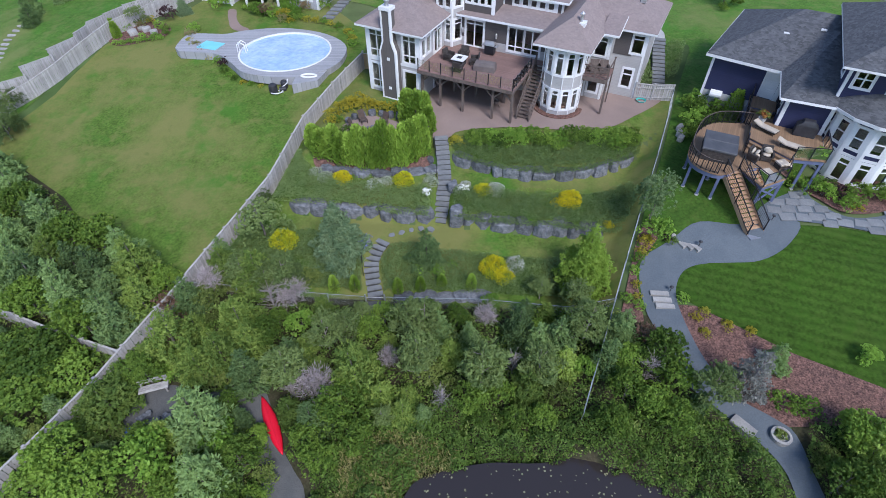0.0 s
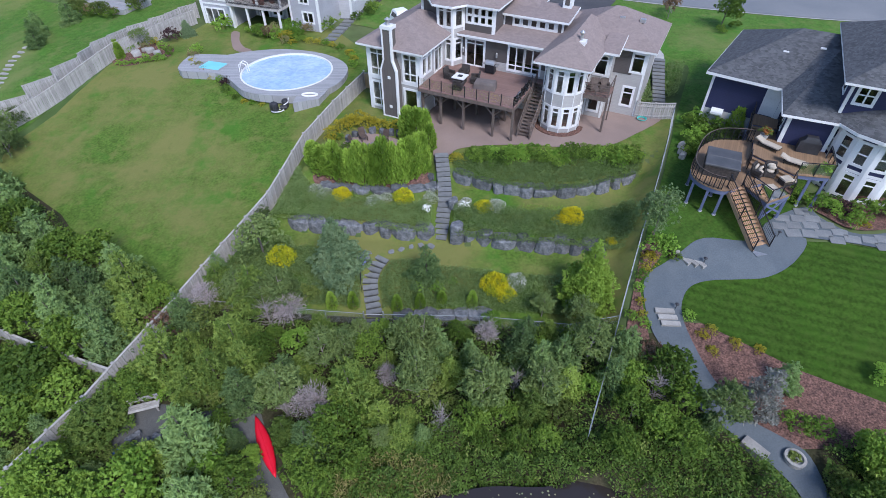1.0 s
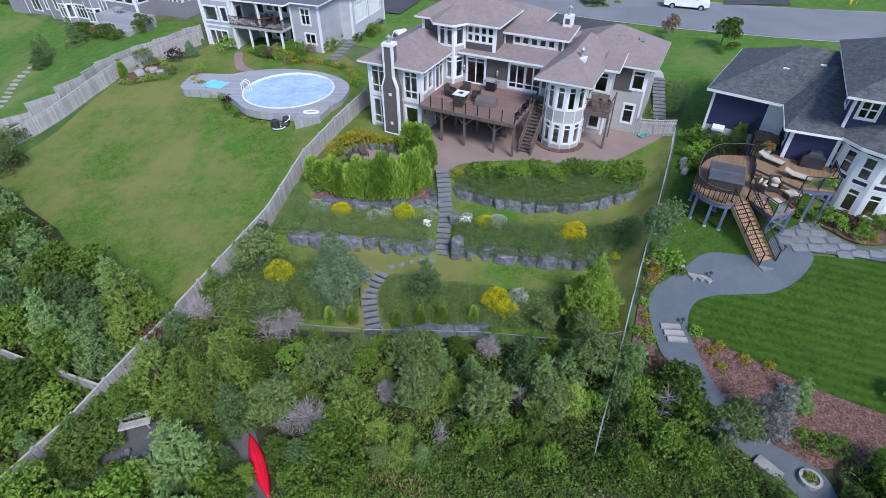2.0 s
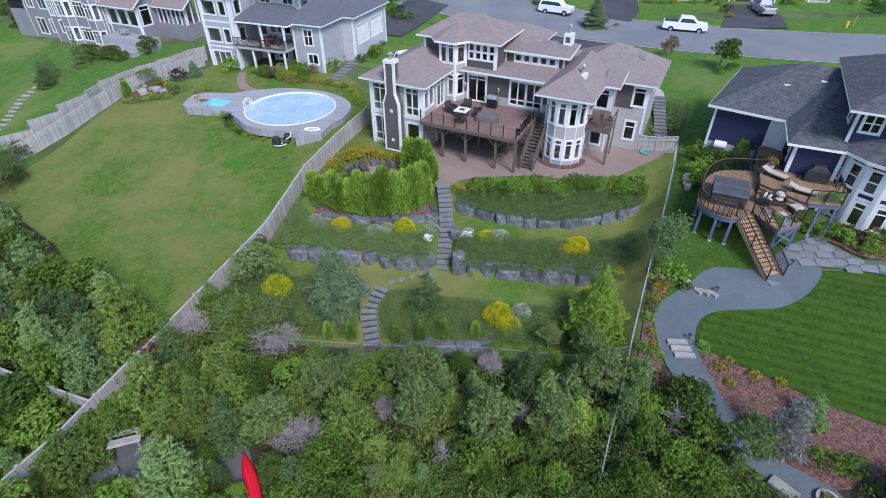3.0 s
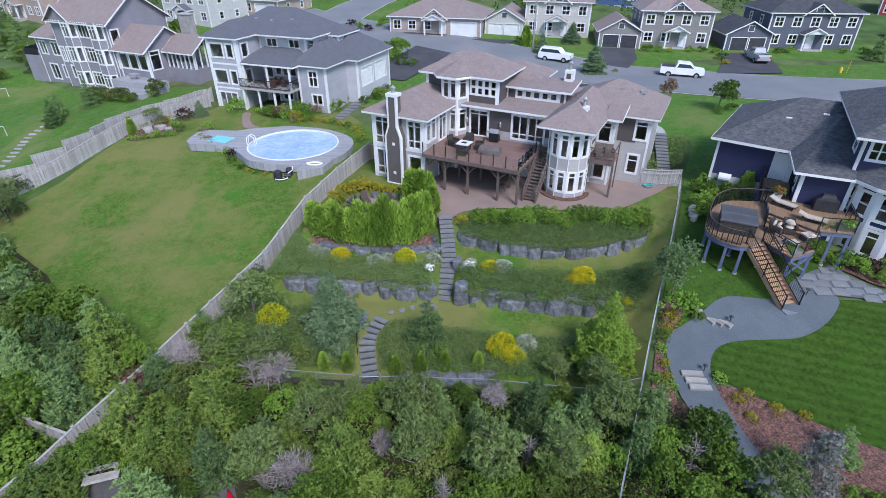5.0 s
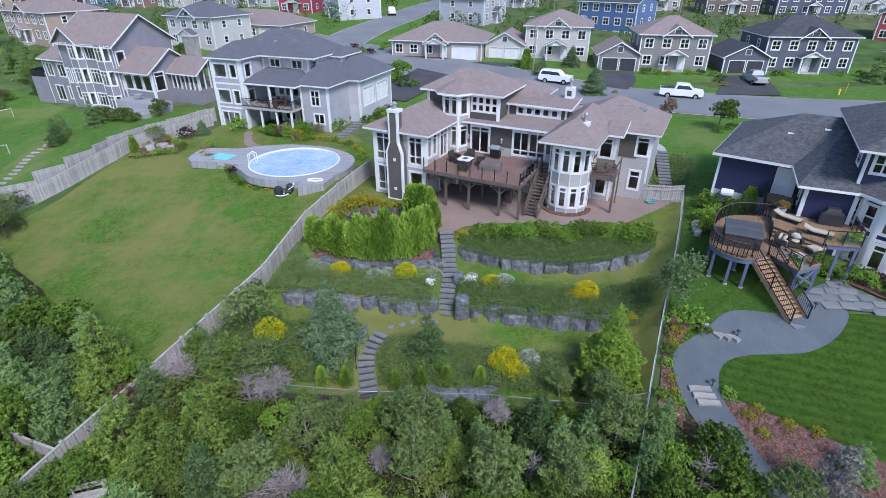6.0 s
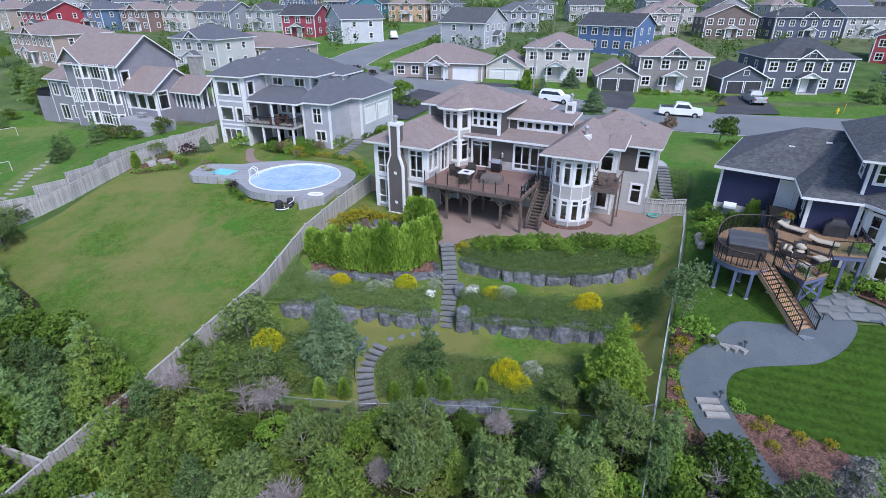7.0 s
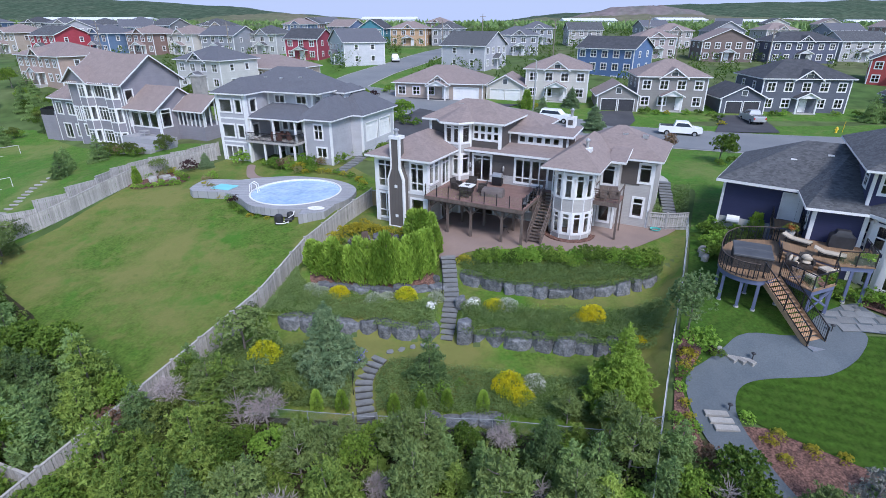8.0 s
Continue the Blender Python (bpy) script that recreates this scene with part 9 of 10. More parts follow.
for x, y, r in ((-0.75, -0.75, 64), (0.95, -2.4, 80)):
    l = thing("sun_lounger", ND @ pose(x, y, HIGH, 0, 0, r), "low sun lounger with a tan cushion", "sun lounger", "sun loungers")
    part("frame", Shape().box(-0.3, 0.3, -0.9, 0.6, 0.2, 0.26), DARK_METAL, l)
    part("mattress", Shape().box(-0.29, 0.29, -0.88, 0.3, 0.262, 0.34), CUSHION, l)
    part("backrest", Shape().beam((0, 0.3, 0.3), (0, 0.85, 0.5), 0.56, 0.08), CUSHION, l)
    for lx, ly in ((-0.27, -0.8), (0.27, -0.8), (-0.27, 0.5), (0.27, 0.5)):
        part("leg", Shape().box(lx - 0.02, lx + 0.02, ly - 0.02, ly + 0.02, 0, 0.2), DARK_METAL, l)
gr = thing("covered_barbecue", ND @ pose(1.75, -0.1, HIGH, 0, 0, 4), "barbecue under a black fitted cover", "barbecue")
part("cover", Shape().rings([[(-w, -dd, z), (w, -dd, z), (w, dd, z), (-w, dd, z)] for w, dd, z in ((0.7, 0.32, 0.02), (0.68, 0.3, 0.8), (0.42, 0.26, 1.0), (0.36, 0.2, 1.18))]), BLACK, gr)
pl = thing("planter_box", ND @ pose(2.75, -2.75, HIGH, 0, 0, 18), "dark planter box of yellow-green plants", "planter")
part("box", Shape().box(-0.5, 0.5, -0.2, 0.2, 0, 0.45), COVER_GREY, pl)
part("plants", broad_crown(0.45, 0.25, 0.5, 300, 0.12, 6, 90), F_LIME, pl)
fp = thing("flower_pot", ND @ pose(-1.1, 0.1, HIGH, 0, 0, 0), "grey pot of red and orange flowers", "flower pot")
part("pot", Shape().lathe(0, 0, [(0.2, 0), (0.3, 0.5), (0.27, 0.5), (0.2, 0.42)], 12), CONCRETE, fp)
part("flowers", broad_crown(0.42, 0.35, 0.72, 420, 0.13, 6, 91), foliage("red_flowers", (0.6, 0.1, 0.05), (0.12, 0.2, 0.04), 0.1), fp)

# ---- things along the paths ----
ky = thing("kayak", pose(-9.5, 13.75, ground(-9.5, 13.75) + 0.12, 0, 0, 29.5), "long bright red kayak lying keel-up on the path", "kayak")
prof = [(-1.95, 0.03, 0.12), (-1.7, 0.12, 0.2), (-1.1, 0.27, 0.26), (-0.3, 0.36, 0.28), (0.4, 0.36, 0.28), (1.1, 0.27, 0.26), (1.7, 0.12, 0.2), (1.95, 0.03, 0.12)]
KAYAK_RED = mat("red_plastic", (0.72, 0.012, 0.035), 0.35, (0.66, 0.01, 0.03), 1)
part("hull", Shape().rings([[(w * math.cos(a), y, 0.14 + h * 0.62 * math.sin(a)) for a in (6.2832 * k / 12 for k in range(12))] for y, w, h in prof]), KAYAK_RED, ky, soft=True)
part("keel", Shape().tube([(0, -1.8, 0.28), (0, -0.9, 0.315), (0, 0.9, 0.315), (0, 1.8, 0.28)], 0.02, 6), KAYAK_RED, ky)
part("grab_handle", Shape().tube([(-0.05, 1.86, 0.24), (0, 1.98, 0.26), (0.05, 1.86, 0.24)], 0.012, 5), BLACK, ky)
bn = thing("bench", pose(-16.7, 15.8, ground(-16.7, 15.8) + 0.08, 0, 0, 18), "weathered grey wooden bench by the woodland path", "bench")
for k in range(3):
    part("slat", Shape().box(-0.8, 0.8, -0.24 + 0.17 * k, -0.1 + 0.17 * k, 0.42, 0.47), FENCE_WOOD, bn)
for k in range(2):
    part("back_slat", Shape().box(-0.8, 0.8, 0.3, 0.34, 0.6 + 0.18 * k, 0.73 + 0.18 * k), FENCE_WOOD, bn)
for x in (-0.65, 0.65):
    part("leg", Shape().box(x - 0.05, x + 0.05, -0.22, -0.12, 0, 0.42), FENCE_WOOD, bn)
    part("leg", Shape().box(x - 0.05, x + 0.05, 0.22, 0.3, 0, 0.92), FENCE_WOOD, bn)
tp = thing("tarpaulin", pose(-17.3, 13.3, ground(-17.3, 13.3) + 0.06), "crumpled blue tarpaulin among the bushes", "tarpaulin")
part("sheet", Shape().blob((0, 0, 0.2), (0.35, 0.3, 0.28), 6, 0.5, 10, 6), mat("blue_tarpaulin", (0.03, 0.10, 0.5), 0.5, (0.05, 0.15, 0.55), 4), tp)
for k in range(9):
    x, y = -17.0 + 0.25 * k * random.uniform(0.5, 1.4), 13.8 + random.uniform(-0.5, 0.6)
    solo("boulder", boulder(0.4, 0.35, 0.3, 300 + k), ROCK, "grey stone of the woodland fire ring", "rock", "stones by the woodland path", m=pose(x, y, ground(x, y), 0, 0, 60 * k))


def slab_at(x, y, w, d, turn, material, label, group, h=0.16):
    s = Shape().rings([[(px * f, py * f, z) for px, py in ((-w / 2, -d / 2), (-w / 6, -d / 2 * 1.04), (w / 2, -d / 2), (w / 2 * 1.02, 0), (w / 2, d / 2), (0, d / 2 * 1.03), (-w / 2, d / 2), (-w / 2 * 1.02, 0))] for f, z in ((1, -0.25), (1, h - 0.02), (0.97, h))])
    return solo("stone_slab", s, material, label, "stone slab", group, m=pose(x, y, ground(x, y) + 0.02, 0, 0, turn))


for k in range(3):
    slab_at(15.75 + 0.42 * k, 24.9 - 0.17 * k + 0.14, 0.34, 1.0, 28, PALE_STONE, "pale rough stone step slab set in the gravel", "upper stone slabs", 0.09)
    slab_at(13.65 + 0.07 * k, 21.45 - 0.45 * k, 1.15, 0.36, -5, PALE_STONE, "pale rough stone step slab across the gravel path", "middle stone slabs")
slab_at(15.9, 13.05, 0.6, 1.25, 38, PALE_STONE, "broad pale stone slab beside the path", "lower stone slabs", 0.3)
pot = thing("stone_planter", pose(17.65, 12.5, ground(17.65, 12.5)), "round stone planter ring filled with small plants", "planter")
part("ring", Shape().lathe(0, 0, [(0.5, 0), (0.52, 0.3), (0.38, 0.32), (0.34, 0.2)], 18), PALE_STONE, pot)
part("plants", broad_crown(0.36, 0.2, 0.24, 350, 0.11, 6, 95), F_OLIVE, pot)
for x, y in ((16.85, 24.6), (14.35, 21.6), (15.0, 25.4), (21.9, 26.1)):
    pl = thing("path_light", pose(x, y, ground(x, y) + 0.05), "small black path light on a spike", "lamp", "path lights")
    part("stem", Shape().tube([(0, 0, -0.1), (0, 0, 0.4)], 0.025, 6), BLACK, pl)
    part("hood", Shape().lathe(0, 0, [(0.03, 0.38), (0.13, 0.42), (0.12, 0.46), (0.02, 0.52)], 10), BLACK, pl)
for x, y, w in ((21.3, 41.6, 0.7), (21.5, 42.4, 0.6), (21.1, 40.9, 0.6), (15.4, 25.45, 0.3)):
    solo("boulder", boulder(w, w * 0.8, w * 0.8, int(w * 77)), PALE_STONE, "pale rounded boulder at the shrub bed", "rock", "pale boulders", m=pose(x - 2.4 if y > 30 else x, y - 5.6 if y > 30 else y, ground(x - 2.4, y - 5.6) if y > 30 else ground(x, y), 0, 0, 40))

# paving of flat grey stones beside the navy house
FLAG_STONE = mat("grey_flagstone", (0.165, 0.175, 0.18), 0.9, (0.2, 0.205, 0.205), 1.2, 0.12, 14, 0.3, 12, vary=0.14)
flag = thing("flagstone_path", pose(0, 0, 0), "curved walk of irregular grey flagstones", "paving", kind="structure")
FLAG_BED = curve_poly([(21.2, 26.6), (22.3, 27.8), (24.3, 28.8), (25.4, 29.0), (25.6, 27.9), (26.9, 26.3), (29.2, 26.3), (31.5, 27.2), (36, 27.4), (36, 25.2), (31.8, 25.3), (29, 24.6), (26, 25.4), (23.6, 25.9)], 4)
solo("flagstone_bed", drape(FLAG_BED, 0.1), GRAVEL, "grey mortar bed of the flagstone walk", kind="structure", soft=True)
for i in range(20, 36):
    for j in range(23, 31):
        x, y = i * 1.0 + 0.5 * (j % 2) + random.uniform(-0.12, 0.12), j * 0.72 + 7.6 + random.uniform(-0.08, 0.08)
        if inside(FLAG_BED, x, y) and inside(FLAG_BED, x + 0.35, y) and inside(FLAG_BED, x - 0.35, y):
            w, d = random.uniform(0.47, 0.52), random.uniform(0.33, 0.37)
            poly = [(-w, -d), (w * random.uniform(0.8, 1), -d), (w, d * random.uniform(0.7, 1)), (w * 0.7, d), (-w * random.uniform(0.8, 1), d)]
            lie = Vector((ground(x - 0.3, y) - ground(x + 0.3, y), ground(x, y - 0.3) - ground(x, y + 0.3), 0.6)).to_track_quat("Z", "Y").to_matrix().to_4x4()
            part("flagstone", Shape().prism(poly, -0.02, 0.012), FLAG_STONE, flag).matrix_world = Matrix.Translation((x, y, ground(x, y) + 0.115)) @ lie @ pose(0, 0, 0, 0, 0, 14 + random.uniform(-5, 5))
sheet("tower_bed", [(25.6, 29.2), (26.0, 28.0), (27.0, 26.7), (29.0, 26.6), (31.4, 27.5), (32.0, 29.6), (28.8, 30.2)], 0.11, MULCH, "mulched bed of shrubs at the tower's foot", 4)
for x, y, k, key in ((25.6, 29.0, 1.2, "round"), (26.3, 28.4, 0.9, "lime"), (27.3, 27.2, 0.95, "round"), (28.4, 28.2, 1.2, "deep"), (29.4, 28.0, 1.2, "deep"), (30.4, 28.2, 1.2, "deep"), (27.5, 28.4, 0.9, "plum"), (26.8, 28.9, 1.0, "deep"), (28.0, 27.0, 0.6, "gold"), (24.9, 29.9, 1.0, "deep")):
    plant(key, x, y, k * (0.7 if key == "lime" else 1), group="shrubs at the tower's foot")
for x, y, k, key in ((19.9, 36.4, 1.25, "deep"), (21.0, 35.8, 1.2, "deep"), (20.2, 37.6, 1.3, "round"), (21.6, 37.0, 1.2, "deep"), (19.3, 35.4, 1.0, "deep"), (22.6, 36.6, 1.0, "deep"), (21.4, 38.4, 1.1, "round"), (20.9, 34.8, 1.1, "deep"), (21.3, 40.3, 1.3, "round"), (22.1, 39.6, 1.35, "deep"), (22.9, 38.9, 1.2, "round"), (20.7, 39.3, 1.3, "deep"), (22.3, 37.8, 1.2, "deep"), (23.3, 37.6, 1.1, "deep")):
    plant(key, x, y, k, group="shrubs beside the navy house")
plant("cedar", 23.9, 38.8, 1.25, label="dark conical cedar beside the wall")

# side steps between banks of ivy
stone_steps("side_steps", [(21.3, 51.2), (20.6, 48.4), (19.6, 44.2)], 13, 1.15, -1.5, -3.05, "flight of grey concrete steps beside the house")
sheet("front_walk", [(20.8, 51.0), (21.8, 51.2), (22.4, 54), (20, 58), (18.6, 57.6), (21, 54)], 0.9, CONCRETE, "pale curved concrete walk above the side steps", 4)
cover("ivy_bank", [(17.6, 45.4), (19.0, 44.4), (20.0, 48.6), (20.8, 51.4), (19.6, 52)], 1.3, 170, 0.17, F_COVER, "dark green shrubs on the bank beside the steps")
cover("ivy_bank", [(20.4, 44.6), (21.3, 45.0), (24.2, 51.6), (22.6, 52.2), (21.2, 48.4)], 1.3, 170, 0.17, F_COVER, "dark green shrubs along the boundary")

for k in range(11):
    x, y = -12.8 + 0.26 * k, 60.0 + 1.04 * k
    slab_at(x, y, 1.3, 0.72, -14, STEP_STONE, "flat grey stone step of the path beside the grey house", "side path stones", 0.16)
for x, y, k, key in ((-14.4, 63.4, 1.1, "round"), (-13.9, 64.8, 1.2, "round"), (-13.4, 67.0, 1.2, "deep"), (-13.0, 69.0, 1.4, "round"), (-12.8, 71.0, 1.2, "round"), (-9.4, 67.6, 1.0, "deep"), (-9.0, 69.4, 1.1, "deep"), (-17.9, 62.6, 1.4, "round"), (-17.0, 63.4, 1.3, "round"), (-15.8, 62.0, 1.0, "rosy")):
    plant(key, x, y, k, group="shrubs of the side path")
gp = thing("garden_gate", pose(-11.1, 72.8, ground(-11.1, 72.8), 0, 0, 28), "dark wooden garden gate with two posts and a lintel", "gate")
for x in (-0.9, 0.9):
    part("post", Shape().box(x - 0.09, x + 0.09, -0.09, 0.09, -0.2, 2.4), TIMBER, gp)
part("lintel", Shape().box(-1.2, 1.2, -0.1, 0.1, 2.4, 2.55), TIMBER, gp)
part("leaf", Shape().box(-0.8, 0.8, -0.03, 0.03, 0.1, 1.6), TIMBER, gp)

# beds and plants of the left lots
sheet("corner_bed", [(-36, 56.4), (-34.4, 54.2), (-31.6, 54.6), (-29.6, 56.2), (-30.4, 58.6), (-33.4, 60)], 0.1, MULCH, "corner bed of stones and mulch by the fence", 4)
for k in range(7):
    plant("round", -34.6 + 0.75 * k, 54.5 + 0.02 * k * k, 0.55, group="low hedge of the corner bed", label="low green box hedge plant")
for x, y in ((-35.4, 56.6), (-34.9, 55.9)):
    plant("cedar", x, y, 0.9, group="cedars of the corner bed", label="slim green cedar in the corner bed")
for x, y, k in ((-33.4, 56.4, 1.0), (-32.2, 57.2, 0.9), (-31.2, 56.6, 0.8), (-33.0, 57.6, 0.7)):
    solo("boulder", boulder(k, k * 0.8, k * 0.5, int(k * 100)), PALE_STONE, "pale flat boulder in the corner bed", "rock", "pale boulders of the corner bed", m=pose(x, y, ground(x, y) + 0.05, 0, 0, 50 * k))
plant("willow", -33.8, 58.8, 0.8, label="thin young willow in the corner bed")
plant("plum", -31.0, 60.4, 1.4, label="dark purple shrub by the fence")
plant("bluespruce", -29.6, 61.6, 0.5, label="small silvery spruce by the fence")
for x, y, k, key in ((-26.0, 63.2, 1.6, "round"), (-21.4, 61.6, 1.2, "deep"), (-20.2, 60.8, 0.9, "rusty"), (-19.2, 60.6, 1.2, "round"), (-17.8, 60.4, 1.2, "gold"), (-16.6, 60.6, 1.1, "round"), (-13.6, 63.2, 1.4, "deep"), (-12.2, 67.4, 1.2, "round"), (-11.6, 68.6, 1.2, "round"), (-22.4, 62.2, 0.9, "deep"), (-10.4, 66.0, 1.0, "deep"), (-8.6, 69, 1.1, "deep")):
    plant(key, x, y, k, group="shrubs at the grey house")
stone_steps("bank_steps", [(-8.8, 72.6), (-10.6, 69.0), (-12.6, 65.6)], 12, 1.5, -1.9, -2.85, "flight of pale steps beside the grey house")
for x, y, k in ((-41.4, 43.2, 1.1), (-39.6, 41.6, 0.9), (-38.6, 40.2, 1.0), (-40.8, 45.4, 0.7)):
    plant("willow", x, y, k, group="willows at the fence", label="grey-green willow bush over the fence")
for x, y, k in ((-47.7, 61.7, 0.75), (-49.0, 64.6, 0.75), (-47.4, 68.8, 0.8), (-50.2, 66.6, 0.6), (-48.4, 63.2, 0.6)):
    plant("spruce0", x, y, k, group="small spruces on the bank", label="small bluish spruce on the bank")
for x, y, w in ((-67.4, 78.0, 2.8), (-54.6, 60.4, 2.4)):
    g = thing("football_goal", pose(x, y, ground(x, y), 0, 0, 60), "small white football goal on the grass", "goal", "football goals")
    part("frame", Shape().tube([(-w / 2, 0, 0), (-w / 2, 0, 1.5), (w / 2, 0, 1.5), (w / 2, 0, 0)], 0.04, 6), WHITE, g)
    part("ground_bar", Shape().tube([(-w / 2, 0, 0.04), (-w / 2, 1.0, 0.04), (w / 2, 1.0, 0.04), (w / 2, 0, 0.04)], 0.03, 6), WHITE, g)
for k in range(16):
    x, y = -48.6 - 0.06 * k + 0.5 * math.sin(0.5 * k), 50.6 + 0.95 * k
    solo("stepping_stone", boulder(1.1, 0.5, 0.14, 700 + k), PALE_STONE, "flat pale stepping stone on the bank", "stepping stone", "bank stepping stones", m=pose(x, y, ground(x, y) + 0.04, 0, 0, -10))

for k in range(13):
    u, v = 0.6 + 0.8 * k, (-4.9 if k < 11 else -2.8) + 0.4 * math.sin(2.3 * k)
    x, y = -47.3 + 0.914 * u + 0.407 * v, 77.0 - 0.407 * u + 0.914 * v
    plant(("deep", "round", "olive", "deep", "rosy")[k % 5], x, y, random.uniform(0.9, 1.4), group="shrubs at the slate house", label="leafy shrub at the foot of the grey deck")
for x, y, k, key in ((-34.8, 57.6, 0.9, "round"), (-34.0, 58.8, 0.8, "deep"), (-32.6, 59.4, 0.9, "gold"), (-31.2, 58.2, 0.8, "round"), (-30.2, 57.2, 0.7, "deep"), (-33.2, 58.2, 0.7, "rosy"), (-35.6, 57.4, 0.8, "plum"), (-32.0, 55.6, 0.6, "round"), (-30.8, 55.8, 0.6, "round"), (-29.9, 56.4, 0.6, "round")):
    plant(key, x, y, k, group="shrubs of the corner bed")

# ---- street things: cars, trees, poles ----
TYRE = mat("tyre_rubber", (0.02, 0.02, 0.021), 0.9)
CAR_WHITE = mat("white_car_paint", (0.78, 0.79, 0.8), 0.25, (0.74, 0.75, 0.76), 1, spec=0.6)
CAR_SILVER = mat("silver_car_paint", (0.42, 0.43, 0.45), 0.3, (0.4, 0.41, 0.43), 1, spec=0.6, metal=0.3)
CAR_GLASS = mat("car_glass", (0.02, 0.025, 0.03), 0.08, spec=0.7)
LAMP_RED = mat("red_lens", (0.4, 0.02, 0.02), 0.3)


def loft(profile, width, inset=0.08):
    """A car body from its side outline, drawn in a little at the top."""
    s = Shape()
    top = max(z for _, z in profile)
    low = min(z for _, z in profile)
    for sg in (-1, 1):
        s.v += [(sg * (width / 2 - inset * ((z - low) / (top - low)) ** 2), y, z) for y, z in profile]
    n = len(profile)
    s.f = [tuple(range(n)), tuple(reversed(range(n, 2 * n)))] + [(i, i + n, (i + 1) % n + n, (i + 1) % n) for i in range(n)]
    return s


def vehicle(name, x, y, turn, paint, label, pickup=False, length=5.6):
    v = thing(name, pose(x, y, ground(x, y) + 0.15, 0, 0, turn), label, "car", "parked vehicles")
    L = length / 2
    w = 2.0
    body = [(-L, 0.45), (-L + 0.04, 1.05), (-L + 1.4, 1.2), (L - 0.05, 1.25), (L, 1.0), (L, 0.4), (L - 0.6, 0.3), (-L + 0.5, 0.3)]
    part("body", loft(body, w, 0.06), paint, v)
    c0, c1 = (-L + 1.3, L - 2.0) if pickup else (-L + 1.35, L - 0.12)
    cab = [(c0, 1.15), (c0 + 0.62, 1.8), (c0 + 0.95, 1.9), (c1 - 0.2, 1.92), (c1, 1.3), (c1, 1.15)]
    part("cabin", loft(cab, w - 0.14, 0.22), paint, v)
    glassp = [(c0 + 0.2, 1.2), (c0 + 0.78, 1.68), (c1 - 0.42, 1.72), (c1 - 0.14, 1.2)]
    for sg in (-1, 1):
        s = Shape()
        s.v = [(sg * (w / 2 - 0.05 - 0.19 * (z - 1.12) / 0.73), yy, z) for yy, z in glassp]
        s.f = [(0, 1, 2, 3)] if sg < 0 else [(3, 2, 1, 0)]
        part("side_window", s, CAR_GLASS, v)
    for pts in ([(c0 + 0.03, 1.16), (c0 + 0.7, 1.73)], [(c1 - 0.03, 1.2), (c1 - 0.3, 1.76)]):
        s = Shape()
        off = -0.02 if pts[0][0] < 0 and pts[0][0] == c0 + 0.03 else 0.02
        s.v = [(-0.78, pts[0][0] + off, pts[0][1]), (0.78, pts[0][0] + off, pts[0][1]), (0.66, pts[1][0] + off, pts[1][1]), (-0.66, pts[1][0] + off, pts[1][1])]
        s.f = [(0, 1, 2, 3)]
        part("windscreen", s, CAR_GLASS, v)
    for yy in (-L + 1.0, L - 1.15):
        for sg in (-1, 1):
            wh = part("wheel", Shape().tube([(sg * (w / 2 - 0.24), yy, 0.26), (sg * (w / 2 + 0.02), yy, 0.26)], 0.41, 16), TYRE, v)
            part("rim", Shape().tube([(sg * (w / 2 + 0.01), yy, 0.24), (sg * (w / 2 + 0.035), yy, 0.24)], 0.23, 12), STEEL, wh)
    for sg in (-1, 1):
        part("headlight", Shape().box(sg * 0.78 - 0.18, sg * 0.78 + 0.18, -L - 0.02, -L + 0.12, 0.75, 0.95), STEEL, v)
        part("tail_light", Shape().box(sg * 0.86 - 0.1, sg * 0.86 + 0.1, L - 0.08, L + 0.02, 0.75, 1.05), LAMP_RED, v)
    part("bumper", Shape().box(-0.95, 0.95, -L - 0.06, -L + 0.15, 0.38, 0.58), STEEL, v)
    if pickup:
        part("bed_floor", Shape().box(-0.82, 0.82, c1 + 0.1, L - 0.15, 1.24, 1.262), BLACK, v)
    return v


vehicle("pickup_truck", 33.6, 78.2, 71, CAR_WHITE, "white crew-cab pickup truck parked at the kerb", True, 5.9)
vehicle("estate_car", 17.0, 87.2, 62, CAR_WHITE, "large white estate car parked at the kerb", False, 5.2)
vehicle("pickup_truck", 49.4, 88.4, 175, CAR_SILVER, "silver pickup truck on the asphalt driveway", True, 5.6)
vehicle("car", -15.6, 152, 10, CAR_WHITE, "small white car parked far up the street", False, 4.4)
vehicle("boat_trailer", -4.6, 62.6, 30, CAR_WHITE, "low white vehicle beside the house", False, 3.6)


def slab_poly(name, pts, lift, material, label):
    return solo(name, drape(pts, lift, 1.0), material, label, kind="structure", soft=True)


slab_poly("driveway", [(25.0, 94.4), (31.6, 94.4), (30.2, 88.0), (27.4, 83.0), (22.6, 86.2), (23.6, 92.0)], 0.19, DRIVE, "dark asphalt driveway of the taupe house")
slab_poly("driveway", [(45.4, 92.2), (53.0, 92.6), (51.4, 86), (49.0, 79.4), (39.4, 79.6), (43.0, 86.0)], 0.19, DRIVE, "dark asphalt driveway of the charcoal house")
slab_poly("driveway", [(5.4, 99.6), (12.4, 98.6), (9.6, 96.2), (4.0, 99.0)], 0.19, DRIVE, "dark asphalt driveway of the cream house")
slab_poly("driveway", [(-6.6, 105.6), (1.2, 104.4), (-0.6, 101.4), (-8.6, 102.8)], 0.19, DRIVE, "dark asphalt driveway of the bungalow")
slab_poly("driveway", [(-12.4, 78), (-6.2, 75.6), (0.4, 90.4), (-5.6, 94.6)], 0.19, DRIVE, "dark asphalt driveway of the grey house")
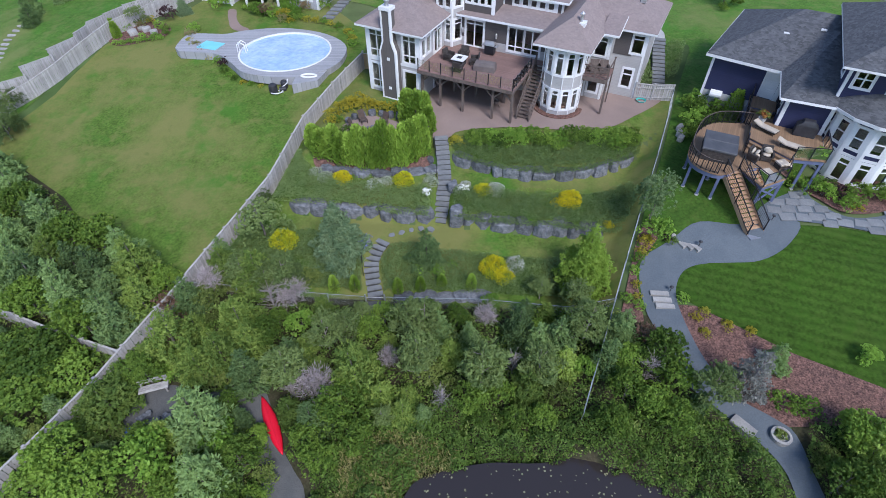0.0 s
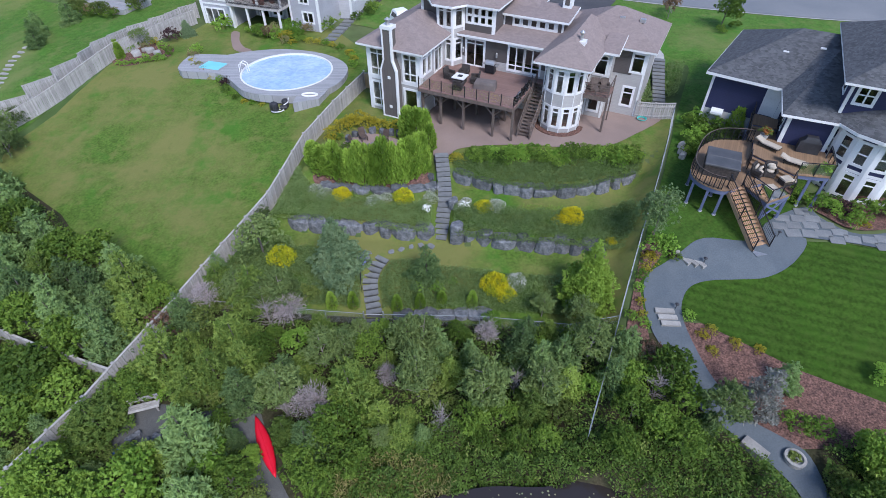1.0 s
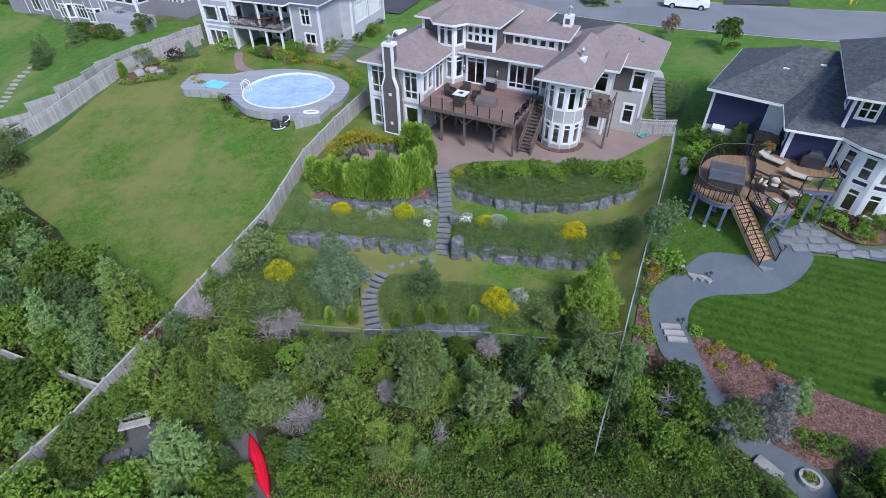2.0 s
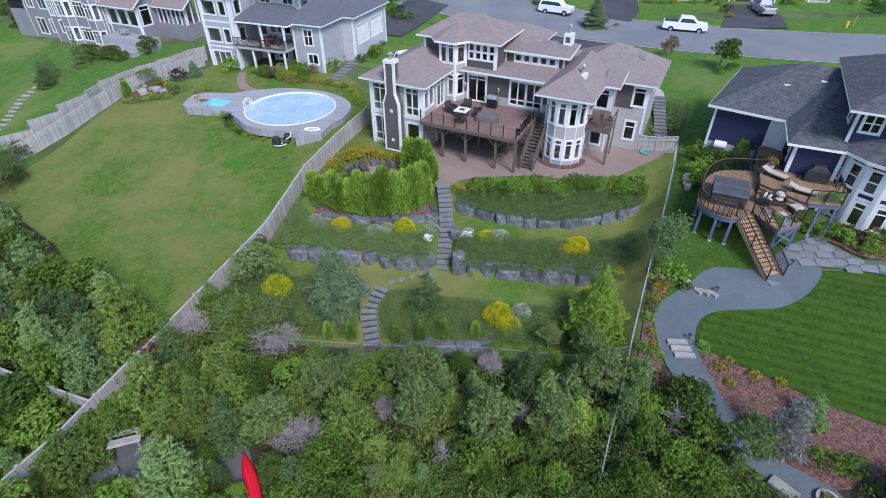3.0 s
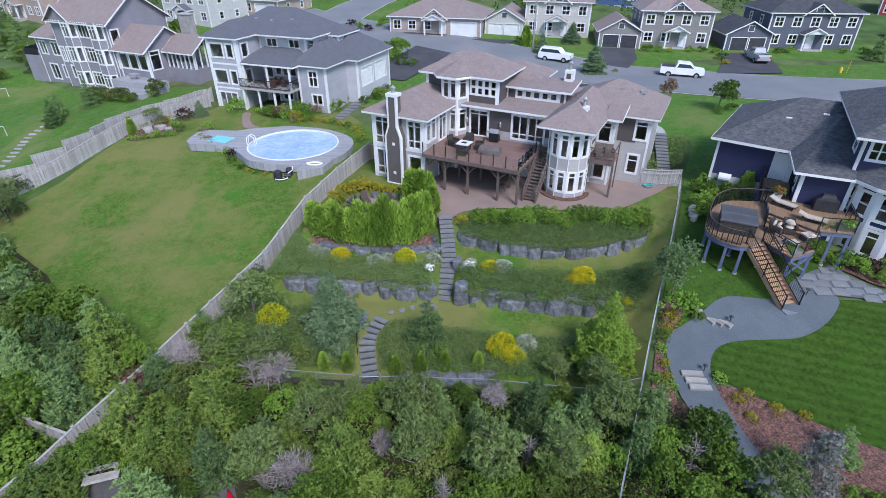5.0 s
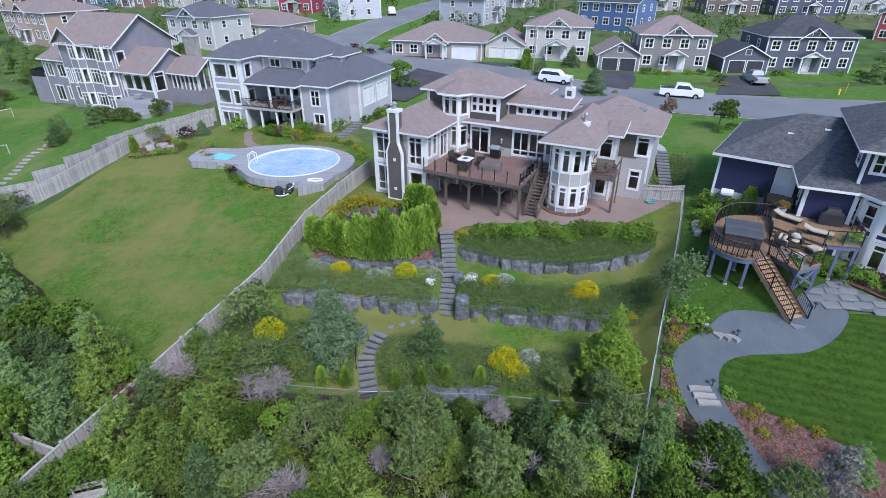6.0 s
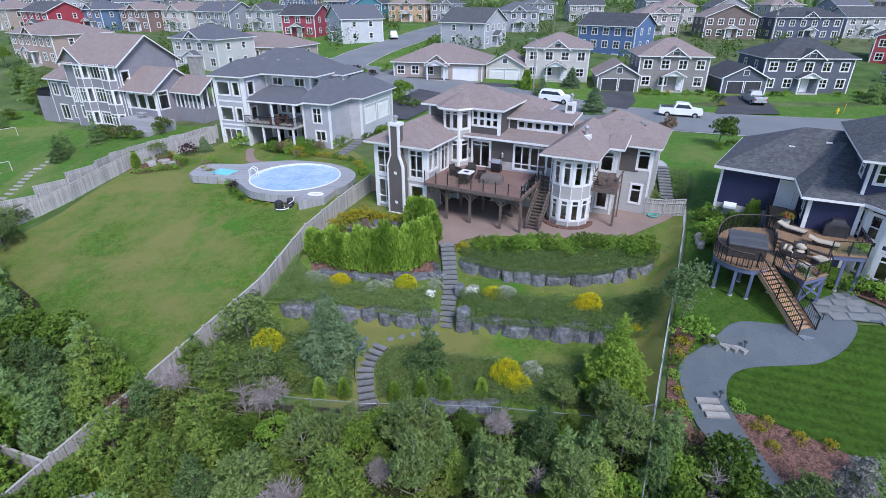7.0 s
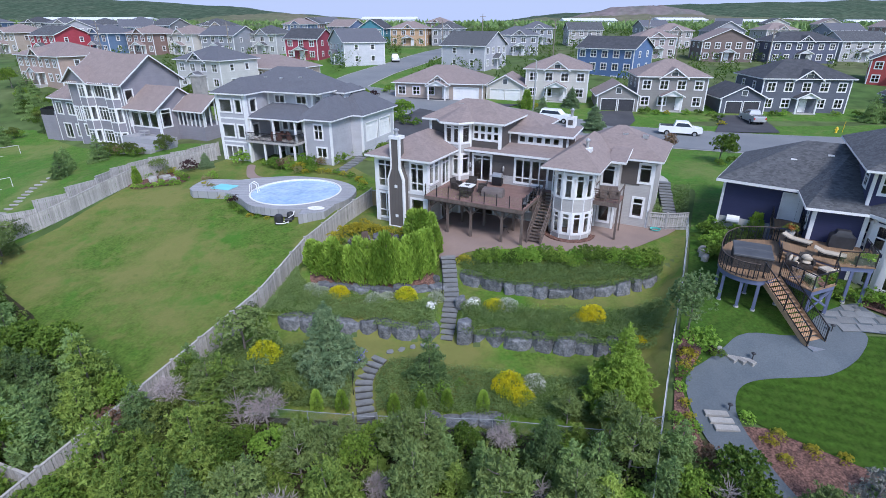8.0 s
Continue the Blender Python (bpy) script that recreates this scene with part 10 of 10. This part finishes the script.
slab_poly("driveway", [(2.0, 62), (15.6, 60), (22, 71), (12, 77)], 0.12, DRIVE, "dark asphalt driveway in front of the taupe house")
slab_poly("driveway", [(78, 90), (92, 90), (92, 77), (76, 77.5)], 0.19, DRIVE, "dark asphalt driveway of the dark house")
plant("bluespruce", 21.4, 80.2, 1.05, label="dense blue-green spruce on the verge", group="street trees")
plant("bluespruce", 15.4, 91.4, 0.8, label="blue-green spruce at the driveway", group="street trees")
plant("bluespruce", 21.5, 97.6, 0.9, label="blue-green spruce on the front lawn", group="street trees")
plant("alder1", 31.6, 61.4, 1.15, label="rounded green tree on the front lawn", group="street trees")
plant("lime", -8.0, 87.4, 1.7, label="light green young tree by the road", group="street trees")
plant("lime", -9.6, 88.6, 1.2, label="light green young tree by the road", group="street trees")
for x, y, k in ((26.6, 64.6, 0.8), (27.6, 66.4, 0.7)):
    plant("rusty", x, y, k * 1.6, label="withered brown columnar shrub on the lawn", group="withered street shrubs", stretch=1.5)
for x, y, k, key in ((33.2, 92.6, 1.4, "deep"), (35.2, 92.8, 0.9, "round"), (37, 92.8, 0.9, "gold"), (40.4, 93.0, 1.0, "round"), (42.4, 93.0, 1.0, "deep"), (44.4, 92.0, 1.0, "deep"), (44.2, 89.0, 1.2, "deep"), (43.4, 86, 1.0, "gold"), (55.4, 92.8, 1.0, "deep"), (57, 92.8, 1.1, "round"), (66.0, 93.2, 1.0, "deep"), (69.2, 92.6, 1.2, "deep"), (13.6, 96.6, 1.6, "deep"), (15.2, 96.2, 1.2, "gold"), (12.4, 97.4, 1.2, "deep"), (31.0, 60.2, 0.9, "deep"), (33.0, 61.0, 1.0, "deep"), (24.8, 80.6, 0.7, "gold"), (-9.4, 85.6, 1.4, "deep"), (-7.4, 84.4, 1.4, "deep"), (-5.6, 83.6, 1.2, "round"), (-17.0, 106, 1.3, "deep"), (-15.0, 104.6, 1.2, "plum"), (-18.6, 108, 1.3, "plum"), (-13, 108, 1.2, "round"), (-12.6, 110.6, 1.2, "deep")):
    plant(key, x, y, k, group="shrubs of the front gardens")
for x, y, k in ((69, 89, 0.9), (71, 91, 1.0), (73.4, 92, 1.0), (72, 88, 0.8)):
    plant("spruce1", x, y, k, label="small blue spruce on the front lawn", group="street trees")
plant("cedar", 13.2, 95.4, 1.7, label="tall dark cedar beside the garage", group="street trees")
hy = thing("fire_hydrant", pose(57.9, 80.4, ground(57.9, 80.4)), "yellow fire hydrant on the verge", "hydrant")
part("barrel", Shape().lathe(0, 0, [(0.2, 0), (0.16, 0.1), (0.16, 0.65), (0.2, 0.68), (0.14, 0.85), (0.04, 0.92)], 10), mat("yellow_enamel", (0.75, 0.5, 0.03), 0.4), hy)
part("nozzle", Shape().tube([(-0.25, 0, 0.5), (0.25, 0, 0.5)], 0.08, 8), bpy.data.materials["yellow_enamel"], hy)
mk = thing("marker_post", pose(58.9, 80.5, ground(58.9, 80.5)), "leaning yellow marker post", "post")
part("rod", Shape().tube([(0, 0, 0), (0.1, 0, 1.7)], 0.035, 6), bpy.data.materials["yellow_enamel"], mk)

POLE_WOOD = mat("utility_pole_wood", (0.20, 0.17, 0.14), 0.9, (0.26, 0.23, 0.2), 2)
for x, y, h in ((14.2, 93.5, 8.5), (47, 118, 11), (72, 128, 11), (27, 150, 11), (-3, 168, 10), (100, 132, 11), (60, 175, 11), (-60, 150, 10), (-95, 150, 10), (120, 150, 11), (10, 190, 11)):
    u = thing("utility_pole", pose(x, y, ground(x, y), 0, 0, 20), "tall grey-brown utility pole in the neighbourhood", "pole", "utility poles")
    part("shaft", Shape().tube([(0, 0, -0.3), (0, 0, h)], [0.15, 0.1], 8), POLE_WOOD if h > 9 else STEEL, u)
    if h > 9:
        part("crossarm", Shape().box(-1.0, 1.0, -0.05, 0.05, h - 0.9, h - 0.78), POLE_WOOD, u)
        part("transformer", Shape().tube([(0.3, 0, h - 2.2), (0.3, 0, h - 1.5)], 0.2, 8), STEEL, u)
    else:
        part("arm", Shape().tube([(0, 0, h), (-0.6, 0, h + 0.25), (-1.5, 0, h + 0.25)], 0.05, 6), STEEL, u)

# back-garden trees between the far houses
np.random.seed(15)
tops, spread_of = [], []
while len(tops) < 1150:
    x, y = random.uniform(-190, 190), random.uniform(112, 330)
    d = min(math.hypot(x - p[0], y - p[1]) for p in curve_line(STREET, 3) + curve_line(SIDE_STREET, 3))
    if d < 9 or any(math.hypot(x - r[0], y - r[1] - 5) < 10 for r in ROWS_BEYOND) or any(math.hypot(x - a, y - b - 5) < 10 for a, b in infill):
        continue
    tops.append((x, y, ground(x, y)))
    spread_of.append(random.uniform(0.8, 1.9))
rep_n = 90
G3, R3 = np.repeat(np.array(tops), rep_n, 0), np.repeat(np.array(spread_of), rep_n)[:, None]
D3 = np.random.normal(size=G3.shape)
D3 /= np.linalg.norm(D3, axis=1, keepdims=True)
back_trees = leaf_cards(G3 + D3 * R3 * np.array([1, 1, 1.15]) * np.random.uniform(0.6, 1.05, R3.shape) + np.concatenate([0 * R3, 0 * R3, R3 * 1.15], 1), D3 + np.array([0, 0, 0.5]), np.random.uniform(0.3, 0.6, len(G3)), np.random.uniform(0.2, 0.4, len(G3)), 0.0, 1.0)
tagged(part("back_garden_trees", back_trees, F_UNDER), "leafy trees and bushes filling the far back gardens", "trees", kind="stuff")
for k in range(34):
    x, y = random.uniform(-92, -70), random.uniform(82, 112)
    plant(random.choice(["alder0", "lime", "olive", "spruce0", "deep"]), x, y, random.uniform(0.7, 1.3), group="bushes on the far bank", label="leafy bush on the bank beyond the gabled house")
for k in range(40):
    x, y = random.uniform(-64, -30), random.uniform(84, 118)
    if min(math.hypot(x - r[0], y - r[1] - 5) for r in ROWS_BEYOND) > 11:
        plant(random.choice(["alder0", "lime", "round", "deep"]), x, y, random.uniform(0.6, 1.2), group="trees between the far houses", label="leafy shrub in a far back garden")

# ---- far works and hills ----
haze = bpy.data.materials.new("pale_blue_sky")
haze.use_nodes = True
hn = haze.node_tree.nodes
em = hn.new("ShaderNodeEmission")
em.inputs["Color"].default_value, em.inputs["Strength"].default_value = (0.53, 0.63, 0.88, 1), 0.52
haze.node_tree.links.new(em.outputs[0], hn["Material Output"].inputs["Surface"])
sb = Shape()
for k in range(25):
    a = radians(20 + 140 * k / 24)
    for z in (-60, 900):
        sb.v.append((3300 * math.cos(a), 3300 * math.sin(a), z))
sb.f = [(2 * k, 2 * k + 2, 2 * k + 3, 2 * k + 1) for k in range(24)]
solo("sky_backdrop", sb, haze, "pale blue hazy sky at the horizon", kind="structure")

def hill(name, x0, x1, y0, depth, heights, label, material):
    """A long wooded ridge."""
    s = Shape()
    n, m = 90, 14
    for j in range(m + 1):
        for i in range(n + 1):
            t, f = i / n, j / m
            x = x0 + (x1 - x0) * t
            k = t * (len(heights) - 1)
            a = int(min(k, len(heights) - 2))
            e = k - a
            e = e * e * (3 - 2 * e)
            top = heights[a] * (1 - e) + heights[a + 1] * e
            up = math.sin(min(1.0, f * 1.25) * math.pi / 2)
            z = 8 + top * up + (2.5 * noise.noise(Vector((x * 0.02, f * 9, 2))) + 1.6 * noise.noise(Vector((x * 0.09, f * 30, 5)))) * up
            s.v.append((x, y0 + depth * f, z))
    s.f = [(j * (n + 1) + i, j * (n + 1) + i + 1, (j + 1) * (n + 1) + i + 1, (j + 1) * (n + 1) + i) for j in range(m) for i in range(n)]
    return solo(name, s, material, label, kind="structure", soft=True)


WOODS = mat("far_woods", (0.045, 0.075, 0.045), 0.95, (0.075, 0.10, 0.065), 0.03, 0.35, 0.12, spec=0.05)
HEATH = mat("far_heath", (0.12, 0.135, 0.075), 0.95, (0.17, 0.15, 0.11), 0.012, 0.2, 0.1, spec=0.05)
QUARRY = mat("far_quarry", (0.2, 0.16, 0.165), 0.95, (0.13, 0.13, 0.12), 0.02, 0.2, 0.1, spec=0.05)
hill("wooded_hill", -1500, -180, 950, 500, [42, 52, 60, 56, 50, 40, 22, 4], "dark wooded hill on the horizon", WOODS)
hill("heath_slope", -420, 30, 760, 160, [6, 14, 17, 12, 8, 4, 2], "tawny open slope below the wooded hill", HEATH)
hill("wooded_hill", 60, 1700, 1000, 500, [4, 26, 44, 50, 54, 50, 46, 42], "dark wooded ridge behind the works", WOODS)
hill("quarry_slope", 180, 470, 960, 60, [6, 20, 30, 32, 26, 6], "bare pinkish quarry slope", QUARRY)
hill("heath_slope", 40, 600, 700, 150, [2, 10, 14, 15, 12, 8, 4], "green and tan slope below the quarry", HEATH)
METAL_WHITE = mat("white_metal_cladding", (0.72, 0.73, 0.75), 0.5, (0.66, 0.67, 0.7), 0.2)
for x, y, w, d, h in ((-400, 640, 120, 40, 5), (-72, 660, 62, 30, 6), (165, 700, 62, 30, 5), (290, 740, 60, 40, 6), (360, 690, 48, 30, 4), (500, 820, 62, 30, 6), (540, 760, 48, 30, 4)):
    b = thing("industrial_shed", pose(x, y, ground(x, y)), "long white metal industrial shed far off", "building", "industrial sheds")
    part("wall", Shape().box(-w / 2, w / 2, -d / 2, d / 2, -4, h), METAL_WHITE, b)
    part("roof", Shape().add([(-w / 2 - 1, -d / 2 - 1, h), (w / 2 + 1, -d / 2 - 1, h), (w / 2 + 1, d / 2 + 1, h), (-w / 2 - 1, d / 2 + 1, h), (-w / 2 - 1, 0, h + 3), (w / 2 + 1, 0, h + 3)], [(0, 1, 5, 4), (2, 3, 4, 5), (0, 4, 3), (1, 2, 5), (3, 2, 1, 0)]), METAL_WHITE, b)
np.random.seed(5)
wx, wy = np.random.uniform(-520, 620, 5200), np.random.uniform(260, 720, 5200)
wz = np.array([ground(a, b) for a, b in zip(wx, wy)])
keep = np.array([noise.noise(Vector((a * 0.012, b * 0.012, 2.0))) > -0.02 for a, b in zip(wx, wy)])
wx, wy, wz = wx[keep], wy[keep], wz[keep]
rep = 5
P3 = np.stack([np.repeat(wx, rep), np.repeat(wy, rep), np.repeat(wz, rep)], 1) + np.random.normal(size=(len(wx) * rep, 3)) * np.array([1.0, 1.0, 0.8]) + np.array([0, 0, 1.5])
far_leaves = leaf_cards(P3, np.random.normal(size=P3.shape) * 0.5 + np.array([0, 0, 1.0]), np.random.uniform(2.0, 4.2, len(P3)), np.random.uniform(1.4, 2.6, len(P3)))
tagged(part("far_woodland", far_leaves, F_SPRUCE), "dark scattered woodland between houses and hills", "woods", kind="stuff")
